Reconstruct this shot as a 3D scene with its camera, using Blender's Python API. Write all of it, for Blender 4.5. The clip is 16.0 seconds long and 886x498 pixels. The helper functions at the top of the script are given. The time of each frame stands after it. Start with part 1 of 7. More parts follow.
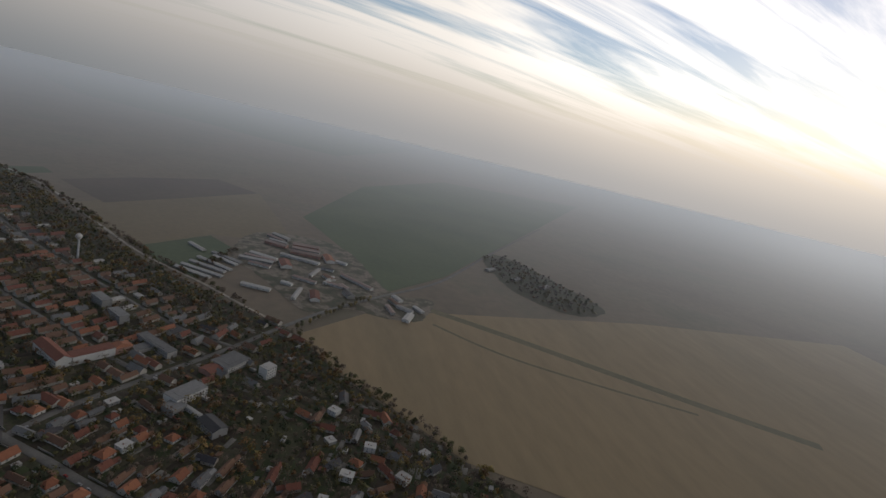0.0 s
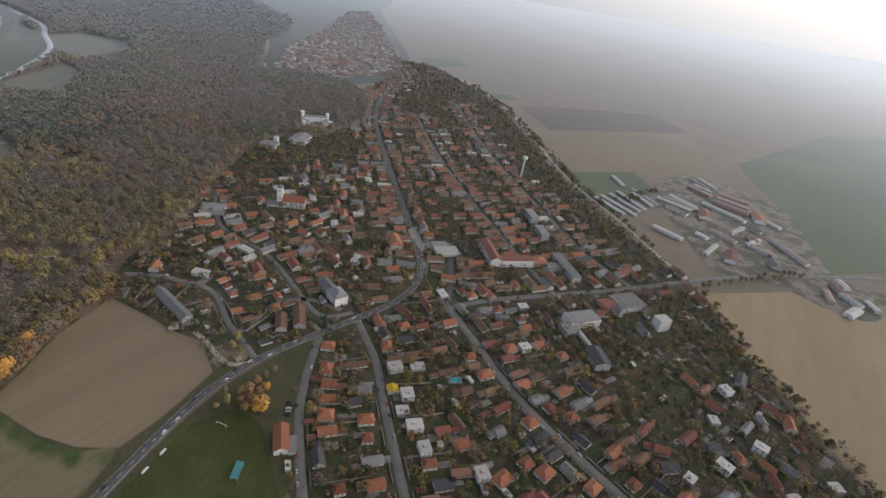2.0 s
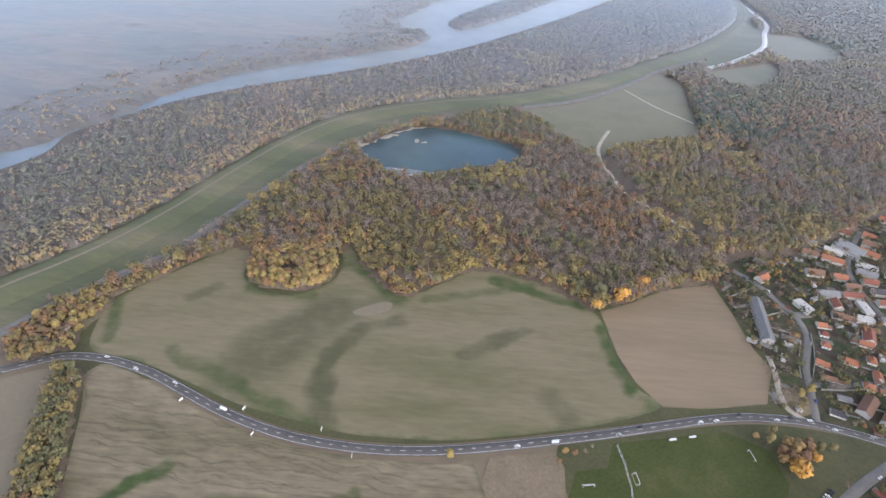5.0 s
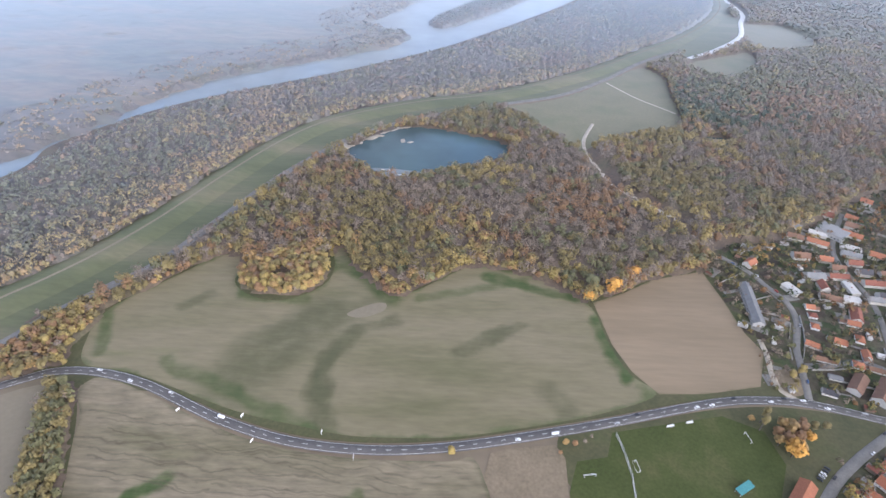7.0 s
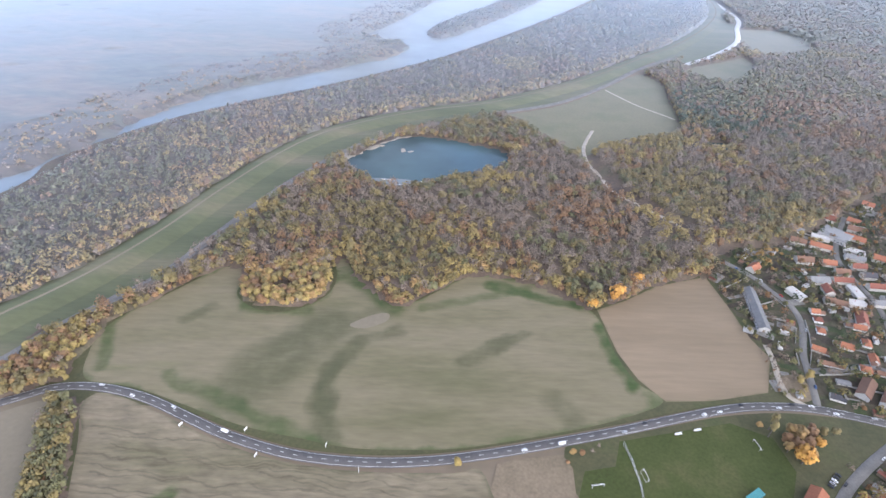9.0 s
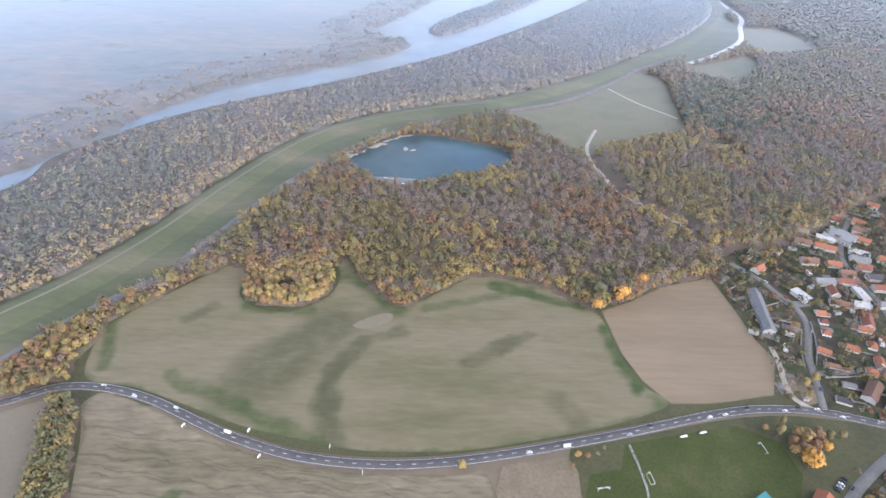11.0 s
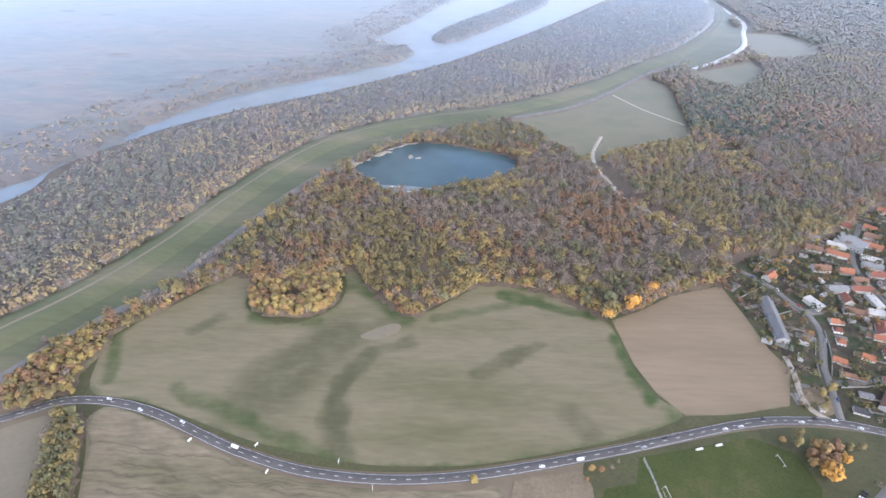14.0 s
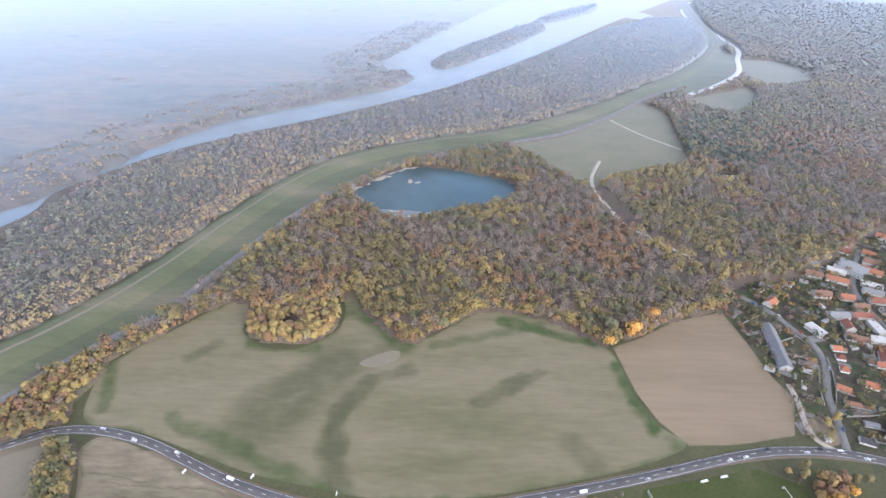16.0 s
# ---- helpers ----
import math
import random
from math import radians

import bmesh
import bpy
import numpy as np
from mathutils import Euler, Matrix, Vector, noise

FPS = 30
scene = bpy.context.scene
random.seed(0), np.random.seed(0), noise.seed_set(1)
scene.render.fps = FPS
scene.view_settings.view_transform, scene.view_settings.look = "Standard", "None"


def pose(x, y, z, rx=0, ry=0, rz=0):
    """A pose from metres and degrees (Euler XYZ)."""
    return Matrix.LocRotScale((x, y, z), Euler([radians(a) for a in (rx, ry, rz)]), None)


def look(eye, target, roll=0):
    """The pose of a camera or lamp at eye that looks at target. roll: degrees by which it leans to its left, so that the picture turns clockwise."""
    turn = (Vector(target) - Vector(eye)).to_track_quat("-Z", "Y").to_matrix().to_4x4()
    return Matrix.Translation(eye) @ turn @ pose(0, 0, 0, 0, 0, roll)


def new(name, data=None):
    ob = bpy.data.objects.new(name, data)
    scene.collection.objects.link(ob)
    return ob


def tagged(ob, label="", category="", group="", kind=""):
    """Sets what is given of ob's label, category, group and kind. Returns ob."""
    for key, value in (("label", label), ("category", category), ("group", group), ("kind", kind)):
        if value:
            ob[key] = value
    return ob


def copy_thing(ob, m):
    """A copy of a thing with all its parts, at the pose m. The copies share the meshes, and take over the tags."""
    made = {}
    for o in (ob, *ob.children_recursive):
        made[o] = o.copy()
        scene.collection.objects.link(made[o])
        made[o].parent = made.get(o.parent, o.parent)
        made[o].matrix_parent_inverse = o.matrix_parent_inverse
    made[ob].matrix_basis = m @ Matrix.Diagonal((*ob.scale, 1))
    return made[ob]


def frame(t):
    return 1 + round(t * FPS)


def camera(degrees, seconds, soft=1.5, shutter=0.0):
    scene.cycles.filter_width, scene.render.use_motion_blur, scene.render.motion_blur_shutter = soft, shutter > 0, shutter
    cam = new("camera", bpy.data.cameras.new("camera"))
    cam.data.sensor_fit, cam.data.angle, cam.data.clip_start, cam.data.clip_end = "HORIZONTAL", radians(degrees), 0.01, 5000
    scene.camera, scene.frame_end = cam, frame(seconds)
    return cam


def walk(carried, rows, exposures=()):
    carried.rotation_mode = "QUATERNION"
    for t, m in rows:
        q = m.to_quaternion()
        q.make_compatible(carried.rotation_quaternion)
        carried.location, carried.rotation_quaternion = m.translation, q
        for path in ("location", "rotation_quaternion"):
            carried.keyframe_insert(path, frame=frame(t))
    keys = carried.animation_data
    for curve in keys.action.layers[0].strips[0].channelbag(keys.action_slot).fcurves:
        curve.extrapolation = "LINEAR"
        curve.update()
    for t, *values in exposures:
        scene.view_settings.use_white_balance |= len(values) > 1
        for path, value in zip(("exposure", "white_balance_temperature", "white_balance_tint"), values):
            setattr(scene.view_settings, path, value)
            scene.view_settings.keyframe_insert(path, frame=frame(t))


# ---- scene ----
# Camera: a drone about 300 m over the plain, turning from the village to the river.
cam = camera(80.0, 16.0, soft=1.5)
PATH = [
    (0, (30.4, -15.9, 295.8), (123.29, -44.51, 272.31), 13.40),
    (0.5, (37.0, -14.7, 294.6), (133.92, -19.97, 270.46), 13.47),
    (1, (43.2, -13.2, 293.7), (137.30, -0.37, 262.23), 13.39),
    (1.5, (47.7, -11.1, 293.3), (134.54, 12.09, 249.38), 11.91),
    (2, (48.3, -8.5, 293.9), (126.97, 29.58, 245.27), 9.76),
    (2.5, (44.6, -6.1, 295.4), (109.72, 52.41, 247.11), 7.74),
    (3, (37.8, -5.4, 297.6), (83.02, 70.72, 251.12), 6.81),
    (3.5, (31.5, -3.8, 300.1), (62.2, 78.9, 252.9), 7.45),
    (4, (20.5, -3.2, 302.6), (32.64, 83.18, 253.71), 0.99),
    (4.5, (8.6, -3.8, 302.9), (3.34, 82.61, 252.92), 0.63),
    (5, (4.8, -0.1, 301.3), (2.67, 80.03, 241.49), 4.08),
    (7.5, (1.4, -1.6, 300.3), (1.94, 78.58, 240.58), 2.39),
    (8, (0.9, -0.9, 300.1), (1.62, 79.52, 240.61), 2.37),
    (8.5, (0.4, -0.3, 300.1), (1.18, 81.03, 241.93), 2.78),
    (9, (-0.0, 0.1, 300.0), (-0.00, 81.21, 241.55), 1.85),
    (11.5, (-4.4, 4.3, 300.0), (-4.32, 85.17, 241.16), 2.11),
    (12, (-5.2, 5.1, 299.9), (-5.30, 86.38, 241.61), 1.72),
    (12.5, (-6.0, 6.0, 299.8), (-6.37, 87.52, 241.82), 1.50),
    (13, (-6.8, 7.0, 299.6), (-5.97, 88.54, 241.81), 2.28),
    (13.5, (-7.7, 7.8, 299.5), (-7.42, 88.97, 241.00), 1.44),
    (14, (-8.4, 8.7, 299.4), (-8.76, 90.21, 241.50), 1.60),
    (14.5, (-9.1, 9.6, 299.6), (-9.04, 91.22, 241.77), 2.19),
    (15, (-9.5, 10.6, 300.0), (-9.24, 91.76, 241.62), 2.17),
    (15.5, (-9.8, 11.5, 300.8), (-9.51, 92.64, 242.40), 1.93),
    (16, (-9.9, 12.2, 301.9), (-10.04, 95.99, 247.27), 1.76),
]
EXPOSURES = [(0.0, -2.8, 6700, 14), (0.5, -2.55, 6800, 14), (1.0, -2.12, 6800, 14), (1.5, -1.78, 6800, 15), (2.0, -1.42, 6700, 15), (2.5, -1.07, 6600, 15), (3.0, -0.77, 6450, 16), (3.5, -0.57, 6350, 16), (4.0, -0.47, 6250, 17), (5.0, -0.43, 6150, 18), (7.5, -0.15, 5900, 19), (9.0, -0.07, 5900, 19), (16.0, -0.06, 5900, 19)]
walk(cam, [(t, look(eye, target, roll)) for t, eye, target, roll in PATH], EXPOSURES)

# ---- sky and sun: thin streaky cloud over a hazy plain, low sun to the south-east ----
SUN_AZ, SUN_EL = radians(144.0), radians(13.0)   # azimuth from +y towards +x
SUN_DIR = Vector((math.sin(SUN_AZ) * math.cos(SUN_EL), math.cos(SUN_AZ) * math.cos(SUN_EL), math.sin(SUN_EL)))


def link(nt, a, b):
    nt.links.new(a, b)


def node(nt, kind, **inputs):
    n = nt.nodes.new(kind)
    for key, value in inputs.items():
        n.inputs[key].default_value = value
    return n


def math_node(nt, op, a, b=None, clamp=False, c=None):
    n = nt.nodes.new("ShaderNodeMath")
    n.operation, n.use_clamp = op, clamp
    for i, v in enumerate((a, b, c)):
        if v is None:
            continue
        if isinstance(v, (int, float)):
            n.inputs[i].default_value = v
        else:
            link(nt, v, n.inputs[i])
    return n.outputs[0]


def ramp(nt, fac, stops):
    n = nt.nodes.new("ShaderNodeValToRGB")
    e = n.color_ramp.elements
    while len(e) < len(stops):
        e.new(0.5)
    for item, (p, c) in zip(e, stops):
        item.position, item.color = p, (c if len(c) == 4 else (*c, 1))
    link(nt, fac, n.inputs[0])
    return n.outputs[0]


def noise_fac(nt, vector, scale, detail=3.0, rough=0.55, distortion=0.0):
    n = node(nt, "ShaderNodeTexNoise", Scale=scale, Detail=detail, Roughness=rough, Distortion=distortion)
    if vector is not None:
        link(nt, vector, n.inputs["Vector"])
    return n.outputs[0]


def mix_rgb(nt, fac, a, b, blend="MIX"):
    n = nt.nodes.new("ShaderNodeMix")
    n.data_type, n.blend_type = "RGBA", blend
    for sock, v in ((n.inputs[0], fac), (n.inputs[6], a), (n.inputs[7], b)):
        if isinstance(v, (int, float)):
            sock.default_value = v
        elif isinstance(v, tuple):
            sock.default_value = v if len(v) == 4 else (*v, 1)
        else:
            link(nt, v, sock)
    return n.outputs[2]


def build_world():
    world = bpy.data.worlds.new("sky")
    world.use_nodes = True
    nt = world.node_tree
    nt.nodes.clear()
    out = nt.nodes.new("ShaderNodeOutputWorld")
    sky = nt.nodes.new("ShaderNodeTexSky")
    sky.sky_type, sky.sun_disc = "NISHITA", False
    sky.sun_elevation, sky.sun_rotation = SUN_EL, SUN_AZ
    sky.dust_density, sky.air_density, sky.altitude = 0.3, 1.3, 300.0
    way = nt.nodes.new("ShaderNodeTexCoord").outputs["Generated"]
    sep = nt.nodes.new("ShaderNodeSeparateXYZ")
    link(nt, way, sep.inputs[0])
    up = sep.outputs[2]
    # nearness to the sun's direction
    dot = nt.nodes.new("ShaderNodeVectorMath")
    dot.operation = "DOT_PRODUCT"
    link(nt, way, dot.inputs[0])
    dot.inputs[1].default_value = SUN_DIR
    near = math_node(nt, "MULTIPLY_ADD", dot.outputs["Value"], 0.5, c=0.5)
    # clouds: the direction laid onto a high flat layer, drawn out into streaks
    high = math_node(nt, "MAXIMUM", math_node(nt, "ADD", up, 0.10), 0.03)
    lay = nt.nodes.new("ShaderNodeCombineXYZ")
    link(nt, math_node(nt, "DIVIDE", sep.outputs[0], high), lay.inputs[0])
    link(nt, math_node(nt, "DIVIDE", sep.outputs[1], high), lay.inputs[1])
    aim = nt.nodes.new("ShaderNodeMapping")
    aim.inputs["Rotation"].default_value = (0, 0, radians(78))
    link(nt, lay.outputs[0], aim.inputs[0])
    turn = nt.nodes.new("ShaderNodeMapping")
    turn.inputs["Scale"].default_value = (0.2, 1.3, 1.0)
    link(nt, aim.outputs[0], turn.inputs[0])
    cover = noise_fac(nt, turn.outputs[0], 1.2, 8.0, 0.6, 0.5)
    cover = ramp(nt, cover, [(0.40, (0, 0, 0)), (0.54, (1, 1, 1))])
    # thin cloud glows towards the sun
    glow = ramp(nt, near, [(0.0, (0.84, 0.95, 1.08)), (0.45, (1.4, 1.5, 1.6)), (0.70, (3.9, 3.9, 3.8)), (0.88, (6.5, 6.35, 5.9)), (1.0, (11.0, 10.6, 9.7))])
    # the zenith is darker than the bright low sky
    fade = nt.nodes.new("ShaderNodeMapRange")
    fade.interpolation_type = "SMOOTHSTEP"
    for i, v in ((1, 0.25), (2, 0.95), (3, 1.0), (4, 0.35)):
        fade.inputs[i].default_value = v
    link(nt, up, fade.inputs[0])
    blue = node(nt, "ShaderNodeBackground", Strength=0.5)
    link(nt, mix_rgb(nt, 1.0, sky.outputs[0], (0.8, 0.92, 1.25), "MULTIPLY"), blue.inputs[0])
    cloud = node(nt, "ShaderNodeBackground", Strength=1.0)
    link(nt, glow, cloud.inputs[0])
    link(nt, fade.outputs[0], cloud.inputs["Strength"])
    link(nt, math_node(nt, "MULTIPLY", fade.outputs[0], 0.55), blue.inputs["Strength"])
    mix = nt.nodes.new("ShaderNodeMixShader")
    link(nt, math_node(nt, "MULTIPLY_ADD", cover, 0.88, c=0.1), mix.inputs[0])
    link(nt, blue.outputs[0], mix.inputs[1])
    link(nt, cloud.outputs[0], mix.inputs[2])
    # haze lies along the horizon, and is all that there is below it
    murk = node(nt, "ShaderNodeBackground", Strength=1.0)
    upper = ramp(nt, near, [(0.0, (1.2, 1.26, 1.3)), (0.2, (1.12, 1.18, 1.22)), (0.45, (1.7, 1.72, 1.72)), (0.62, (2.9, 2.85, 2.7)), (0.78, (3.7, 3.55, 3.25)), (0.9, (4.6, 4.3, 3.8)), (1.0, (6.4, 5.8, 4.9))])
    lower = ramp(nt, near, [(0.0, (1.05, 1.12, 1.18)), (0.2, (0.9, 0.98, 1.04)), (0.45, (1.0, 1.1, 1.16)), (0.62, (1.5, 1.65, 1.74)), (0.78, (2.15, 2.26, 2.32)), (0.9, (2.6, 2.66, 2.66)), (1.0, (3.4, 3.35, 3.2))])
    # towards the ground the haze thickens and dims into the plain's own tone
    dim = nt.nodes.new("ShaderNodeMapRange")
    dim.interpolation_type = "SMOOTHSTEP"
    for i, v in ((1, -0.06), (2, 0.085), (3, 0.0), (4, 1.0)):
        dim.inputs[i].default_value = v
    link(nt, up, dim.inputs[0])
    link(nt, mix_rgb(nt, dim.outputs[0], lower, upper), murk.inputs[0])
    band = nt.nodes.new("ShaderNodeMapRange")
    band.interpolation_type = "SMOOTHSTEP"
    for i, v in ((1, 0.02), (2, 0.15), (3, 1.0), (4, 0.0)):
        band.inputs[i].default_value = v
    link(nt, up, band.inputs[0])
    last = nt.nodes.new("ShaderNodeMixShader")
    link(nt, band.outputs[0], last.inputs[0])
    link(nt, mix.outputs[0], last.inputs[1])
    link(nt, murk.outputs[0], last.inputs[2])
    link(nt, last.outputs[0], out.inputs[0])
    scene.world = world


build_world()
sun_data = bpy.data.lights.new("sun", "SUN")
sun_data.energy, sun_data.angle, sun_data.color = 0.8, radians(14.0), (1.0, 0.9, 0.76)
sun = new("sun", sun_data)
sun.matrix_basis = look(SUN_DIR * 900, (0, 0, 0))

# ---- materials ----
HAZE_AMOUNT = 0.13   # strength of the distance haze that a pale gloss imitates at low view angles


def sheen(nt, shader, amount=HAZE_AMOUNT, tint=(0.78, 0.85, 0.93, 1), rough=0.7, rate=2.1):
    """Mixes in a pale gloss that imitates distance haze, stronger at flatter view angles."""
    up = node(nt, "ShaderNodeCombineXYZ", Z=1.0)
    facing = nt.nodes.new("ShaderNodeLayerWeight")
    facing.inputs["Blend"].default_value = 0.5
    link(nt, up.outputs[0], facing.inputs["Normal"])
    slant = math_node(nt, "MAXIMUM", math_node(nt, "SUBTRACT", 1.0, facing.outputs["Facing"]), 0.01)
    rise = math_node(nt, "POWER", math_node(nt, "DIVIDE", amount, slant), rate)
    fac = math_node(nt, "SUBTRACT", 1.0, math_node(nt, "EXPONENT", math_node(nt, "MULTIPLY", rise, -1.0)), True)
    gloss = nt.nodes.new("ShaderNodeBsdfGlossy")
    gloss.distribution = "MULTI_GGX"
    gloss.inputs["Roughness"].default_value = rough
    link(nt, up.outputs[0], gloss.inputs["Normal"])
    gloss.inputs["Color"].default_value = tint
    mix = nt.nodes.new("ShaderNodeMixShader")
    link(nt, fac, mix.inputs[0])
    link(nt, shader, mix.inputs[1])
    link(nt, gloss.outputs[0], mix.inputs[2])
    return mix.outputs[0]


def material(name, stops, scale, fine=0.0, fine_amount=0.35, rough=0.9, metallic=0.0, bump=0.0, coords="world", per_thing=0.0, stretch=None, haze_amount=HAZE_AMOUNT, extra=None, detail=5.0, tint=(0.78, 0.85, 0.93, 1), gloss=0.7, rate=2.1):
    """A grainy surface: a colour ramp over coarse noise, broken up by fine noise; coords: world or object metres."""
    m = bpy.data.materials.new(name)
    m.use_nodes = True
    nt = m.node_tree
    nt.nodes.clear()
    out = nt.nodes.new("ShaderNodeOutputMaterial")
    if coords == "world":
        at = nt.nodes.new("ShaderNodeNewGeometry").outputs["Position"]
    else:
        at = nt.nodes.new("ShaderNodeTexCoord").outputs["Object"]
    if stretch:
        mp = nt.nodes.new("ShaderNodeMapping")
        mp.inputs["Rotation"].default_value = (0, 0, radians(stretch[0]))
        mp.inputs["Scale"].default_value = (stretch[1], 1, 1)
        link(nt, at, mp.inputs[0])
        at = mp.outputs[0]
    fac = noise_fac(nt, at, scale, detail)
    if per_thing:
        info = nt.nodes.new("ShaderNodeObjectInfo").outputs["Random"]
        fac = math_node(nt, "ADD", math_node(nt, "MULTIPLY", fac, 1 - per_thing), math_node(nt, "MULTIPLY", info, per_thing))
    colour = ramp(nt, fac, stops)
    if extra:
        colour = extra(nt, colour)
    if fine:
        grain = noise_fac(nt, at, fine, 4.0, 0.6)
        light = ramp(nt, grain, [(0.25, (1 - fine_amount,) * 3), (0.75, (1 + fine_amount,) * 3)])
        colour = mix_rgb(nt, 1.0, colour, light, "MULTIPLY")
    p = node(nt, "ShaderNodeBsdfPrincipled", Roughness=rough, Metallic=metallic)
    p.inputs["Specular IOR Level"].default_value = 0.25
    link(nt, colour, p.inputs["Base Color"])
    if bump:
        b = node(nt, "ShaderNodeBump", Strength=0.6, Distance=bump)
        link(nt, noise_fac(nt, at, fine or scale * 4, 4.0), b.inputs["Height"])
        link(nt, b.outputs[0], p.inputs["Normal"])
    # distance haze, imitated by the pale gloss, goes over the surface
    link(nt, sheen(nt, p.outputs[0], haze_amount, tint, gloss, rate) if haze_amount else p.outputs[0], out.inputs[0])
    return m


def water_material(name, colour, rough, bump, haze_amount):
    m = bpy.data.materials.new(name)
    m.use_nodes = True
    nt = m.node_tree
    nt.nodes.clear()
    out = nt.nodes.new("ShaderNodeOutputMaterial")
    at = nt.nodes.new("ShaderNodeNewGeometry").outputs["Position"]
    p = node(nt, "ShaderNodeBsdfPrincipled", Roughness=rough, IOR=1.33)
    tone = noise_fac(nt, at, 0.012, 3.0)
    link(nt, ramp(nt, tone, [(0.3, tuple(c * 0.75 for c in colour)), (0.7, tuple(c * 1.3 for c in colour))]), p.inputs["Base Color"])
    b = node(nt, "ShaderNodeBump", Strength=0.25, Distance=bump)
    link(nt, noise_fac(nt, at, 0.35, 3.0), b.inputs["Height"])
    link(nt, b.outputs[0], p.inputs["Normal"])
    # the water carries the same imitated haze
    link(nt, sheen(nt, p.outputs[0], haze_amount, (0.76, 0.8, 0.84, 1)) if haze_amount else p.outputs[0], out.inputs[0])
    return m


def border_green(green, reach, strength=1.0):
    """Greener growth along a field's border, from the border distance that the field's mesh carries."""
    def add(nt, colour):
        a = nt.nodes.new("ShaderNodeAttribute")
        a.attribute_name = "border"
        at = nt.nodes.new("ShaderNodeNewGeometry").outputs["Position"]
        d = math_node(nt, "DIVIDE", a.outputs["Fac"], reach)
        d = math_node(nt, "ADD", d, math_node(nt, "MULTIPLY", noise_fac(nt, at, 0.045, 4.0), 1.5))
        f = ramp(nt, d, [(0.62, (strength,) * 3), (1.0, (0, 0, 0))])
        return mix_rgb(nt, f, colour, green)
    return add


def strokes(marks, wander=14.0):
    """Soft-edged stripes of other growth: rows of (ax, ay, bx, by, width, strength, colour)."""
    def add(nt, colour):
        at = nt.nodes.new("ShaderNodeNewGeometry").outputs["Position"]
        n = node(nt, "ShaderNodeTexNoise", Scale=0.035, Detail=4.0)
        link(nt, at, n.inputs["Vector"])
        shift = nt.nodes.new("ShaderNodeVectorMath")
        shift.operation = "MULTIPLY_ADD"
        link(nt, n.outputs["Color"], shift.inputs[0])
        shift.inputs[1].default_value, shift.inputs[2].default_value = (2 * wander,) * 3, (-wander, -wander, 0)
        moved = nt.nodes.new("ShaderNodeVectorMath")
        link(nt, at, moved.inputs[0])
        link(nt, shift.outputs[0], moved.inputs[1])
        flat = nt.nodes.new("ShaderNodeVectorMath")
        flat.operation = "MULTIPLY"
        link(nt, moved.outputs[0], flat.inputs[0])
        flat.inputs[1].default_value = (1, 1, 0)
        blot = ramp(nt, noise_fac(nt, at, 0.05, 5.0), [(0.3, (0.45,) * 3), (0.6, (1, 1, 1))])
        for ax, ay, bx, by, width, strength, tone in marks:
            rel = nt.nodes.new("ShaderNodeVectorMath")
            rel.operation = "SUBTRACT"
            link(nt, flat.outputs[0], rel.inputs[0])
            rel.inputs[1].default_value = (ax, ay, 0)
            dot = nt.nodes.new("ShaderNodeVectorMath")
            dot.operation = "DOT_PRODUCT"
            link(nt, rel.outputs[0], dot.inputs[0])
            long2 = (bx - ax) ** 2 + (by - ay) ** 2
            dot.inputs[1].default_value = ((bx - ax) / long2, (by - ay) / long2, 0)
            along = math_node(nt, "ADD", dot.outputs["Value"], 0.0, True)
            foot = nt.nodes.new("ShaderNodeVectorMath")
            foot.operation = "SCALE"
            foot.inputs[0].default_value = (bx - ax, by - ay, 0)
            link(nt, along, foot.inputs["Scale"])
            gap = nt.nodes.new("ShaderNodeVectorMath")
            gap.operation = "DISTANCE"
            link(nt, rel.outputs[0], gap.inputs[0])
            link(nt, foot.outputs[0], gap.inputs[1])
            near = nt.nodes.new("ShaderNodeMapRange")
            near.interpolation_type = "SMOOTHSTEP"
            for i, v in ((1, width * 0.25), (2, width), (3, strength), (4, 0.0)):
                near.inputs[i].default_value = v
            link(nt, gap.outputs["Value"], near.inputs[0])
            colour = mix_rgb(nt, math_node(nt, "MULTIPLY", near.outputs[0], blot), colour, tone)
        return colour
    return add


GREEN, OLIVE = (0.048, 0.075, 0.020), (0.085, 0.085, 0.042)


def old_channels(nt, colour):
    """Curved green and olive traces of former river arms across the big field."""
    colour = strokes([(-141, 235, -88, 308, 34, 0.75, OLIVE), (-144, 270, -50, 325, 16, 0.5, OLIVE), (-69, 200, -81, 232, 12, 0.95, OLIVE), (-81, 232, -80, 262, 12, 1.0, OLIVE), (-80, 262, -63, 287, 12, 0.9, OLIVE),
                      (-63, 287, -34, 304, 11, 0.8, OLIVE), (18, 271, 66, 303, 9, 0.85, OLIVE), (131, 316, 134, 281, 9, 1.0, GREEN), (134, 281, 141, 253, 9, 1.0, GREEN), (41, 364, 115, 338, 9, 0.95, GREEN)], 10.0)(nt, colour)
    colour = strokes([(-82, 368, -38, 330, 12, 0.9, GREEN), (-193, 250, -84, 203, 9, 0.7, GREEN), (80, 238, 92, 225, 14, 0.7, OLIVE), (-206, 309, -191, 323, 10, 0.7, OLIVE), (-17, 331, 75, 358, 9, 0.6, GREEN), (-259, 294, -246, 258, 9, 0.8, GREEN), (-165, 326, -110, 322, 10, 0.8, GREEN)], 8.0)(nt, colour)
    return border_green((0.055, 0.085, 0.024), 12.0, 0.7)(nt, colour)


TRACKS = (0.085, 0.072, 0.045)


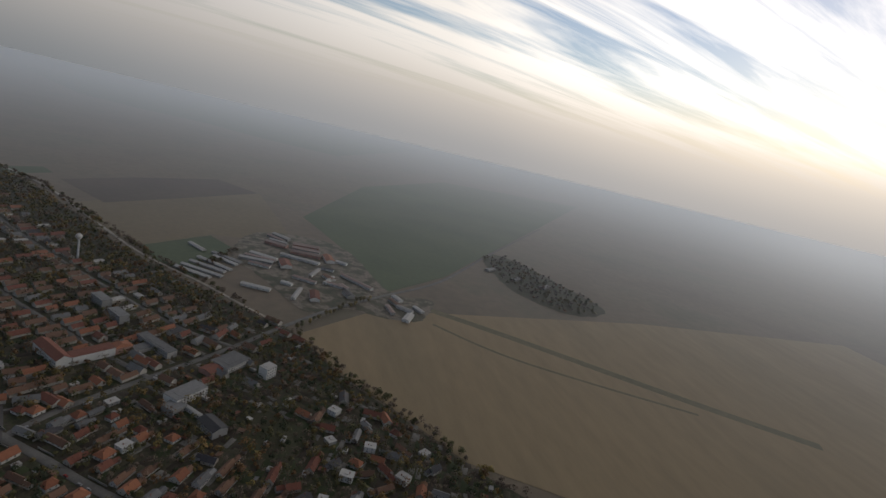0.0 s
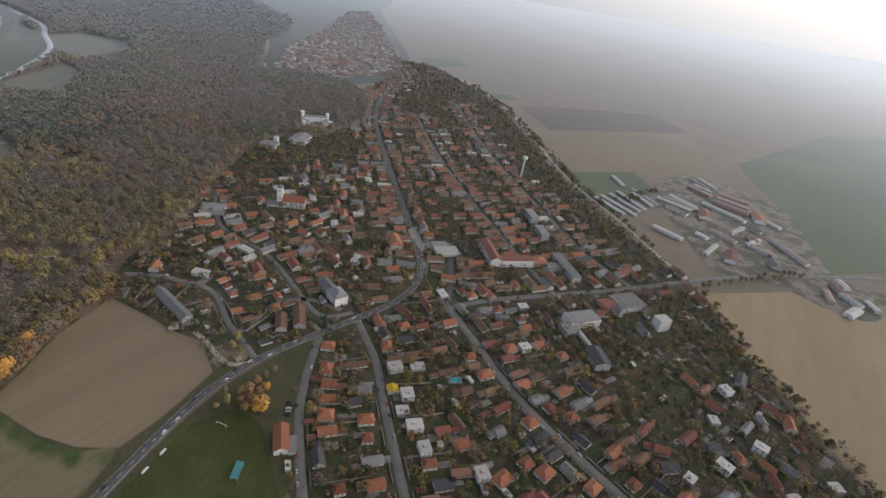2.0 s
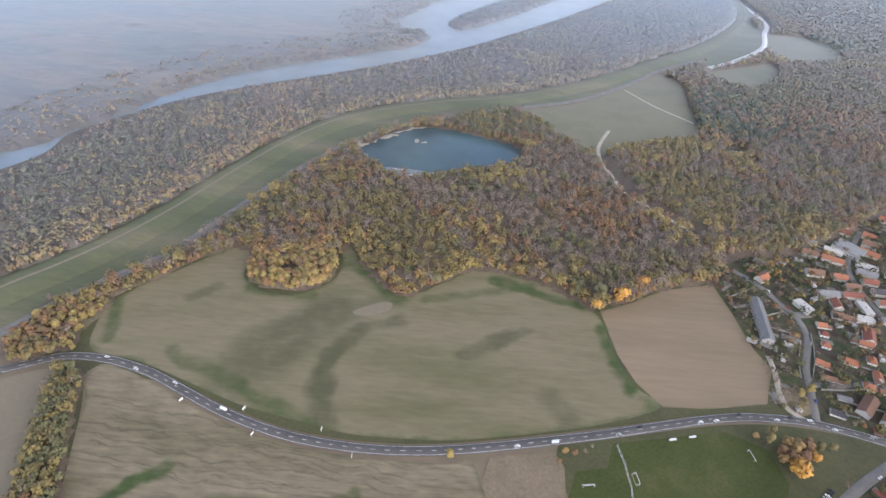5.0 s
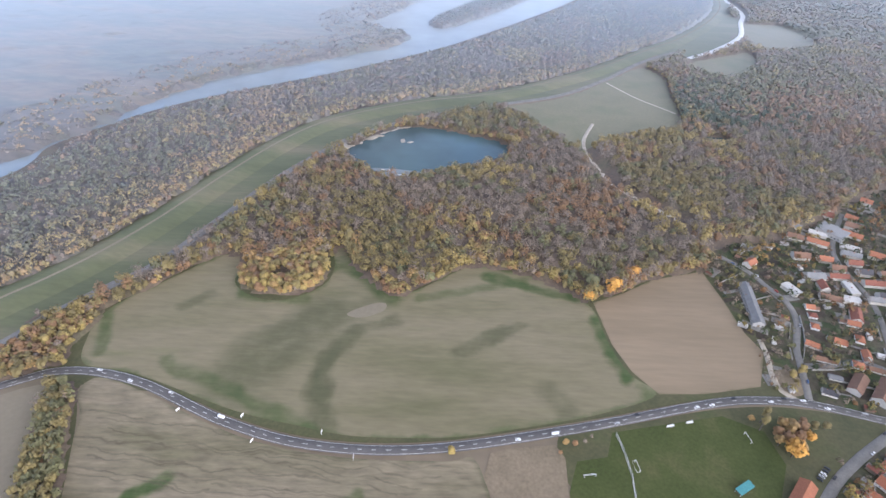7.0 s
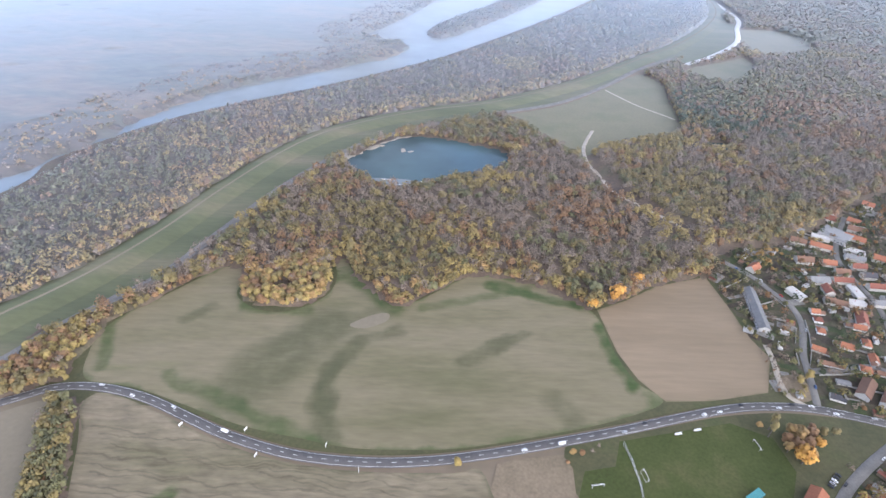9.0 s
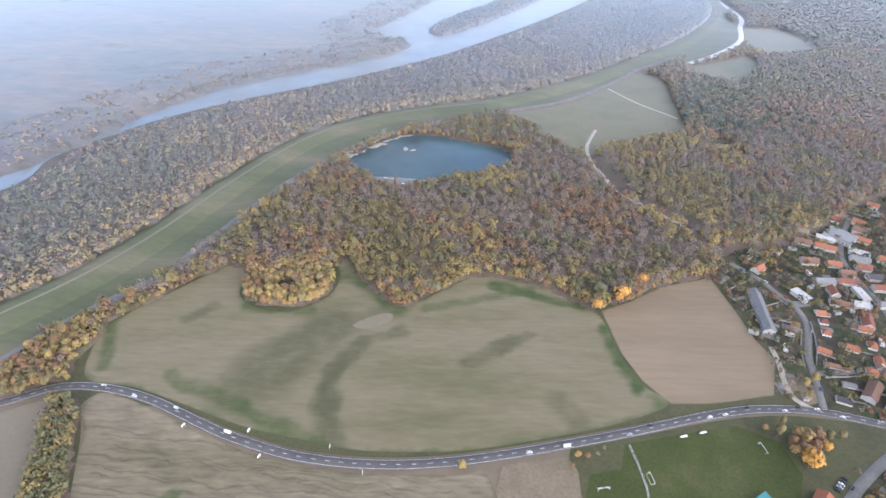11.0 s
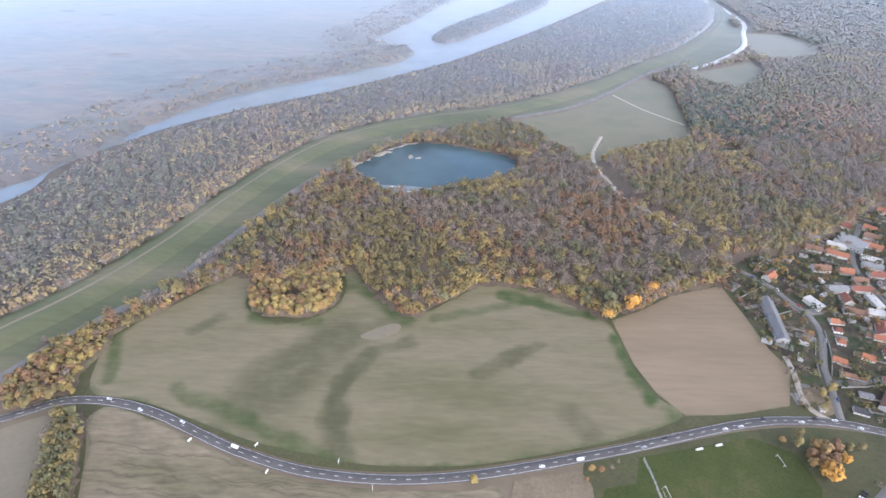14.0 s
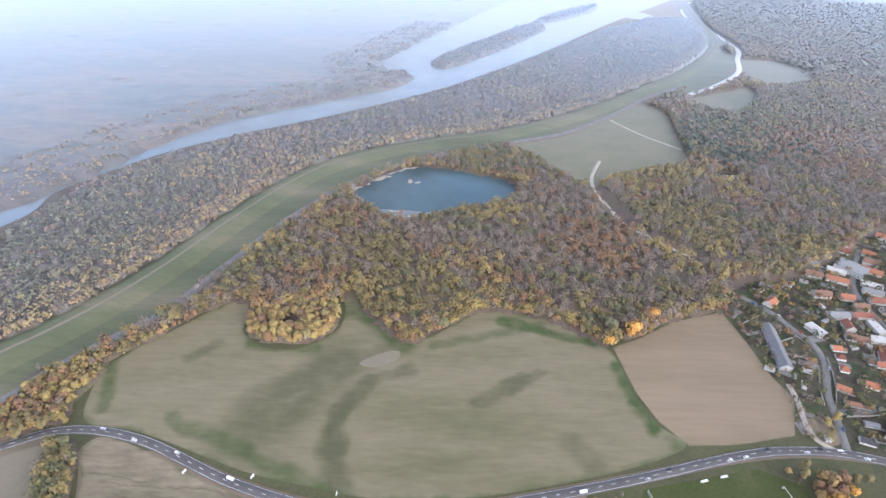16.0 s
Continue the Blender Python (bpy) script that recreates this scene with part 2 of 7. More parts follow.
def stubble_marks(nt, colour):
    colour = strokes([(-182, 132, -173, 149, 7, 1.0, GREEN), (-173, 149, -153, 163, 7, 1.0, GREEN), (-120, 143, -60, 146, 8, 0.85, GREEN), (-60, 146, -40, 158, 6, 0.7, GREEN)], 7.0)(nt, colour)
    passes = [(-226 + 9 * (k % 3), 206 - 6.2 * k, -226 + 40 + 19 * ((k * 5) % 9), 201 - 7.2 * k, 0.9, 0.5, TRACKS) for k in range(8)]
    passes += [(-150 + 22 * (k % 4), 186 - 5.0 * k, 20 - 13 * (k % 5), 176 - 5.5 * k, 0.9, 0.45, TRACKS) for k in range(6)]
    colour = strokes(passes, 9.0)(nt, colour)
    return border_green((0.10, 0.095, 0.05), 7.0, 0.6)(nt, colour)


PLAIN_HAZE, PLAIN_TINT = 0.122, (0.58, 0.61, 0.64, 1)   # imitated haze over the village and its streets, with a dimmer tint
FIELD_HAZE, FIELD_TINT = 0.1, (0.86, 0.91, 0.95, 1)   # imitated haze over the wide fields to the east
M = {}
M["ground"] = material("plain_soil", [(0.3, (0.145, 0.112, 0.078)), (0.5, (0.18, 0.139, 0.096)), (0.7, (0.137, 0.122, 0.08))], 0.004, 0.05, 0.15, bump=0.1, haze_amount=FIELD_HAZE, tint=FIELD_TINT, rate=2.1)
M["village"] = material("garden_ground", [(0.28, (0.034, 0.028, 0.018)), (0.42, (0.052, 0.056, 0.022)), (0.55, (0.078, 0.064, 0.042)), (0.62, (0.044, 0.058, 0.02)), (0.75, (0.064, 0.072, 0.03))], 0.06, 0.4, 0.4, bump=0.2, haze_amount=PLAIN_HAZE, tint=PLAIN_TINT, rate=2.1)
M["forest"] = material("leaf_litter", [(0.3, (0.061, 0.048, 0.034)), (0.5, (0.116, 0.085, 0.054)), (0.7, (0.102, 0.095, 0.048))], 0.03, 0.5, 0.4, bump=0.3)
M["field_big"] = material("young_crop", [(0.28, (0.126, 0.119, 0.061)), (0.45, (0.169, 0.148, 0.086)), (0.6, (0.194, 0.166, 0.104)), (0.75, (0.144, 0.137, 0.068))], 0.03, 0.3, 0.14, extra=old_channels, stretch=(-12, 0.2), haze_amount=0.085)
M["field_brown"] = material("harrowed_soil", [(0.3, (0.195, 0.148, 0.094)), (0.7, (0.25, 0.192, 0.126))], 0.02, 0.25, 0.10, extra=border_green((0.072, 0.086, 0.029), 5.0, 0.5), stretch=(75, 0.12), haze_amount=0.085)
M["field_stubble"] = material("stubble", [(0.25, (0.108, 0.101, 0.050)), (0.42, (0.169, 0.144, 0.090)), (0.6, (0.216, 0.180, 0.122)), (0.78, (0.158, 0.133, 0.083))], 0.03, 0.3, 0.32, extra=stubble_marks, stretch=(-8, 0.22), haze_amount=0.085)
M["field_left"] = material("sown_soil", [(0.3, (0.180, 0.155, 0.108)), (0.7, (0.223, 0.191, 0.137))], 0.02, 0.3, 0.08, haze_amount=0.085)
M["yard"] = material("pale_trodden_yard", [(0.36, (0.055, 0.058, 0.03)), (0.47, (0.10, 0.088, 0.055)), (0.55, (0.23, 0.19, 0.15)), (0.66, (0.07, 0.066, 0.04))], 0.035, 0.4, 0.25, haze_amount=FIELD_HAZE, tint=FIELD_TINT, rate=2.1)
M["field_bare"] = material("bare_earth", [(0.3, (0.166, 0.133, 0.086)), (0.7, (0.216, 0.169, 0.115))], 0.06, 0.5, 0.2, haze_amount=0.085)
M["field_east"] = material("harvested_field", [(0.3, (0.25, 0.183, 0.098)), (0.5, (0.30, 0.222, 0.124)), (0.7, (0.262, 0.198, 0.112))], 0.006, 0.06, 0.12, stretch=(35, 0.25), haze_amount=FIELD_HAZE, tint=FIELD_TINT, rate=2.1)
M["field_green"] = material("winter_crop", [(0.3, (0.055, 0.085, 0.035)), (0.7, (0.085, 0.115, 0.05))], 0.006, 0.08, 0.12, haze_amount=FIELD_HAZE, tint=FIELD_TINT, rate=2.1)
M["field_dark"] = material("ploughed_strip", [(0.3, (0.094, 0.068, 0.054)), (0.7, (0.122, 0.090, 0.068))], 0.008, 0.08, 0.12, haze_amount=FIELD_HAZE, tint=FIELD_TINT, rate=2.1)
M["field_tan"] = material("dry_stubble", [(0.3, (0.173, 0.133, 0.076)), (0.7, (0.209, 0.162, 0.097))], 0.006, 0.08, 0.12, haze_amount=FIELD_HAZE, tint=FIELD_TINT, rate=2.1)
M["lawn"] = material("sports_turf", [(0.3, (0.044, 0.058, 0.014)), (0.55, (0.057, 0.07, 0.019)), (0.75, (0.09, 0.088, 0.034))], 0.03, 0.5, 0.22, haze_amount=0.06)
M["grass"] = material("rough_grass", [(0.28, (0.056, 0.059, 0.026)), (0.5, (0.082, 0.079, 0.037)), (0.7, (0.062, 0.074, 0.026))], 0.03, 0.4, 0.2, extra=None, haze_amount=0.08)
# close to the rough grass, but with the village's imitated haze
M["yard_grass"] = material("worn_village_grass", [(0.28, (0.05, 0.05, 0.022)), (0.5, (0.075, 0.07, 0.034)), (0.7, (0.052, 0.066, 0.024))], 0.03, 0.4, 0.25, haze_amount=PLAIN_HAZE, tint=PLAIN_TINT)
M["stripe"] = material("sparse_green_stubble", [(0.3, (0.135, 0.118, 0.062)), (0.7, (0.17, 0.142, 0.078))], 0.02, 0.1, 0.2, haze_amount=FIELD_HAZE, tint=FIELD_TINT)
M["meadow"] = material("dry_meadow", [(0.28, (0.137, 0.133, 0.072)), (0.5, (0.169, 0.155, 0.090)), (0.7, (0.122, 0.130, 0.065))], 0.012, 0.3, 0.12, haze_amount=0.115)
M["dyke"] = material("mown_dyke_grass", [(0.25, (0.078, 0.088, 0.038)), (0.5, (0.105, 0.112, 0.052)), (0.72, (0.17, 0.148, 0.088))], 0.02, 0.3, 0.15, stretch=(-55, 0.2), haze_amount=0.115)
M["sand"] = material("pale_gravel", [(0.3, (0.33, 0.28, 0.21)), (0.7, (0.45, 0.40, 0.33))], 0.15, 0.8, 0.15)
M["pale_track"] = material("bright_gravel", [(0.3, (0.55, 0.54, 0.52)), (0.7, (0.7, 0.69, 0.67))], 0.15, 0.8, 0.12)
M["asphalt"] = material("asphalt", [(0.3, (0.085, 0.08, 0.078)), (0.7, (0.118, 0.11, 0.107))], 0.08, 0.9, 0.2, rough=0.8, haze_amount=PLAIN_HAZE, tint=PLAIN_TINT, rate=2.1)
M["street"] = material("worn_asphalt", [(0.3, (0.14, 0.135, 0.125)), (0.7, (0.21, 0.20, 0.185))], 0.08, 0.9, 0.2, rough=0.85, haze_amount=PLAIN_HAZE, tint=PLAIN_TINT, rate=2.1)
M["concrete"] = material("pale_paving", [(0.3, (0.25, 0.24, 0.22)), (0.7, (0.36, 0.34, 0.31))], 0.1, 0.8, 0.15, haze_amount=PLAIN_HAZE, tint=PLAIN_TINT, rate=2.1)
M["marking"] = material("road_paint", [(0.3, (0.62, 0.62, 0.6)), (0.7, (0.75, 0.75, 0.73))], 0.5, 2.0, 0.1)
M["far_plain"] = material("far_wooded_plain", [(0.35, (0.045, 0.048, 0.036)), (0.5, (0.07, 0.068, 0.05)), (0.6, (0.11, 0.095, 0.065)), (0.7, (0.055, 0.062, 0.04))], 0.0025, 0.02, 0.25, haze_amount=0.1, tint=(0.78, 0.85, 0.9, 1), rate=2.1)
M["river"] = water_material("river_water", (0.14, 0.165, 0.17), 0.16, 0.05, 0.17)
M["lake"] = water_material("lake_water", (0.04, 0.078, 0.088), 0.14, 0.03, 0.12)
M["pool"] = material("pool_water", [(0.3, (0.05, 0.38, 0.5)), (0.7, (0.08, 0.45, 0.58))], 0.5, rough=0.1, coords="object")


def leaf_by_leaf(nt, colour):
    """Every clump of leaves a little lighter, darker or browner than the next."""
    own = nt.nodes.new("ShaderNodeNewGeometry").outputs["Random Per Island"]
    return mix_rgb(nt, 1.0, colour, ramp(nt, own, [(0.0, (1.02, 0.96, 0.96)), (0.4, (1.18, 1.16, 1.12)), (0.7, (1.26, 1.28, 1.2)), (1.0, (1.46, 1.46, 1.38))]), "MULTIPLY")


def leaf_material(name, dark, light, haze_amount=0.13, tint=(0.68, 0.74, 0.8, 1)):
    return material(name, [(0.28, dark), (0.72, light)], 0.07, 0.5, 0.15, rough=0.8, detail=3.0, haze_amount=haze_amount, tint=tint, gloss=0.9, rate=1.8, extra=leaf_by_leaf)


LEAF_TONES = {
    "gold": ("golden_leaves", (0.19, 0.14, 0.042), (0.29, 0.215, 0.068)),
    "amber": ("amber_leaves", (0.20, 0.125, 0.045), (0.29, 0.185, 0.066)),
    "olive": ("olive_leaves", (0.115, 0.09, 0.032), (0.195, 0.15, 0.052)),
    "green": ("fading_green_leaves", (0.082, 0.08, 0.034), (0.14, 0.13, 0.055)),
    "rust": ("rusty_leaves", (0.14, 0.078, 0.036), (0.225, 0.126, 0.056)),
    "bare": ("bare_twigs", (0.125, 0.094, 0.072), (0.215, 0.168, 0.126)),
    "pine": ("dark_conifer_needles", (0.028, 0.042, 0.018), (0.055, 0.07, 0.03)),
    "flame": ("bright_orange_leaves", (0.34, 0.165, 0.028), (0.45, 0.235, 0.045)),
}
LEAVES = {k: leaf_material(*v) for k, v in LEAF_TONES.items()}
# riverside leaf colours carry painted haze, plus a stronger bluish haze gloss
HAZE_TONE = (0.135, 0.108, 0.075)
RIVER_LEAVES = {k: leaf_material("hazed_" + n, tuple(0.8 * p + 0.2 * q for p, q in zip(a, HAZE_TONE)), tuple(0.85 * p + 0.15 * q for p, q in zip(b, HAZE_TONE)), 0.15, (0.78, 0.89, 1.0, 1)) for k, (n, a, b) in LEAF_TONES.items()}
# garden copies of the leaf tones: darker, with a thinner haze gloss
GARDEN_LEAVES = {k: leaf_material("garden_" + n, tuple(0.8 * c for c in a), tuple(0.95 * c for c in b), 0.08, PLAIN_TINT) for k, (n, a, b) in LEAF_TONES.items()}
M["thicket"] = material("bare_undergrowth", [(0.3, (0.085, 0.064, 0.048)), (0.5, (0.135, 0.098, 0.07)), (0.7, (0.115, 0.1, 0.056))], 0.025, 0.35, 0.3, bump=0.3, haze_amount=0.13, tint=(0.68, 0.74, 0.8, 1))
# undergrowth paled by the same bluish imitated haze as the riverside leaves
M["river_thicket"] = material("hazed_undergrowth", [(0.3, (0.07, 0.055, 0.044)), (0.5, (0.105, 0.078, 0.058)), (0.7, (0.095, 0.084, 0.052))], 0.02, 0.3, 0.4, bump=0.3, haze_amount=0.15, tint=(0.78, 0.89, 1.0, 1), rate=1.8)
# distance haze over the far bank is put into this pale bluish gloss
M["far_canopy"] = material("hazed_far_woods", [(0.25, (0.06, 0.05, 0.042)), (0.4, (0.115, 0.085, 0.062)), (0.5, (0.09, 0.085, 0.06)), (0.6, (0.155, 0.103, 0.062)), (0.68, (0.10, 0.09, 0.058)), (0.8, (0.14, 0.12, 0.075))], 0.007, 0.07, 0.45, bump=0.8, haze_amount=0.155, tint=(0.85, 0.94, 1.0, 1), rate=1.75, stretch=(-52, 0.35), detail=7.0)
M["bark"] = material("bark", [(0.3, (0.06, 0.05, 0.042)), (0.7, (0.13, 0.11, 0.09))], 0.8, 4.0, 0.3, haze_amount=PLAIN_HAZE, tint=PLAIN_TINT, rate=2.1)


def thing_material(name, a, b, per_thing=0.5, scale=0.25, fine=2.0, fine_amount=0.2, rough=0.85, metallic=0.0, bump=0.0):
    return material(name, [(0.25, a), (0.75, b)], scale, fine, fine_amount, rough, metallic, bump, coords="object", per_thing=per_thing, haze_amount=PLAIN_HAZE, tint=PLAIN_TINT, rate=2.1)


ROOFS = {
    "orange": thing_material("new_orange_tiles", (0.26, 0.098, 0.052), (0.40, 0.16, 0.085), bump=0.06),
    "red": thing_material("red_brown_tiles", (0.175, 0.062, 0.040), (0.27, 0.10, 0.065), bump=0.06),
    "brown": thing_material("old_brown_tiles", (0.145, 0.08, 0.052), (0.25, 0.14, 0.09), bump=0.06),
    "grey": thing_material("grey_sheet_roof", (0.128, 0.128, 0.131), (0.247, 0.247, 0.247), rough=0.6),
    "dark": thing_material("dark_slate_roof", (0.038, 0.038, 0.045), (0.075, 0.068, 0.075), rough=0.6),
    "white": thing_material("pale_flat_roof", (0.38, 0.365, 0.35), (0.60, 0.585, 0.56)),
    "yellow": thing_material("yellow_roof_sheeting", (0.562, 0.375, 0.015), (0.637, 0.450, 0.030), 0.1),
    "rose": thing_material("faded_rose_sheeting", (0.27, 0.19, 0.165), (0.42, 0.32, 0.285), 0.6),
    "teal": thing_material("teal_roof_sheeting", (0.045, 0.188, 0.203), (0.075, 0.247, 0.255), 0.1),
}
M["plaster"] = thing_material("house_plaster", (0.40, 0.36, 0.30), (0.68, 0.65, 0.59), 0.7)
M["white_wall"] = thing_material("white_plaster", (0.66, 0.64, 0.60), (0.80, 0.79, 0.76), 0.3)
M["block_wall"] = thing_material("grey_plaster", (0.357, 0.348, 0.332), (0.510, 0.493, 0.468), 0.4)
M["pink_wall"] = thing_material("rose_plaster", (0.50, 0.28, 0.22), (0.62, 0.38, 0.31), 0.3)
M["brick"] = thing_material("chimney_brick", (0.22, 0.10, 0.07), (0.34, 0.16, 0.11), 0.4)
M["glass"] = material("dark_window_glass", [(0.3, (0.02, 0.025, 0.03)), (0.7, (0.04, 0.045, 0.05))], 0.5, rough=0.12, coords="object")
M["frame"] = thing_material("white_window_frame", (0.6, 0.6, 0.58), (0.75, 0.74, 0.72), 0.2)
M["wood"] = thing_material("weathered_boards", (0.10, 0.075, 0.05), (0.22, 0.17, 0.12), 0.5)
M["steel"] = thing_material("painted_steel", (0.55, 0.56, 0.57), (0.68, 0.69, 0.70), 0.2, rough=0.45)
M["rubber"] = thing_material("black_rubber", (0.02, 0.02, 0.02), (0.04, 0.04, 0.04), 0.2)
CAR_PAINT = {c: thing_material(c + "_car_paint", v, tuple(min(1, q * 1.15) for q in v), 0.2, rough=0.3) for c, v in {"white": (0.75, 0.76, 0.77), "silver": (0.42, 0.43, 0.45), "dark": (0.035, 0.037, 0.045), "red": (0.35, 0.03, 0.025), "blue": (0.04, 0.10, 0.25)}.items()}
M["plot_soil"] = material("dug_garden_soil", [(0.3, (0.043, 0.032, 0.020)), (0.7, (0.070, 0.053, 0.036))], 0.2, 1.0, 0.3, haze_amount=PLAIN_HAZE, tint=PLAIN_TINT, rate=2.1)
M["plot_green"] = material("garden_lawn", [(0.3, (0.034, 0.049, 0.014)), (0.7, (0.055, 0.070, 0.025))], 0.2, 1.0, 0.3, haze_amount=PLAIN_HAZE, tint=PLAIN_TINT, rate=2.1)
M["plot_dry"] = material("dry_garden_grass", [(0.3, (0.073, 0.065, 0.036)), (0.7, (0.105, 0.089, 0.053))], 0.2, 1.0, 0.3, haze_amount=PLAIN_HAZE, tint=PLAIN_TINT, rate=2.1)
M["plot_yard"] = material("paved_yard", [(0.3, (0.160, 0.152, 0.136)), (0.7, (0.272, 0.256, 0.232))], 0.2, 1.0, 0.2, haze_amount=PLAIN_HAZE, tint=PLAIN_TINT, rate=2.1)
M["stone"] = material("pale_rocks", [(0.3, (0.22, 0.19, 0.15)), (0.7, (0.36, 0.32, 0.26))], 0.5, 2.0, 0.2)

# ---- geometry helpers ----
from mathutils.geometry import delaunay_2d_cdt


def mesh_object(name, verts, faces, mats, index=None, parent=None):
    """One mesh object from arrays; all faces have the same number of corners."""
    me = bpy.data.meshes.new(name)
    verts, faces = np.asarray(verts, np.float32), np.asarray(faces, np.int32)
    n, k = faces.shape
    me.vertices.add(len(verts))
    me.vertices.foreach_set("co", verts.ravel())
    me.loops.add(n * k)
    me.loops.foreach_set("vertex_index", faces.ravel())
    me.polygons.add(n)
    me.polygons.foreach_set("loop_start", np.arange(0, n * k, k, dtype=np.int32))
    for m in mats if isinstance(mats, (list, tuple)) else [mats]:
        me.materials.append(m)
    if index is not None:
        me.polygons.foreach_set("material_index", np.asarray(index, np.int32))
    me.update(calc_edges=True)
    ob = new(name, me)
    ob.parent = parent
    return ob


def part(name, bm, mat, parent, label=""):
    """Links a bmesh as one mesh object under a thing or a part."""
    me = bpy.data.meshes.new(name)
    bm.normal_update()
    bm.to_mesh(me)
    bm.free()
    for m in mat if isinstance(mat, (list, tuple)) else [mat]:
        me.materials.append(m)
    ob = new(name, me)
    ob.parent = parent
    return tagged(ob, label) if label else ob


def smooth(points, closed=False, step=6.0):
    """A Catmull-Rom curve through the points, sampled about every step metres."""
    p = [np.array(q, float) for q in points]
    n, out = len(p), []
    for i in range(n if closed else n - 1):
        if closed:
            a, b, c, d = p[i - 1], p[i], p[(i + 1) % n], p[(i + 2) % n]
        else:
            a, b, c, d = p[max(i - 1, 0)], p[i], p[i + 1], p[min(i + 2, n - 1)]
        k = max(2, int(np.linalg.norm(c - b) / step))
        for t in np.arange(k) / k:
            out.append(0.5 * (2 * b + (c - a) * t + (2 * a - 5 * b + 4 * c - d) * t * t + (3 * b - a - 3 * c + d) * t ** 3))
    if not closed:
        out.append(p[-1])
    return np.array(out)


def straight(points, step):
    """A closed outline with straight sides, sampled about every step metres."""
    out = []
    for p, q in zip(points, points[1:] + points[:1]):
        p, q = np.array(p, float), np.array(q, float)
        k = max(1, int(np.linalg.norm(q - p) / step))
        out += [p + (q - p) * t / k for t in range(k)]
    return np.array(out)


def inside(points, poly):
    """Which of the points lie in the polygon."""
    x, y = np.asarray(points, float).T
    poly = np.asarray(poly, float)
    hit = np.zeros(len(x), bool)
    for (x0, y0), (x1, y1) in zip(poly, np.roll(poly, -1, 0)):
        if y0 != y1:
            hit ^= ((y0 > y) != (y1 > y)) & (x < (x1 - x0) * (y - y0) / (y1 - y0) + x0)
    return hit


def distance(points, line, closed=False):
    """Each point's distance from a line of points."""
    points, line = np.asarray(points, float), np.asarray(line, float)
    best = np.full(len(points), 1e9)
    ends = np.roll(line, -1, 0) if closed else line[1:]
    for a, b in zip(line, ends):
        ab = b - a
        t = np.clip(((points - a) @ ab) / max(ab @ ab, 1e-9), 0, 1)
        best = np.minimum(best, np.hypot(*(points - a - t[:, None] * ab).T))
    return best


def sheet(name, outline, z, mat, label, category, cell=14.0, step=6.0, rough_edge=0.0, relief=0.0, sharp=False):
    """A piece of ground with a curved outline, meshed finely enough to carry its border distance."""
    rim = straight(outline, step) if sharp else smooth(outline, True, step)
    if rough_edge:
        rng = np.random.default_rng(len(outline) + int(abs(outline[0][0])))
        rim = rim + rng.normal(0, rough_edge, rim.shape)
    lo, hi = rim.min(0), rim.max(0)
    gx, gy = np.meshgrid(np.arange(lo[0], hi[0], cell), np.arange(lo[1], hi[1], cell))
    grid = np.stack([gx.ravel(), gy.ravel()], 1)
    rng = np.random.default_rng(7)
    grid = grid + rng.uniform(-0.3, 0.3, grid.shape) * cell
    grid = grid[inside(grid, rim)]
    if len(grid):
        grid = grid[distance(grid, rim, True) > cell * 0.45]
    every = np.concatenate([rim, grid]) if len(grid) else rim
    edges = [(i, (i + 1) % len(rim)) for i in range(len(rim))]
    vs, _, fs, *_ = delaunay_2d_cdt([Vector(q) for q in every], edges, [], 1, 0.01)
    flat = np.array([(v.x, v.y) for v in vs])
    away = distance(flat, rim, True)
    high = np.full(len(flat), z) if not relief else z + relief * np.array([noise.noise((x * 0.02, y * 0.02, 0)) for x, y in flat]) * np.minimum(away / 12, 1)
    ob = mesh_object(name, np.c_[flat, high], [f for f in fs if len(f) == 3], mat)
    ob.data.attributes.new("border", "FLOAT", "POINT").data.foreach_set("value", away.astype(np.float32))
    return tagged(ob, label, category, kind="structure")


def offsets(line):
    """Unit normals to the left along a line."""
    d = np.gradient(line, axis=0)
    d /= np.maximum(np.linalg.norm(d, axis=1), 1e-6)[:, None]
    return np.stack([-d[:, 1], d[:, 0]], 1)


def ribbon_arrays(line, left, right, z):
    n = offsets(line)
    v = np.concatenate([np.c_[line + n * left, np.full(len(line), z)], np.c_[line + n * right, np.full(len(line), z)]])
    k = len(line)
    f = [(i + k, i + 1 + k, i + 1, i) for i in range(k - 1)]
    return v, np.array(f)


def road(name, points, width, z, mat, label, category="road", lines=False, step=5.0, verge=None):
    """A road slab with a raised edge; lines: white edge lines and a dashed centre line of paint."""
    line = smooth(points, False, step)
    n, k, half = offsets(line), len(line), width / 2
    prof = [(half + 0.25, z - 0.3), (half, z), (-half, z), (-half - 0.25, z - 0.3)]
    v = np.concatenate([np.c_[line + n * o, np.full(k, h)] for o, h in prof])
    f = [(i + (j + 1) * k, i + 1 + (j + 1) * k, i + 1 + j * k, i + j * k) for j in range(3) for i in range(k - 1)]
    ob = tagged(mesh_object(name, v, f, mat), label, category, kind="structure")
    if lines:
        for side in (half - 0.5, -half + 0.5):
            v, f = ribbon_arrays(line, side + 0.08, side - 0.08, z + 0.03)
            mesh_object("edge_line", v, f, M["marking"], parent=ob)
        fine = smooth(points, False, 3.0)
        vs, fs = [], []
        for i in range(0, len(fine) - 3, 3):
            v, f = ribbon_arrays(fine[i:i + 2], 0.13, -0.13, z + 0.03)
            fs += [[q + len(vs) for q in r] for r in f.tolist()]
            vs += v.tolist()
        tagged(mesh_object("centre_line", vs, fs, M["marking"], parent=ob), kind="stuff")
    return ob


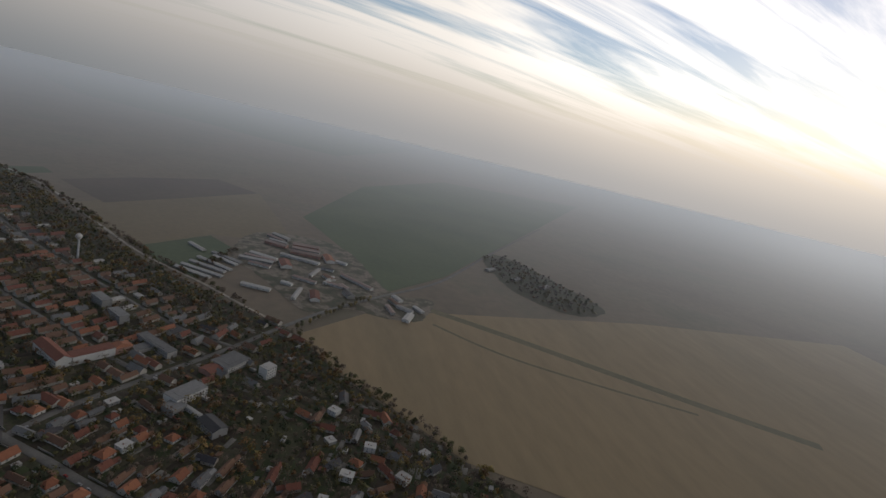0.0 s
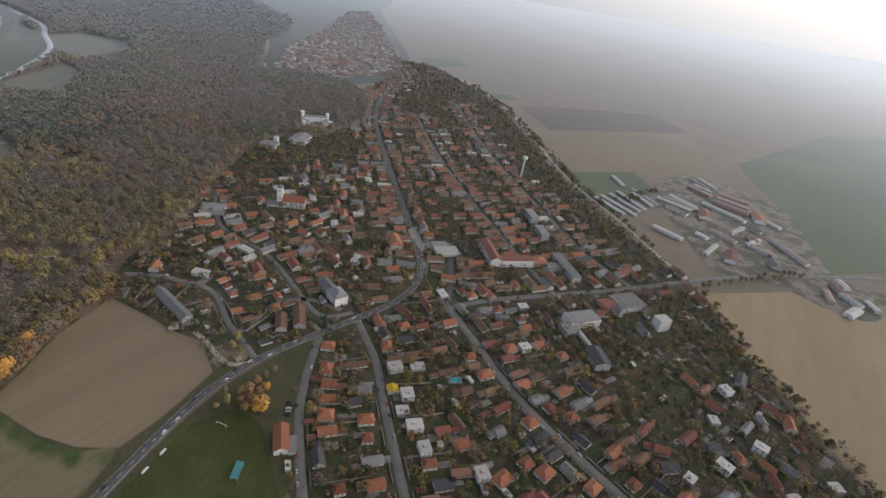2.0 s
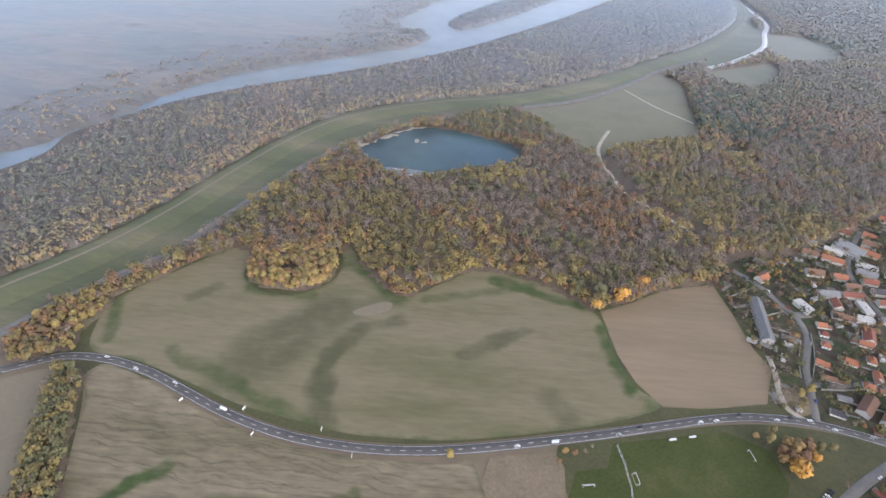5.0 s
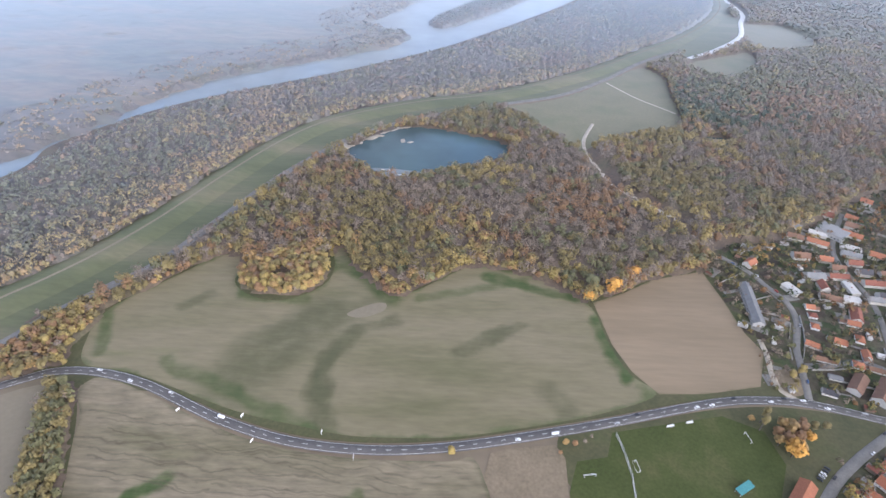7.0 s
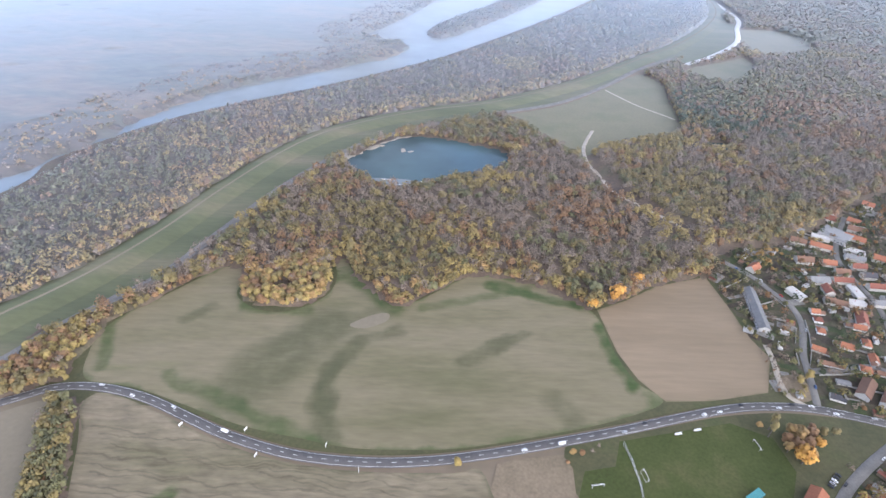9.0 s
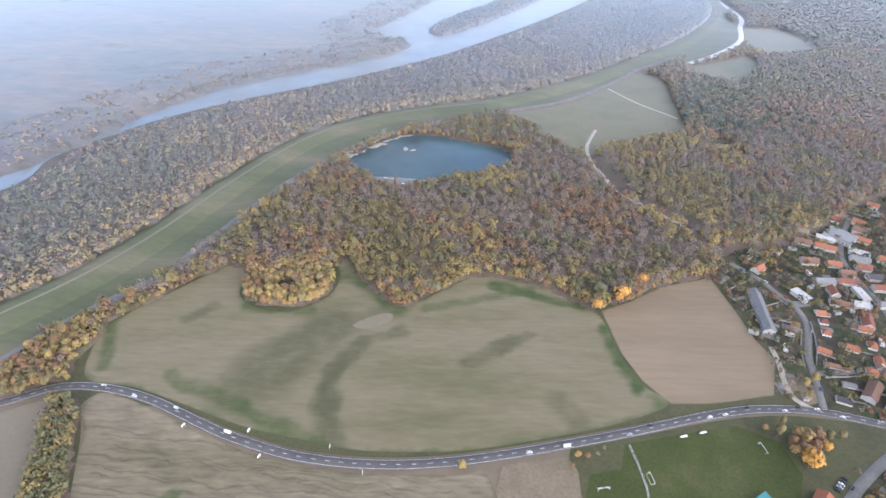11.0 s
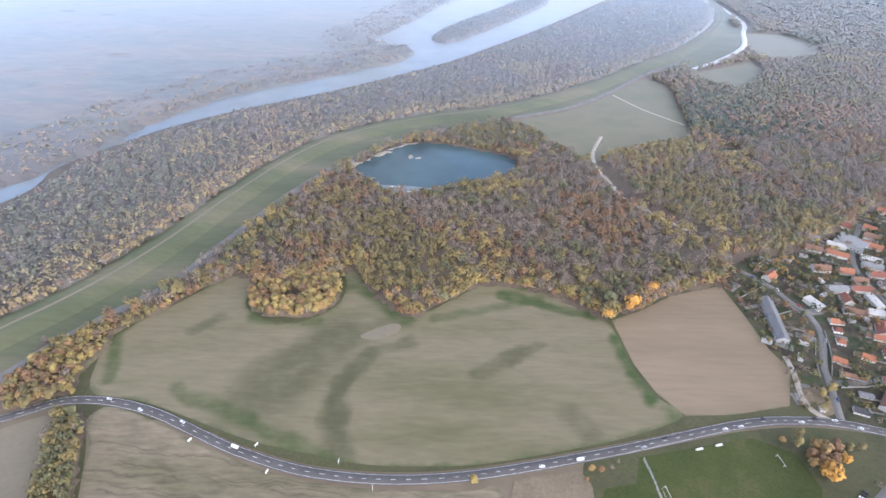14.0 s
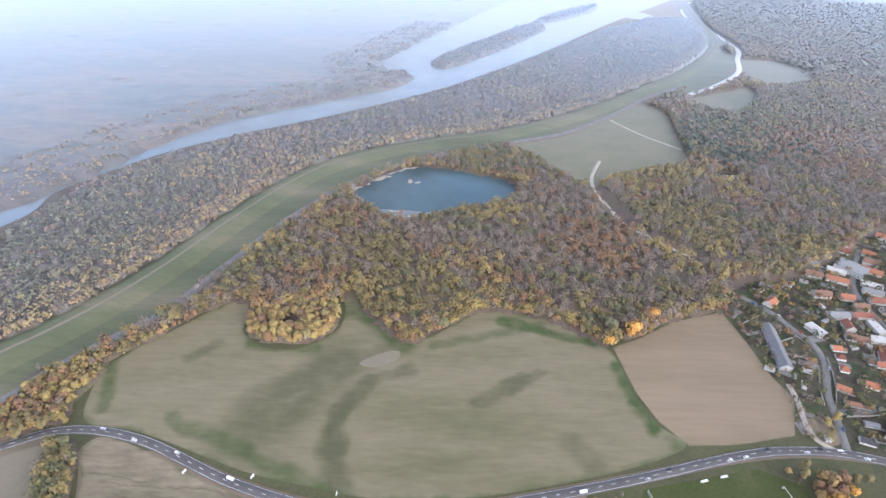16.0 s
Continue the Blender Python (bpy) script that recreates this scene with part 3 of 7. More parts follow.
def strip(name, points, profile, mat, label, category, step=8.0, index=None):
    """A bank or ditch: a cross-section of (offset, height) swept along a line."""
    line = smooth(points, False, step)
    n, k = offsets(line), len(line)
    v = np.concatenate([np.c_[line + n * o, np.full(k, h)] for o, h in profile])
    f, mi = [], []
    for j in range(len(profile) - 1):
        for i in range(k - 1):
            f.append((i + (j + 1) * k, i + 1 + (j + 1) * k, i + 1 + j * k, i + j * k))
            mi.append(index[j] if index else 0)
    return tagged(mesh_object(name, v, f, mat, mi), label, category, kind="structure")


# ---- the land ----
ROAD_MAIN = [(-520, 110), (-400, 172), (-298, 221), (-259, 238), (-206, 232), (-134, 203), (-74, 189), (-1, 190), (97, 210), (194, 235), (236, 240), (268, 238), (312, 227), (357, 214), (400, 203), (436, 204), (470, 218), (506, 246), (549, 286), (611, 345), (696, 425), (805, 526), (937, 624), (1068, 690), (1210, 746), (1420, 960)]
ROAD_DIAG = [(506, 246), (466, 206), (436, 170), (404, 121), (379, 85), (357, 47), (338, 3), (315, -60), (290, -130)]
ROAD_SOUTH = [(357, 214), (327, 171), (292, 136), (250, 93), (190, 30), (130, -40)]
ROAD_EAST = [(424, 160), (468, 135), (525, 86), (604, 20), (671, -31), (749, -98), (829, -182), (949, -310), (1218, -503), (1700, -860)]
TRACK = [(671, -31), (722, 22), (782, 82), (881, 191), (1019, 302), (1205, 453), (1336, 619), (1430, 800)]
LANE_WEST = [(190, 118), (239, 169), (271, 194), (318, 222)]
STREET_A = [(526, 86), (593, 172), (677, 270), (802, 402), (961, 546)]
STREET_B = [(362, 222), (340, 243), (363, 302), (381, 353), (388, 425), (440, 500)]
STREET_C = [(270, 410), (287, 389), (296, 366), (303, 348), (300, 324), (284, 293), (279, 278), (267, 242)]
STREET_D = [(604, 20), (640, 85), (720, 175), (830, 290), (960, 410), (1120, 540)]
STREET_E = [(424, 160), (468, 180), (512, 205)]
RIVER_S = [(-900, 60), (-640, 300), (-487, 488), (-478, 573), (-445, 639), (-400, 705), (-328, 776), (-241, 845), (-159, 915), (-25, 1048), (68, 1167), (183, 1328), (291, 1492), (620, 2000), (1300, 2950), (2700, 4700)]
RIVER_N = [(2200, 5100), (900, 3300), (260, 2300), (-7, 1678), (-138, 1319), (-180, 1200), (-104, 1140), (-108, 1055), (-208, 967), (-292, 897), (-366, 835), (-418, 746), (-452, 653), (-482, 579), (-512, 525), (-700, 330), (-980, 100)]
DYKE = [(-470, 130), (-400, 225), (-352, 299), (-328, 331), (-303, 372), (-277, 430), (-250, 508), (-212, 601), (-169, 671), (-106, 724), (-26, 770), (52, 800), (138, 854), (250, 945), (390, 1090), (500, 1205), (640, 1400), (735, 1600), (800, 1900), (900, 2300)]
CANAL = [(-440, 110), (-365, 205), (-322, 255), (-303, 290), (-278, 325), (-249, 364), (-223, 432), (-190, 518), (-153, 589), (-119, 640), (-64, 693), (-1, 733), (84, 777), (179, 827), (272, 915), (360, 1019), (452, 1101)]
LAKE = [(-128, 598), (-115, 615), (-84, 656), (-47, 677), (-8, 674), (37, 659), (74, 644), (83, 620), (69, 588), (34, 564), (0, 555), (-39, 533), (-71, 531), (-100, 556)]
POND = [(351, 682), (370, 692), (389, 686), (384, 664), (366, 655), (351, 660)]
FIELD_BIG = [(-250, 245), (-262, 271), (-264, 291), (-257, 310), (-239, 331), (-220, 354), (-202, 375), (-182, 377), (-173, 360), (-176, 345), (-168, 332), (-147, 321), (-122, 323), (-99, 342), (-94, 366), (-100, 392), (-92, 397), (-78, 372), (-52, 343), (-39, 332), (-18, 341), (16, 369), (37, 378), (72, 370), (100, 357), (121, 340), (131, 323), (135, 287), (144, 258), (158, 241), (120, 224), (76, 212), (20, 200), (-15, 197), (-54, 197), (-84, 202), (-129, 211), (-176, 227), (-213, 239)]
FIELD_BROWN = [(132, 335), (161, 349), (192, 369), (243, 385), (247, 346), (249, 306), (255, 286), (237, 252), (193, 243), (160, 241), (146, 260), (137, 287)]
GROVE = [(-168, 336), (-172, 356), (-153, 380), (-132, 397), (-106, 379), (-99, 356), (-109, 334), (-138, 327)]
SAND_PATCH = [(-73, 308), (-54, 321), (-43, 322), (-44, 313), (-61, 304)]
MEADOW = [(83, 763), (137, 790), (197, 829), (268, 902), (350, 984), (377, 939), (362, 850), (352, 781), (333, 716), (280, 690), (227, 663), (175, 634), (138, 675), (110, 720)]
VILLAGE = [(180, 100), (208, 150), (262, 196), (320, 226), (240, 248), (256, 284), (250, 306), (248, 346), (245, 384), (252, 410), (295, 430), (340, 442), (407, 480), (474, 527), (554, 575), (614, 592), (660, 590), (700, 560), (821, 560), (945, 640), (1070, 735), (1200, 770), (1380, 900), (1430, 800), (1340, 640), (1200, 470), (1010, 308), (870, 195), (715, 25), (655, -45), (562, -96), (500, -145), (420, -204), (330, -270), (200, -170), (140, -20)]
FOREST = [(-300, 262), (-258, 310), (-210, 360), (-180, 366), (-150, 370), (-120, 380), (-96, 380), (-82, 372), (-40, 326), (16, 362), (37, 370), (75, 362), (118, 336), (150, 335), (190, 362), (240, 378), (252, 400), (262, 425), (295, 436), (340, 448), (407, 486), (474, 533), (554, 581), (614, 600), (660, 598), (700, 568), (815, 562), (945, 648), (1028, 775), (1013, 885), (930, 940), (1000, 1020), (1200, 1215), (1300, 1500), (1150, 1900), (900, 2000), (800, 1900), (740, 1620), (690, 1387), (560, 1190), (450, 1080), (285, 905), (180, 815), (84, 764), (-60, 684), (-112, 635), (-185, 510), (-215, 430), (-243, 362), (-272, 322)]
HAMLET = [(947, 934), (988, 845), (1132, 801), (1273, 793), (1430, 900), (1574, 1045), (1880, 1310), (2180, 1600), (2040, 1610), (1571, 1310), (1403, 1225), (1200, 1130)]
FIELD_EAST = [(655, -50), (752, -150), (775, -230), (860, -700), (900, -1300), (300, -1300), (310, -420), (421, -206), (506, -145), (563, -98)]
STUBBLE = [(-200, 120), (-226, 197), (-240, 220), (-236, 233), (-215, 230), (-182, 217), (-147, 202), (-111, 190), (-72, 183), (-31, 181), (10, 182), (30, 181), (32, 120), (-60, 60)]
LEFT_FIELD = [(-430, 140), (-350, 180), (-293, 213), (-277, 222), (-264, 225), (-253, 208), (-243, 185), (-228, 150), (-215, 100), (-330, 40)]
PITCH = [(119, 208), (198, 225), (222, 214), (225, 190), (200, 150), (170, 110), (120, 100), (106, 150), (112, 190)]

FAR_WOODS = [(820, 1240), (900, 1210), (1100, 1220), (1300, 1270), (1545, 1450), (1700, 1800), (1780, 1950), (1760, 2200), (1950, 2330), (1202, 2500), (960, 2330), (860, 2000), (830, 1700), (790, 1450)]
# one ground sheet out to the horizon
ring = [(0.0, 0.0)] + [(r * math.cos(a), r * math.sin(a)) for r in (700, 1500, 3000, 6000, 12000) for a in np.arange(0, 2 * math.pi, math.pi / 24)]
tri = [(0, 1 + i, 1 + (i + 1) % 48) for i in range(48)]
for k in range(4):
    for i in range(48):
        a, b = 1 + 48 * k + i, 1 + 48 * k + (i + 1) % 48
        tri += [(a, a + 48, b), (b, a + 48, b + 48)]
tagged(mesh_object("ground", [(x, y, 0.0) for x, y in ring], tri, M["ground"]), "wide flat plain of dull brown farmland", "ground", kind="structure")

sheet("ground_village", VILLAGE, 0.12, M["village"], "dark garden ground between village houses", "ground", 40)
sheet("ground_hamlet", HAMLET, 0.2, M["village"], "garden ground of the distant settlement", "ground", 90, 20)
sheet("ground_forest", FOREST, 0.16, M["forest"], "leaf-strewn floor of the autumn forest", "ground", 40)
flood = RIVER_S[1:13] + [(640, 1900), (780, 1900), (735, 1600), (640, 1400), (500, 1205), (390, 1090), (250, 945), (138, 854), (52, 800), (-26, 770), (-106, 724), (-169, 671), (-212, 601), (-250, 508), (-277, 430), (-303, 372), (-328, 331), (-400, 225), (-520, 120)]
sheet("ground_floodplain", flood, 0.08, M["forest"], "leaf-strewn floor of the riverside forest", "ground", 60)
far_bank = RIVER_N[1:] + [(-1500, 300), (-2500, 1400), (-2500, 3500), (-900, 4800), (1300, 4900)]
sheet("ground_far_bank", far_bank, 0.06, M["forest"], "wooded plain on the far bank", "ground", 120)
sheet("field_margin", [(-280, 236), (-292, 300), (-250, 352), (-205, 395), (-150, 404), (-85, 408), (-40, 345), (16, 384), (37, 394), (80, 386), (128, 352), (150, 350), (190, 384), (246, 402), (258, 345), (258, 300), (264, 284), (250, 246), (150, 238), (0, 197), (-80, 198), (-180, 222)], 0.22, M["grass"], "grassy margin between crops and woods", "grass", 30)
sheet("field_crop", FIELD_BIG, 0.30, M["field_big"], "wide field of thin young crop with green traces", "field", 9, 4, relief=0.0)
sheet("field_brown", FIELD_BROWN, 0.34, M["field_brown"], "harrowed pale brown field beside the road", "field", 9, 4, sharp=True)
sheet("field_stubble", STUBBLE, 0.26, M["field_stubble"], "straw-coloured stubble field with dark wheel tracks", "field", 9, 5)
sheet("field_sown", LEFT_FIELD, 0.26, M["field_left"], "smooth beige sown field", "field", 12, 5)
sheet("field_harvested", FIELD_EAST, 0.26, M["field_east"], "large harvested ochre field behind the gardens", "field", 40, 12, sharp=True)
sheet("field_bare", [(33, 172), (38, 189), (51, 193), (80, 197), (85, 188), (83, 160), (40, 155)], 0.30, M["field_bare"], "small bare brown plot beside the road", "field", 9, 4, sharp=True)
sheet("field_green", [(1288, -48), (1176, -90), (1076, -126), (942, -131), (849, -192), (976, -322), (1218, -498), (1700, -850), (2600, -1500), (2500, -700), (1900, -250)], 0.3, M["field_green"], "large dark green winter crop field", "field", 90, 20, sharp=True)
sheet("field_dry", [(989, 280), (880, 180), (905, 202), (1030, 112), (1040, 30), (1120, -20), (1465, 64), (1160, 320), (1100, 360)], 0.24, M["field_tan"], "tan stubble field behind the railway", "field", 60, 15, sharp=True)
sheet("field_ploughed", [(1133, 318), (1300, 190), (1465, 70), (1560, 180), (1400, 340), (1262, 440)], 0.28, M["field_dark"], "dark ploughed field beyond the tan stubble", "field", 60, 15, sharp=True)
sheet("field_strip", [(1200, 545), (1275, 570), (1350, 505), (1310, 470), (1250, 510)], 0.3, M["field_green"], "dark green strip of crop", "field", 60, 15, sharp=True)
strip("crop_stripe", [(800, -240), (720, -365), (568, -583), (480, -720)], [(9, 0.34), (-9, 0.34)], [M["stripe"]], "long green stripe across the harvested field", "field", 12)
strip("soil_stripe", [(735, -245), (642, -350), (536, -569)], [(3, 0.34), (-3, 0.34)], [M["stripe"]], "thin dark furrow across the harvested field", "field", 12)
sheet("ground_copse", [(1174, -469), (1210, -547), (945, -648), (873, -612), (865, -532), (965, -461)], 0.4, M["village"], "overgrown island of scrub between fields", "ground", 40, 10, 1.5)
sheet("ground_farm", [(1085, 40), (1110, -68), (1050, -140), (850, -195), (835, -265), (745, -230), (735, -180), (755, -110), (725, -60), (840, 10), (936, 66)], 0.36, M["yard"], "trodden pale farmyard ground", "ground", 30, 8, 1.0)
sheet("ground_orchard", [(914, 196), (1022, 112), (965, 66), (831, 103), (800, 95), (860, 165)], 0.36, M["field_green"], "dark green orchard plots behind the railway", "field", 30, 8, 0.5, sharp=True)
sheet("school_yard", [(440, -5), (470, 0), (480, -30), (455, -62), (425, -50), (415, -25)], 0.3, M["yard_grass"], "worn brown-green playing field", "grass", 12, 6, 0.5)
sheet("water_tower_lawn", [(770, 225), (800, 270), (850, 265), (840, 225), (800, 205)], 0.3, M["yard_grass"], "green lawn round the water tower", "grass", 14, 6)
sheet("street_gardens", [(395, 213), (432, 216), (462, 228), (470, 245), (440, 262), (400, 250), (382, 232)], 0.34, M["yard_grass"], "autumn park inside the road's bend", "grass", 12, 6)
sheet("sports_ground", PITCH, 0.3, M["lawn"], "green grass football pitch with worn edges", "pitch", 9, 5, sharp=True)
sheet("verge_south", [(84, 205), (120, 212), (200, 231), (258, 234), (312, 221), (268, 192), (238, 168), (205, 140), (140, 140), (88, 165)], 0.2, M["grass"], "rough grass around the football pitch", "grass", 14, 6)
sheet("verge_north", [(158, 241), (237, 250), (262, 243), (236, 243), (194, 239), (97, 215), (-1, 195), (-74, 194), (-134, 208), (-206, 237), (-250, 243), (-213, 241), (-176, 229), (-129, 213), (-84, 204), (-15, 199), (76, 216)], 0.24, M["grass"], "grass verge along the main road", "grass", 12, 5)
sheet("meadow_dyke", MEADOW, 0.3, M["meadow"], "pale dry meadow inside the forest", "meadow", 16, 6, 1.0)
sheet("meadow_far", [(447, 1016), (560, 1095), (608, 1119), (589, 1045), (499, 942)], 0.3, M["meadow"], "small clearing near the dyke", "meadow", 16, 8, 1.0)
sheet("meadow_bend", [(700, 1360), (821, 1355), (917, 1270), (878, 1240), (758, 1239), (802, 1222), (727, 1150), (643, 1142), (650, 1240)], 0.3, M["meadow"], "green clearing at the dyke's bend", "meadow", 20, 8, 1.0)
sheet("sand_patch", SAND_PATCH, 0.36, M["field_left"], "pale bare patch in the crop", "ground", 5, 3)
sheet("river", [*RIVER_S, *RIVER_N], 0.35, M["river"], "wide pale grey river with calm water", "water", 60, 12)
sheet("lake", LAKE, 0.35, M["lake"], "dark blue lake among autumn trees", "water", 20, 5, 1.2)
sheet("pond", POND, 0.35, M["lake"], "small dark forest pond", "water", 10, 4, 0.8)
for outline, label in (([(578, 1965), (651, 2045), (680, 1982), (643, 1910), (589, 1916)], "pale oxbow pond in the riverside woods"), ([(590, 1500), (600, 1445), (530, 1324), (505, 1331), (545, 1400)], "narrow pale backwater below the dyke"),
                       ([(1791, 2211), (2031, 2271), (2107, 2093), (1978, 1969), (1834, 1982)], "distant pale flooded pit"), ([(2274, 3120), (2448, 3200), (2826, 3200), (2700, 3050), (2448, 3020)], "far pale sheet of water")):
    sheet("pond", outline, 0.4, M["river"], label, "water", 60, 10, 1.0)
sheet("field_far_strip", [(1484, 881), (1641, 833), (1569, 740), (1411, 800)], 0.3, M["field_green"], "dark green strip of crop behind the settlement", "field", 60, 15, sharp=True)
sheet("field_far_green", [(3163, 1085), (3025, 764), (2975, 451), (2797, 141), (2700, -200), (4200, -900), (5200, 900), (4200, 1800)], 0.3, M["field_green"], "far bluish green winter crop", "field", 300, 60, sharp=True)
sheet("dyke_foot", [(452, 1062), (536, 1126), (640, 1245), (699, 1375), (748, 1485), (772, 1667), (790, 1900), (735, 1600), (640, 1400), (500, 1205), (400, 1095)], 0.35, M["dyke"], "mown grass at the foot of the dyke", "grass", 30, 10)
sheet("ground_far_plain", [(860, 930), (960, 800), (1120, 740), (1260, 760), (1430, 870), (1620, 1030), (1930, 1300), (2330, 1640), (2900, 1980), (4700, 3300), (3500, 5200), (1500, 4800), (1000, 2500), (960, 2330), (860, 2000), (1000, 1300)], 0.05, M["far_plain"], "far plain of dull woods and fields", "ground", 400, 90)
sheet("ground_far_woods", FAR_WOODS, 0.1, M["forest"], "dark floor of the far woods", "ground", 120, 30)
sheet("island_low", [(-104, 1149), (-150, 1120), (-200, 1075), (-250, 1000), (-208, 975), (-150, 1030), (-100, 1090)], 0.7, M["forest"], "low wooded spit in the river", "island", 30, 8, 2.0)
sheet("island_long", [(-42, 1250), (-5, 1345), (84, 1500), (230, 1735), (262, 1680), (160, 1480), (62, 1314), (-22, 1205)], 0.7, M["forest"], "long wooded island in the river", "island", 30, 10, 2.0)
sheet("island_far", [(260, 1800), (380, 2000), (520, 2160), (470, 2010), (330, 1830)], 0.7, M["forest"], "far wooded island in the river", "island", 30, 10, 2.0)
strip("dyke", DYKE, [(21, 0.1), (9, 4.6), (5, 4.8), (0.6, 4.85), (-2.2, 4.85), (-5, 4.8), (-9, 4.6), (-22, 0.1)], [M["dyke"], M["field_left"]], "long grassy flood dyke with a pale track on its crown", "dyke", 8, [0, 0, 0, 1, 0, 0, 0])
gap_line = smooth(CANAL, False, 25)[:-4]
sheet("dyke_berm", [tuple(p) for p in gap_line] + [tuple(p) for p in smooth(DYKE[1:15], False, 25)[::-1]], 0.3, M["dyke"], "mown grass between the dyke and the service road", "grass", 20, 10)
sheet("tree_strip", [(-258, 240), (-262, 226), (-250, 206), (-240, 183), (-222, 145), (-205, 95), (-185, 95), (-200, 130), (-228, 198), (-242, 222), (-240, 236)], 0.3, M["grass"], "overgrown strip between two fields", "grass", 12, 6)
strip("canal_path", CANAL, [(4.5, 0.5), (1.2, 0.55), (1.0, 0.56), (-4.0, 0.5), (-4.6, 0.2)], [M["street"], M["concrete"]], "grey service road along the foot of the dyke", "road", 8, [0, 1, 0, 0])
strip("dyke_track", [(452, 1051), (536, 1120), (640, 1239), (699, 1371), (748, 1482), (772, 1667), (801, 2014), (868, 2199), (942, 2334)], [(5.7, 0.6), (5.5, 0.9), (-5.5, 0.9), (-5.7, 0.6)], [M["pale_track"]], "pale gravel track on the dyke's bend", "road", 10)
road("road_main", ROAD_MAIN, 6.8, 0.55, M["asphalt"], "grey two-lane asphalt road with white lines", lines=True)
road("road_diagonal", ROAD_DIAG, 7.0, 0.5, M["street"], "worn asphalt village street")
road("road_south", ROAD_SOUTH, 6.0, 0.48, M["street"], "pale worn village street")
road("road_east", ROAD_EAST, 6.5, 0.46, M["street"], "long straight worn asphalt road")
road("road_track", TRACK, 4.5, 0.44, M["sand"], "pale dirt road along the railway", lines=False)
road("road_lane", LANE_WEST, 6.0, 0.46, M["street"], "worn asphalt lane past new houses")
road("road_street_a", STREET_A, 5.5, 0.43, M["street"], "village street lined with houses")
road("road_street_b", STREET_B, 4.5, 0.42, M["street"], "narrow village lane")
road("road_street_c", STREET_C, 5.0, 0.42, M["street"], "curved village lane")
road("road_street_d", STREET_D, 5.0, 0.41, M["street"], "village street behind the apartment blocks")
road("road_street_e", STREET_E, 6.0, 0.52, M["asphalt"], "short connecting road beside a grass triangle")
road("forest_path", [(250, 470), (219, 510), (195, 540), (189, 580), (181, 610), (185, 660), (209, 718)], 4.5, 0.5, M["sand"], "pale winding dirt path into the forest", "path")
road("meadow_path", [(268, 895), (300, 830), (330, 790), (345, 770)], 3.0, 0.5, M["sand"], "pale dirt path across the meadow", "path")
road("road_side", [(279, 274), (300, 276), (330, 280), (352, 262), (358, 232)], 5.0, 0.42, M["street"], "village lane beside a long white wall")
road("dirt_track", [(258, 300), (256, 283), (251, 264), (251, 249), (259, 241)], 4.0, 0.42, M["sand"], "sandy track at the field's end", "path")
sheet("sandy_yard", [(250, 262), (262, 270), (272, 258), (266, 247), (254, 246)], 0.3, M["field_bare"], "sandy yard beside the junction", "ground", 6, 4)
sheet("lake_shore", [(-140, 596), (-125, 622), (-92, 662), (-52, 684), (-48, 676), (-84, 654), (-112, 618), (-124, 600)], 0.4, M["sand"], "pale rocky shore of the lake", "ground", 8, 5, 1.5)
sheet("lake_shallows", [(-96, 552), (-72, 556), (-30, 552), (-20, 546), (-45, 534), (-72, 531)], 0.38, M["river"], "pale shallow water at the lake's edge", "water", 8, 5)
sheet("second_pitch", [(84, 166), (92, 186), (112, 190), (106, 150), (100, 120), (80, 120)], 0.3, M["lawn"], "smaller training pitch", "pitch", 9, 5, sharp=True)
sheet("square", [(500, 232), (520, 226), (548, 268), (532, 275), (515, 255)], 0.58, M["concrete"], "paved village square with parked cars", "square", 10, 4)
sheet("green_triangle", [(430, 180), (447, 196), (468, 208), (488, 214), (470, 195), (448, 178)], 0.6, M["lawn"], "small grass triangle between roads", "grass", 8, 4)

# ---- trees ----
def crown_mesh(rng, n, rx, h, base, lumps=7, leaf=1.1, tall=1.0, lift=0.35):
    """A crown as many small leaf clumps around uneven lumps; returns quads."""
    centres = rng.normal(0, 1, (lumps, 3))
    centres /= np.linalg.norm(centres, axis=1)[:, None] + 0.3
    centres = centres * [rx * 0.55, rx * 0.55, (h - base) * 0.30] + [0, 0, base + (h - base) * 0.52]
    centres[0] = (0, 0, base + (h - base) * 0.62)
    radii = rng.uniform(0.38, 0.62, lumps) * rx
    pick = rng.integers(0, lumps, n)
    d = rng.normal(0, 1, (n, 3))
    d[:, 2] = np.abs(d[:, 2]) * 1.1 - 0.35
    d /= np.linalg.norm(d, axis=1)[:, None]
    pos = centres[pick] + d * (radii[pick] * rng.uniform(0.75, 1.1, n))[:, None] * [1, 1, tall]
    nrm = d + rng.normal(0, 0.22, (n, 3)) + [0, 0, lift]
    nrm /= np.linalg.norm(nrm, axis=1)[:, None]
    a = np.cross(nrm, rng.normal(0, 1, (n, 3)))
    a /= np.linalg.norm(a, axis=1)[:, None]
    b = np.cross(nrm, a)
    s = (rng.uniform(0.6, 1.25, n) * leaf)[:, None]
    q = rng.uniform(0.65, 1.2, (n, 4, 1))
    v = np.stack([pos + a * s * q[:, 0], pos + b * s * q[:, 1], pos - a * s * q[:, 2], pos - b * s * q[:, 3]], 1).reshape(-1, 3)
    f = np.arange(4 * n).reshape(-1, 4)
    soft = pos - [0, 0, base + (h - base) * 0.42]
    soft = soft / [rx, rx, h - base] / 1.2 + 0.35 * d + [0, 0, lift * 0.6]
    soft /= np.linalg.norm(soft, axis=1)[:, None]
    return v, f, soft


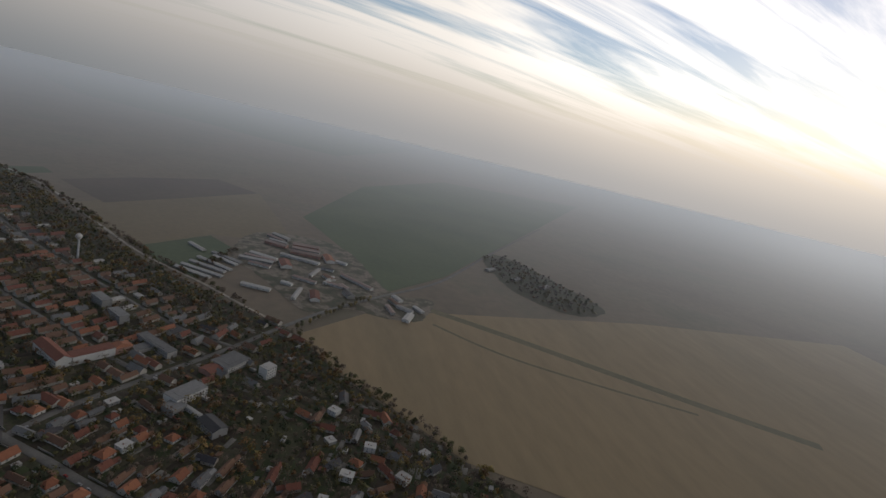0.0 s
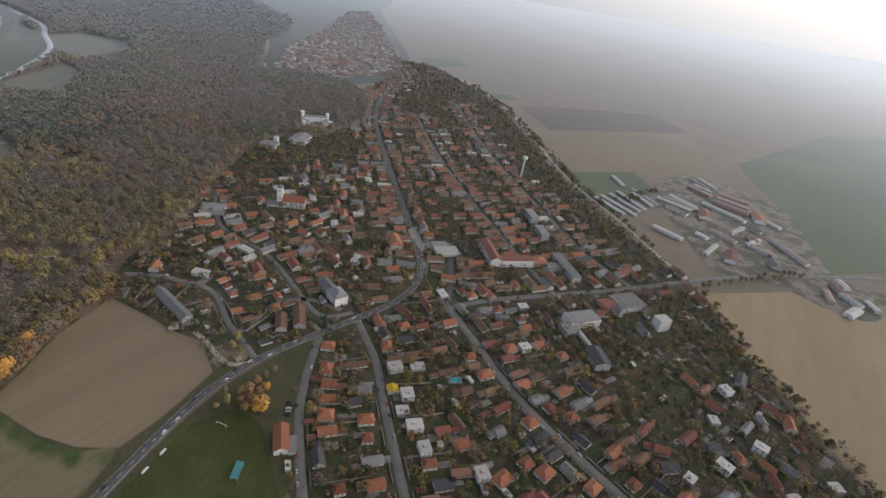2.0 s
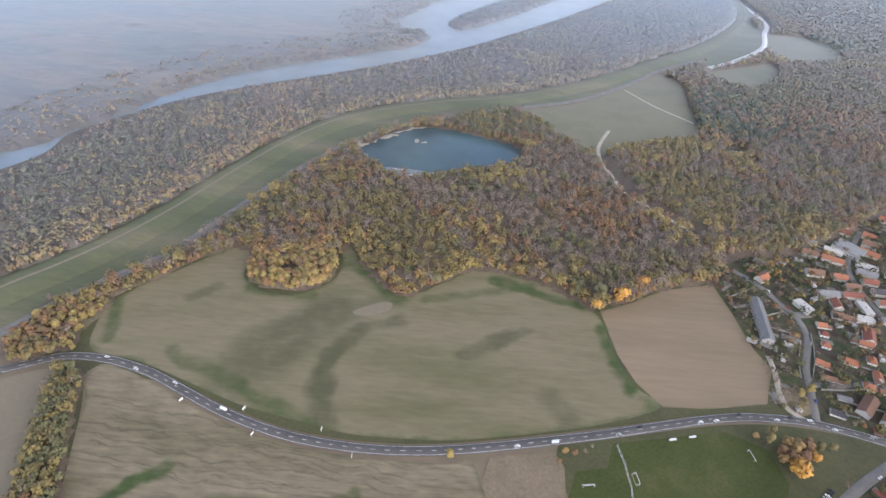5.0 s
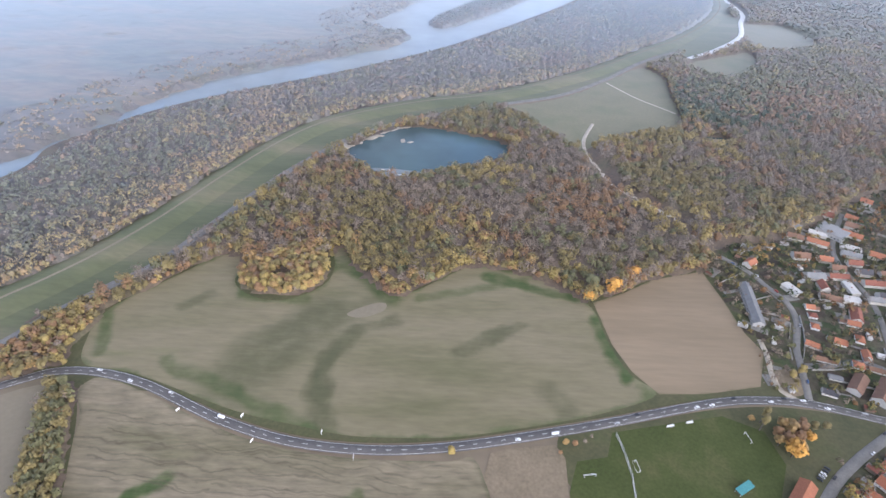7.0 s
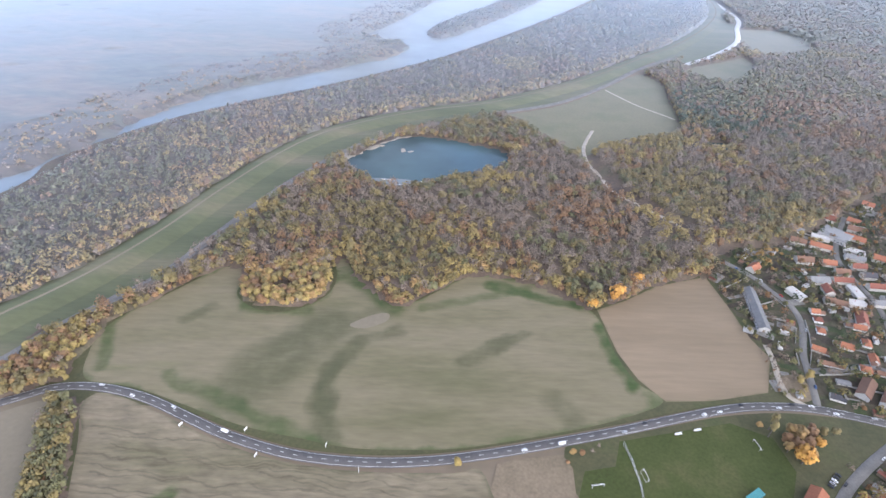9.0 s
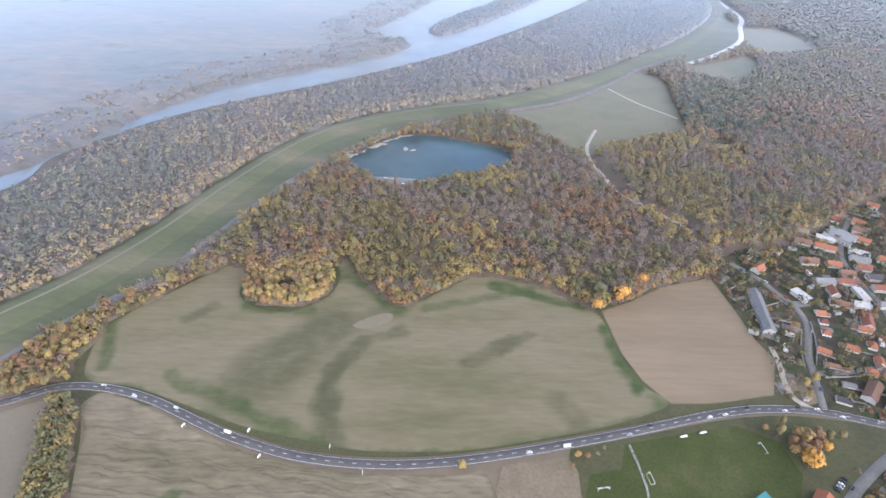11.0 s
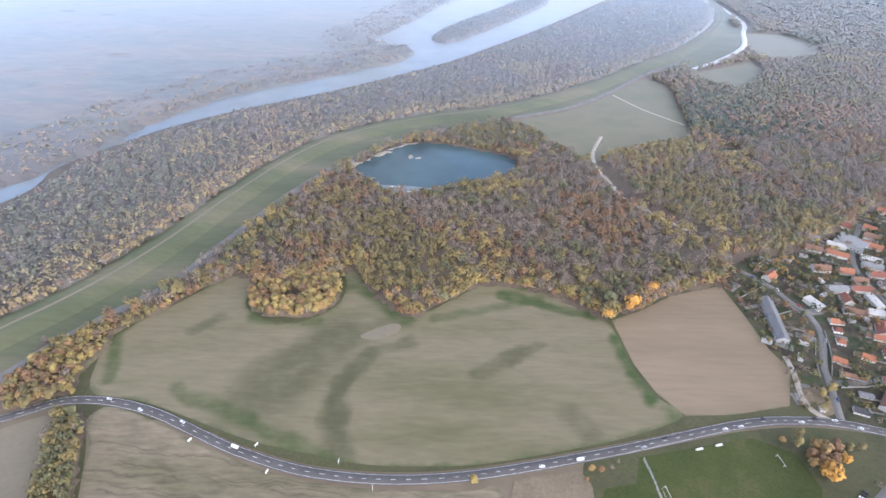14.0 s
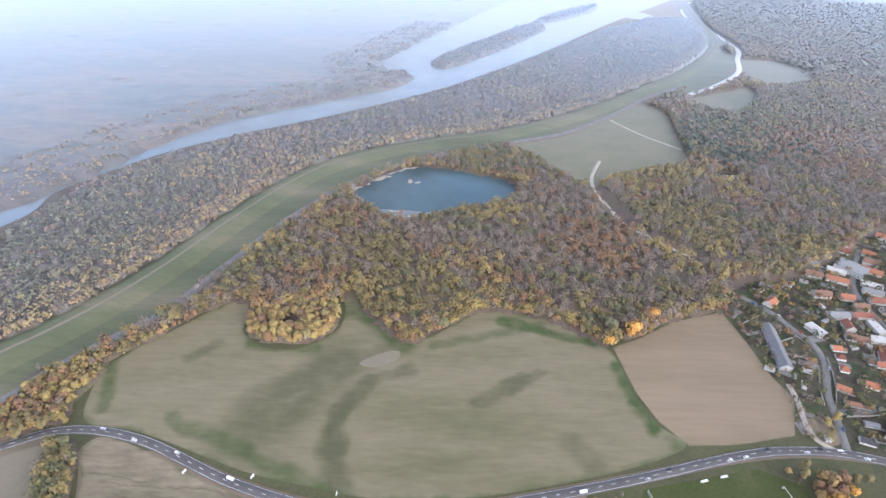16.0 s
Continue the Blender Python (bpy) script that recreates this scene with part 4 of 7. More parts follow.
def limb(p, q, r0, r1, sides=5):
    p, q = np.array(p, float), np.array(q, float)
    d = (q - p) / np.linalg.norm(q - p)
    a = np.cross(d, (0.3, 0.9, 0.1))
    a /= np.linalg.norm(a)
    b = np.cross(d, a)
    w = np.arange(sides) * 2 * math.pi / sides
    ring_v = np.cos(w)[:, None] * a + np.sin(w)[:, None] * b
    v = np.concatenate([p + ring_v * r0, q + ring_v * r1])
    f = [(i, (i + 1) % sides, sides + (i + 1) % sides, sides + i) for i in range(sides)]
    return v, np.array(f)


def join_arrays(pieces):
    vs, fs, k = [], [], 0
    for v, f in pieces:
        vs.append(v)
        fs.append(f + k)
        k += len(v)
    return np.concatenate(vs), np.concatenate(fs)


def trunk_mesh(rng, h, rx):
    pieces = [limb((0, 0, -0.3), (rng.normal(0, 0.2), rng.normal(0, 0.2), h * 0.72), 0.28 + h * 0.008, 0.08)]
    for k in range(4):
        a, z = rng.uniform(0, 6.28), h * rng.uniform(0.28, 0.5)
        pieces.append(limb((0, 0, z), (rx * 0.6 * math.cos(a), rx * 0.6 * math.sin(a), z + h * 0.25), 0.13, 0.04, 4))
    return join_arrays(pieces)


KINDS = list(LEAVES)


def forest(name, spots, kinds, heights, label, n_leaves=70, leaf=1.25, seed=1, spread=0.46, trunks=True, lift=0.35, leaves=LEAVES):
    """Very many trees as one object: trunks and leaf clumps of real geometry, turned and scaled one by one."""
    rng = np.random.default_rng(seed)
    models = [crown_mesh(rng, n_leaves, spread, 1.0, 0.16, 6, 1.0, 1.0, lift) for _ in range(12)]
    for i, (v, f, soft) in enumerate(models):
        c = v.reshape(-1, 4, 3).mean(1, keepdims=True)
        models[i] = (c, v.reshape(-1, 4, 3) - c, soft)
    V, I, N, TV, TF = [], [], [], [], []
    stem_v, stem_f = limb((0, 0, 0), (0, 0, 1), 1.0, 0.4, 4)
    for (x, y), kind, h in zip(spots, kinds, heights):
        c, d, soft = models[rng.integers(12)]
        a, w = rng.uniform(0, 6.28), rng.uniform(0.85, 1.25)
        rot = np.array([[math.cos(a), math.sin(a), 0], [-math.sin(a), math.cos(a), 0], [0, 0, 1]])
        size = leaf * (0.75 if kind == KINDS.index("bare") else 1.0)
        v = (c * [h * w, h * w, h] + d * size) @ rot + [x, y, 0.1]
        V.append(v.reshape(-1, 3))
        I.append(np.full(len(v), kind))
        N.append(np.repeat(soft @ rot, 4, 0))
        if trunks:
            TV.append(stem_v * [h * 0.016, h * 0.016, h * 0.7] + [x, y, 0])
            TF.append(stem_f + 8 * len(TF))
    V, I = np.concatenate(V), np.concatenate(I)
    F = np.arange(len(V)).reshape(-1, 4)
    if trunks:
        TV, TF = np.concatenate(TV), np.concatenate(TF)
        F = np.concatenate([F, TF + len(V)])
        V, I = np.concatenate([V, TV]), np.concatenate([I, np.full(len(TF), len(KINDS))])
    ob = tagged(mesh_object(name, V, F, [leaves[k] for k in KINDS] + [M["bark"]], I), label, "trees", kind="stuff")
    N = np.concatenate(N)
    N = np.concatenate([N, np.tile((0.0, 0.6, 0.8), (len(V) - len(N), 1))])
    ob.data.normals_split_custom_set_from_vertices(N.astype(np.float32))
    return ob


def scatter(poly, spacing, rng, keep_out=(), margin=0.0, lines=(), closed=True):
    """Uneven spots in a polygon, clear of the given outlines and lines."""
    poly = np.asarray(poly, float)
    lo, hi = poly.min(0), poly.max(0)
    gx, gy = np.meshgrid(np.arange(lo[0], hi[0], spacing), np.arange(lo[1], hi[1], spacing * 0.87))
    gx[1::2] += spacing / 2
    p = np.stack([gx.ravel(), gy.ravel()], 1)
    p = p + rng.uniform(-0.42, 0.42, p.shape) * spacing
    p = p[inside(p, poly)]
    for out in keep_out:
        p = p[~inside(p, out)]
        if margin:
            p = p[distance(p, out, True) > margin]
    for line, gap in lines:
        p = p[distance(p, line) > gap]
    return p


def patchy(points, table, rng, scale=0.012, seed=0.0, single=0.15):
    """Kinds chosen by a patchwork of noise, with single trees breaking it up."""
    out = []
    for x, y in points:
        v = noise.noise((x * scale + seed, y * scale, seed)) * 0.85 + rng.normal(0, single)
        v = min(max(0.5 + v * 0.75, 0.0), 0.999)
        for upto, kind in table:
            if v < upto:
                out.append(KINDS.index(kind))
                break
    return np.array(out)


def canopy(name, outline, cell, height, mat, label, holes=(), lines=(), seed=1, rim=8.0, rough=0.5):
    """The closed mass of twigs and crowns under the single trees: a lumpy sheet that falls to the ground at its rim and round clearings."""
    rng = np.random.default_rng(seed)
    edge = smooth(outline, True, 12)
    lo, hi = edge.min(0), edge.max(0)
    nx, ny = int((hi[0] - lo[0]) / cell) + 2, int((hi[1] - lo[1]) / cell) + 2
    gx, gy = np.meshgrid(lo[0] + np.arange(nx) * cell, lo[1] + np.arange(ny) * cell)
    p = np.stack([gx.ravel(), gy.ravel()], 1) + rng.uniform(-0.35, 0.35, (nx * ny, 2)) * cell
    rise = np.where(inside(p, edge), np.clip(distance(p, edge, True) / rim, 0, 1), -1)
    for hole in holes:
        rise = np.minimum(rise, np.where(inside(p, hole), -1, np.clip((distance(p, hole, True) - 2) / rim, 0, 1)))
    for line, gap in lines:
        rise = np.minimum(rise, np.clip((distance(p, line) - gap) / rim, -1, 1))
    z = height * np.clip(rise, 0, 1) * rng.uniform(1 - rough, 1 + rough * 0.6, len(p)) + 0.05
    i = (np.arange(ny - 1)[:, None] * nx + np.arange(nx - 1)).ravel()
    f = np.stack([i, i + 1, i + nx + 1, i + nx], 1)
    f = f[(rise[f] >= 0).any(1) & (rise[f].max(1) > 0)]
    used = np.unique(f)
    remap = np.zeros(len(p), int)
    remap[used] = np.arange(len(used))
    ob = mesh_object(name, np.c_[p, z][used], remap[f], mat)
    ob.data.polygons.foreach_set("use_smooth", np.ones(len(f), bool))
    return tagged(ob, label, "trees", kind="stuff")


def crowns(name, spots, heights, mat, label, cell=3.4, spread=0.42, seed=1):
    """The twig mass of a wood seen from afar: every tree a lumpy rise in one rough sheet that falls to the ground at the rim."""
    rng = np.random.default_rng(seed)
    spots = np.asarray(spots, float)
    lo = spots.min(0) - 16
    nx, ny = (((spots.max(0) + 16 - lo) / cell).astype(int) + 1)
    z = np.full((ny, nx), -1.0)
    jx, jy = rng.uniform(-0.35, 0.35, (2, ny, nx)) * cell
    gx, gy = np.meshgrid(lo[0] + np.arange(nx) * cell, lo[1] + np.arange(ny) * cell)
    gx, gy = gx + jx, gy + jy
    for (x, y), h in zip(spots, heights):
        r = h * spread * rng.uniform(0.85, 1.2)
        i0, i1 = max(int((x - r - lo[0]) / cell), 0), int((x + r - lo[0]) / cell) + 2
        j0, j1 = max(int((y - r - lo[1]) / cell), 0), int((y + r - lo[1]) / cell) + 2
        d2 = ((gx[j0:j1, i0:i1] - x) ** 2 + (gy[j0:j1, i0:i1] - y) ** 2) / (r * r)
        top = np.where(d2 < 1, h * (0.5 + 0.5 * np.sqrt(np.maximum(1 - d2, 0))), -1)
        z[j0:j1, i0:i1] = np.maximum(z[j0:j1, i0:i1], top)
    # gaps between crowns are filled by lower growth
    filled = z.copy()
    for dy, dx in ((0, 1), (0, -1), (1, 0), (-1, 0), (1, 1), (-1, -1)):
        filled = np.maximum(filled, np.roll(z, (dy, dx), (0, 1)) * 0.55)
    z = np.where(z > 0, z + rng.normal(0, 0.95, z.shape), np.where(filled > 0, filled, 0.1))
    i = (np.arange(ny - 1)[:, None] * nx + np.arange(nx - 1)).ravel()
    f = np.stack([i, i + 1, i + nx + 1, i + nx], 1)
    zf = z.ravel()
    f = f[zf[f].max(1) > 0.2]
    used = np.unique(f)
    remap = np.zeros(nx * ny, int)
    remap[used] = np.arange(len(used))
    ob = mesh_object(name, np.stack([gx.ravel(), gy.ravel(), zf], 1)[used], remap[f], mat)
    ob.data.polygons.foreach_set("use_smooth", np.ones(len(f), bool))
    return tagged(ob, label, "trees", kind="stuff")


def zones(points, kinds, rows, rng):
    """Stands of one kind: rows of (x, y, radius, kind, share)."""
    for x, y, r, kind, share in rows:
        d = np.hypot(*(points - [x, y]).T) * rng.uniform(0.75, 1.3, len(points))
        hit = (d < r) & (rng.uniform(0, 1, len(points)) < share)
        kinds[hit] = KINDS.index(kind)
    return kinds


rng_f = np.random.default_rng(11)
RIM = {k: smooth(v, True, 10) for k, v in {"lake": LAKE, "pond": POND, "meadow": MEADOW, "big": FIELD_BIG, "brown": FIELD_BROWN}.items()}
clear_far = [smooth(q, True, 12) for q in ([(447, 1016), (560, 1095), (608, 1119), (589, 1045), (499, 942)], [(700, 1360), (821, 1355), (917, 1270), (878, 1240), (758, 1239), (802, 1222), (727, 1150), (643, 1142), (650, 1240)])]
path_line = smooth([(250, 470), (219, 510), (195, 540), (189, 580), (181, 610), (185, 660), (209, 718)], False, 10)
canal_line, dyke_line = smooth(CANAL, False, 12), smooth(DYKE, False, 12)
track_line = smooth([(452, 1056), (536, 1120), (640, 1239), (699, 1371), (748, 1482), (772, 1667), (801, 2014)], False, 15)
foot_line = smooth([(470, 1120), (570, 1230), (680, 1400)], False, 15)
def near_edge(points, gap):
    return (distance(points, smooth(FIELD_BIG, True, 8), True) < gap) | (distance(points, smooth(FIELD_BROWN, True, 8), True) < gap)


canopy("forest_thicket", FOREST, 7.0, 7.0, M["thicket"], "brown mass of bare twigs under the forest trees", [RIM["lake"], RIM["pond"], RIM["meadow"], RIM["big"], RIM["brown"], *clear_far], [(path_line, 5), (canal_line, 7), (dyke_line, 22), (track_line, 11), (foot_line, 38)], 2, 6.0, 0.35)
spots = scatter(FOREST, 8.8, rng_f, [RIM["lake"], RIM["pond"], RIM["meadow"], RIM["big"], RIM["brown"], *clear_far], 1.5, [(path_line, 10), (canal_line, 8), (dyke_line, 22.5), (track_line, 14), (foot_line, 40)])
near_y = spots[:, 1] < 760
edge_gap = distance(spots, smooth(FIELD_BIG, True, 8), True)
MIXED = [(0.10, "gold"), (0.26, "olive"), (0.36, "green"), (0.42, "olive"), (0.66, "bare"), (0.77, "rust"), (0.88, "olive"), (1.0, "gold")]
kinds = patchy(spots, MIXED, rng_f)
kinds = zones(spots, kinds, [(120, 560, 70, "bare", 0.7), (150, 500, 60, "rust", 0.45), (60, 470, 40, "bare", 0.6), (-20, 500, 50, "bare", 0.4), (250, 480, 50, "gold", 0.6), (270, 540, 60, "olive", 0.5), (230, 652, 45, "gold", 0.5), (300, 680, 40, "gold", 0.4), (352, 712, 14, "amber", 0.9), (60, 560, 25, "gold", 0.7),
                             (430, 800, 110, "pine", 0.55), (520, 900, 110, "green", 0.6), (600, 760, 130, "rust", 0.6), (450, 640, 90, "bare", 0.5), (720, 720, 130, "bare", 0.6), (860, 640, 90, "rust", 0.5), (620, 620, 50, "green", 0.5), (-60, 420, 50, "olive", 0.6), (20, 400, 40, "gold", 0.4), (-110, 470, 50, "olive", 0.4), (200, 420, 45, "bare", 0.5)], rng_f)
spots_castle = np.hypot(*(spots - [735, 607]).T) > 34
spots, kinds, near_y, edge_gap = spots[spots_castle], kinds[spots_castle], near_y[spots_castle], edge_gap[spots_castle]
bright = (edge_gap < 22) & (rng_f.uniform(0, 1, len(spots)) < 0.42)
kinds[bright] = rng_f.choice([KINDS.index("gold"), KINDS.index("amber"), KINDS.index("olive")], bright.sum())
tops = rng_f.uniform(11, 18.5, len(spots))
single = near_edge(spots, 12) & (rng_f.uniform(0, 1, len(spots)) < 0.06)
EDGE_TREES = [(x, y, KINDS[k], h) for (x, y), k, h in zip(spots[single], kinds[single], tops[single])]
spots, kinds, tops, near_y = spots[~single], kinds[~single], tops[~single], near_y[~single]
forest("forest_near", spots[near_y], kinds[near_y], tops[near_y], "mixed autumn forest in gold, olive and brown", 136, 0.86, 3, 0.4, lift=0.3)
far_tops = tops[~near_y] * 0.75 + 2
forest("forest_far", spots[~near_y], kinds[~near_y], far_tops, "hazy mixed autumn forest beyond the meadow", 26, 1.75, 4, 0.46, False, 0.7)
edge = []
rims = {"big": smooth(FIELD_BIG, True, 5), "brown": smooth(FIELD_BROWN, True, 5), "meadow": smooth(MEADOW, True, 6), "lake": smooth(LAKE, True, 6), "pond": smooth(POND, True, 5)}
for key, rim_line in rims.items():
    out = -offsets(np.concatenate([rim_line, rim_line[:2]]))[:len(rim_line)]
    if inside([rim_line[0] + out[0] * 3], rim_line)[0]:
        out = -out
    for row in (2.5, 7.5):
        p = rim_line + out * row + rng_f.normal(0, 0.9, rim_line.shape)
        ok = inside(p, smooth(FOREST, True, 12)) & (distance(p, canal_line) > 8) & (distance(p, path_line) > 9)
        for other in rims.values():
            ok &= ~inside(p, other)
        edge += p[ok].tolist()
border = smooth([(250, 396), (262, 428), (295, 440), (340, 452), (407, 490), (474, 537), (554, 585), (614, 604), (664, 602), (704, 572)], False, 5)
for row in (2, 7, 12):
    edge += (border + offsets(border) * row + rng_f.normal(0, 1.2, border.shape)).tolist()
for bushes, gap in ((GROVE, 4.6), ([(-262, 226), (-246, 224), (-230, 192), (-210, 150), (-186, 95), (-210, 94), (-237, 160), (-253, 200)], 4.0), ([(-316, 275), (-300, 228), (-268, 246), (-269, 262), (-264, 292), (-282, 308), (-303, 298)], 4.8)):
    p = scatter(smooth(bushes, True, 6), gap, rng_f, [], 0, [(smooth(ROAD_MAIN[:8], False, 8), 6), (canal_line, 6)])
    edge += p[np.hypot((p[:, 0] + 138) / 9, (p[:, 1] - 352) / 5) > 1].tolist()
edge = np.array(edge)
kinds = zones(edge, patchy(edge, [(0.25, "olive"), (0.4, "gold"), (0.55, "rust"), (0.7, "olive"), (0.85, "bare"), (1.0, "amber")], rng_f, 0.02, 6.0, 0.2), [(220, 650, 90, "gold", 0.5), (300, 690, 60, "gold", 0.4), (270, 440, 40, "gold", 0.6), (-135, 358, 40, "gold", 0.35), (-135, 358, 40, "amber", 0.3), (-225, 165, 75, "olive", 0.8), (-225, 150, 80, "green", 0.55)], rng_f)
forest("forest_edge", edge, kinds, rng_f.uniform(5, 11.5, len(edge)), "autumn trees and bushes along the wood's edge", 90, 0.9, 13, 0.42, lift=0.3)
bank = smooth(DYKE[1:16], False, 6)
bank = np.concatenate([bank + offsets(bank) * d + rng_f.normal(0, 1.0, bank.shape) for d in (19.5, 24)])
bank = bank[(bank[:, 1] > 200)]
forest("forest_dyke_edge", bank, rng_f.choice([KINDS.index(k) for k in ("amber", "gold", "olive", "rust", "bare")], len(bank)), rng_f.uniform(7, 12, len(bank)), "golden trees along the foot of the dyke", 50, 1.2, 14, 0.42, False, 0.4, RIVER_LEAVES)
GOLDEN = [(0.16, "gold"), (0.36, "olive"), (0.50, "green"), (0.68, "bare"), (0.82, "rust"), (1.0, "amber")]
spots = scatter(flood, 9.6, rng_f, [], 0, [(dyke_line, 20.5), (smooth(RIVER_S, False, 15), 27), (foot_line, 40), (track_line, 14)])
spots = spots[(spots[:, 1] > 150) & (spots[:, 1] < 1900)]
kinds = patchy(spots, GOLDEN, rng_f, 0.01, 5.0, 0.24)
kinds = zones(spots, kinds, [(-430, 420, 130, "green", 0.6), (-330, 560, 60, "green", 0.5), (60, 960, 60, "bare", 0.7), (180, 985, 70, "rust", 0.7), (-60, 890, 60, "bare", 0.6), (128, 1010, 42, "gold", 0.85), (300, 1150, 90, "bare", 0.5), (420, 1350, 150, "green", 0.4), (-150, 790, 50, "bare", 0.5), (-210, 720, 40, "amber", 0.5), (-300, 640, 50, "amber", 0.4)], rng_f)
row = distance(spots, dyke_line) < 46
kinds[row] = rng_f.choice([KINDS.index("gold"), KINDS.index("olive"), KINDS.index("amber")], row.sum())
tops = rng_f.uniform(10, 15.5, len(spots))
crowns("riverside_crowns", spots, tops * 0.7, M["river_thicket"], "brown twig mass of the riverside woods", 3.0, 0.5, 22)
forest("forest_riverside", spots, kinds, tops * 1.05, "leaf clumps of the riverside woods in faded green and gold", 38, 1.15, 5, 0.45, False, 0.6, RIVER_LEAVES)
far_shore = smooth(RIVER_N, False, 20)
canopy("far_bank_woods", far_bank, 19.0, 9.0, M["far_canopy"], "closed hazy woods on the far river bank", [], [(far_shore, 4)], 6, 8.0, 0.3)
spots = scatter(RIVER_N[3:] + [(-900, 700), (-500, 1300), (-100, 2000)], 10.5, rng_f, [], 0, [(far_shore, 5)])
spots = spots[(distance(spots, far_shore) < 110) & (spots[:, 1] < 1700) & (spots[:, 1] > 400)]
kinds, tops = patchy(spots, [(0.2, "rust"), (0.45, "bare"), (0.6, "amber"), (0.8, "olive"), (1.0, "rust")], rng_f, 0.008, 9.0, 0.15), rng_f.uniform(9, 13, len(spots))
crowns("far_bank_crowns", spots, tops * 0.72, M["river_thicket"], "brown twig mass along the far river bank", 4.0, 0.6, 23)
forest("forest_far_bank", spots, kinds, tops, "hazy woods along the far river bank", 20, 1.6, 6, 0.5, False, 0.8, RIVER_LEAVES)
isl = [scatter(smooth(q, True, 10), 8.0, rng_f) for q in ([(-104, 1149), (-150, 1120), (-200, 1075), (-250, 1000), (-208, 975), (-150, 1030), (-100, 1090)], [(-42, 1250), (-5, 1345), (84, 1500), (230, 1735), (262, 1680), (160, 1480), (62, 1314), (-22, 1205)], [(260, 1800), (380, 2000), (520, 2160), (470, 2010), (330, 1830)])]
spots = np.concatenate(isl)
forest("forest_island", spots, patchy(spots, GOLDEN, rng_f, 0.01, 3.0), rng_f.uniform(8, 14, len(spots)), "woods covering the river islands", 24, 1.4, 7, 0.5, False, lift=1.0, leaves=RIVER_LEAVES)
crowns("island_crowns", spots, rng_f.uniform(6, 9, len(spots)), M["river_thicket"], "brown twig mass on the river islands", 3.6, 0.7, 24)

woods = scatter(smooth(FAR_WOODS, True, 30), 15.0, rng_f)
forest("forest_plain", woods, patchy(woods, [(0.4, "green"), (0.6, "pine"), (0.8, "olive"), (1.0, "bare")], rng_f, 0.004, 4.0), rng_f.uniform(9, 15, len(woods)), "hazy dark woods on the far plain", 12, 3.6, 9, 0.75, lift=2.0)
copse = scatter([(1174, -469), (1210, -547), (945, -648), (873, -612), (865, -532), (965, -461)], 16.0, rng_f)
forest("copse_trees", copse, patchy(copse, MIXED, rng_f, 0.02, 2.0), rng_f.uniform(5, 10, len(copse)), "scrubby trees on an island between fields", 40, 1.3, 8, 0.6)

# gardens and hedges of the village
HOME_LINES = [(smooth(q, False, 10), 5.5) for q in (ROAD_MAIN, ROAD_DIAG, ROAD_SOUTH, ROAD_EAST, TRACK, LANE_WEST, STREET_A, STREET_B, STREET_C, STREET_D, STREET_E)]
GARDEN_SPOTS = scatter(VILLAGE, 7.2, rng_f, [], 0, HOME_LINES)


def tree(kind, h, rx, seed, label, n=230, leaf=0.95, tall=1.0):
    """One tree with a tapered trunk, limbs and a crown of leaf clumps."""
    rng = np.random.default_rng(seed)
    ob = tagged(new("tree"), label, "tree", "trees at the field edges")
    v, f = trunk_mesh(rng, h, rx)
    mesh_object("trunk", v, f, M["bark"], parent=ob)
    v, f, soft = crown_mesh(rng, n, rx, h, h * 0.16, 8, leaf, tall)
    crown = mesh_object("crown", v, f, LEAVES[kind], parent=ob)
    crown.data.normals_split_custom_set_from_vertices(np.repeat(soft, 4, 0).astype(np.float32))
    return ob


TREES = {
    "gold": [tree("gold", 10, 3.9, s, "tree with golden autumn leaves") for s in (1, 2, 3)],
    "amber": [tree("amber", 10, 3.7, s, "tree with amber autumn leaves") for s in (4, 5)],
    "olive": [tree("olive", 11, 4.2, s, "tree with fading olive leaves") for s in (6, 7, 8)],
    "green": [tree("green", 10, 4.0, s, "tree still mostly green") for s in (9, 10)],
    "bare": [tree("bare", 11, 3.6, s, "nearly bare grey-brown tree", 90, 0.6) for s in (11, 12)],
    "rust": [tree("rust", 10, 3.8, s, "tree with rusty brown leaves") for s in (13, 14)],
    "flame": [tree("flame", 12, 4.6, s, "tree with bright orange leaves", 190) for s in (15,)],
    "poplar": [tree("olive", 17, 2.2, s, "tall narrow poplar with thinning leaves", 150, 0.7, 2.2) for s in (16,)],
}
rng_t = np.random.default_rng(5)


def plant(kind, x, y, scale=1.0):
    models = TREES[kind]
    ob = copy_thing(models[rng_t.integers(len(models))], pose(x, y, 0.15, 0, 0, rng_t.uniform(0, 360)))
    ob.scale = (scale, scale, scale * rng_t.uniform(0.9, 1.15))
    return ob


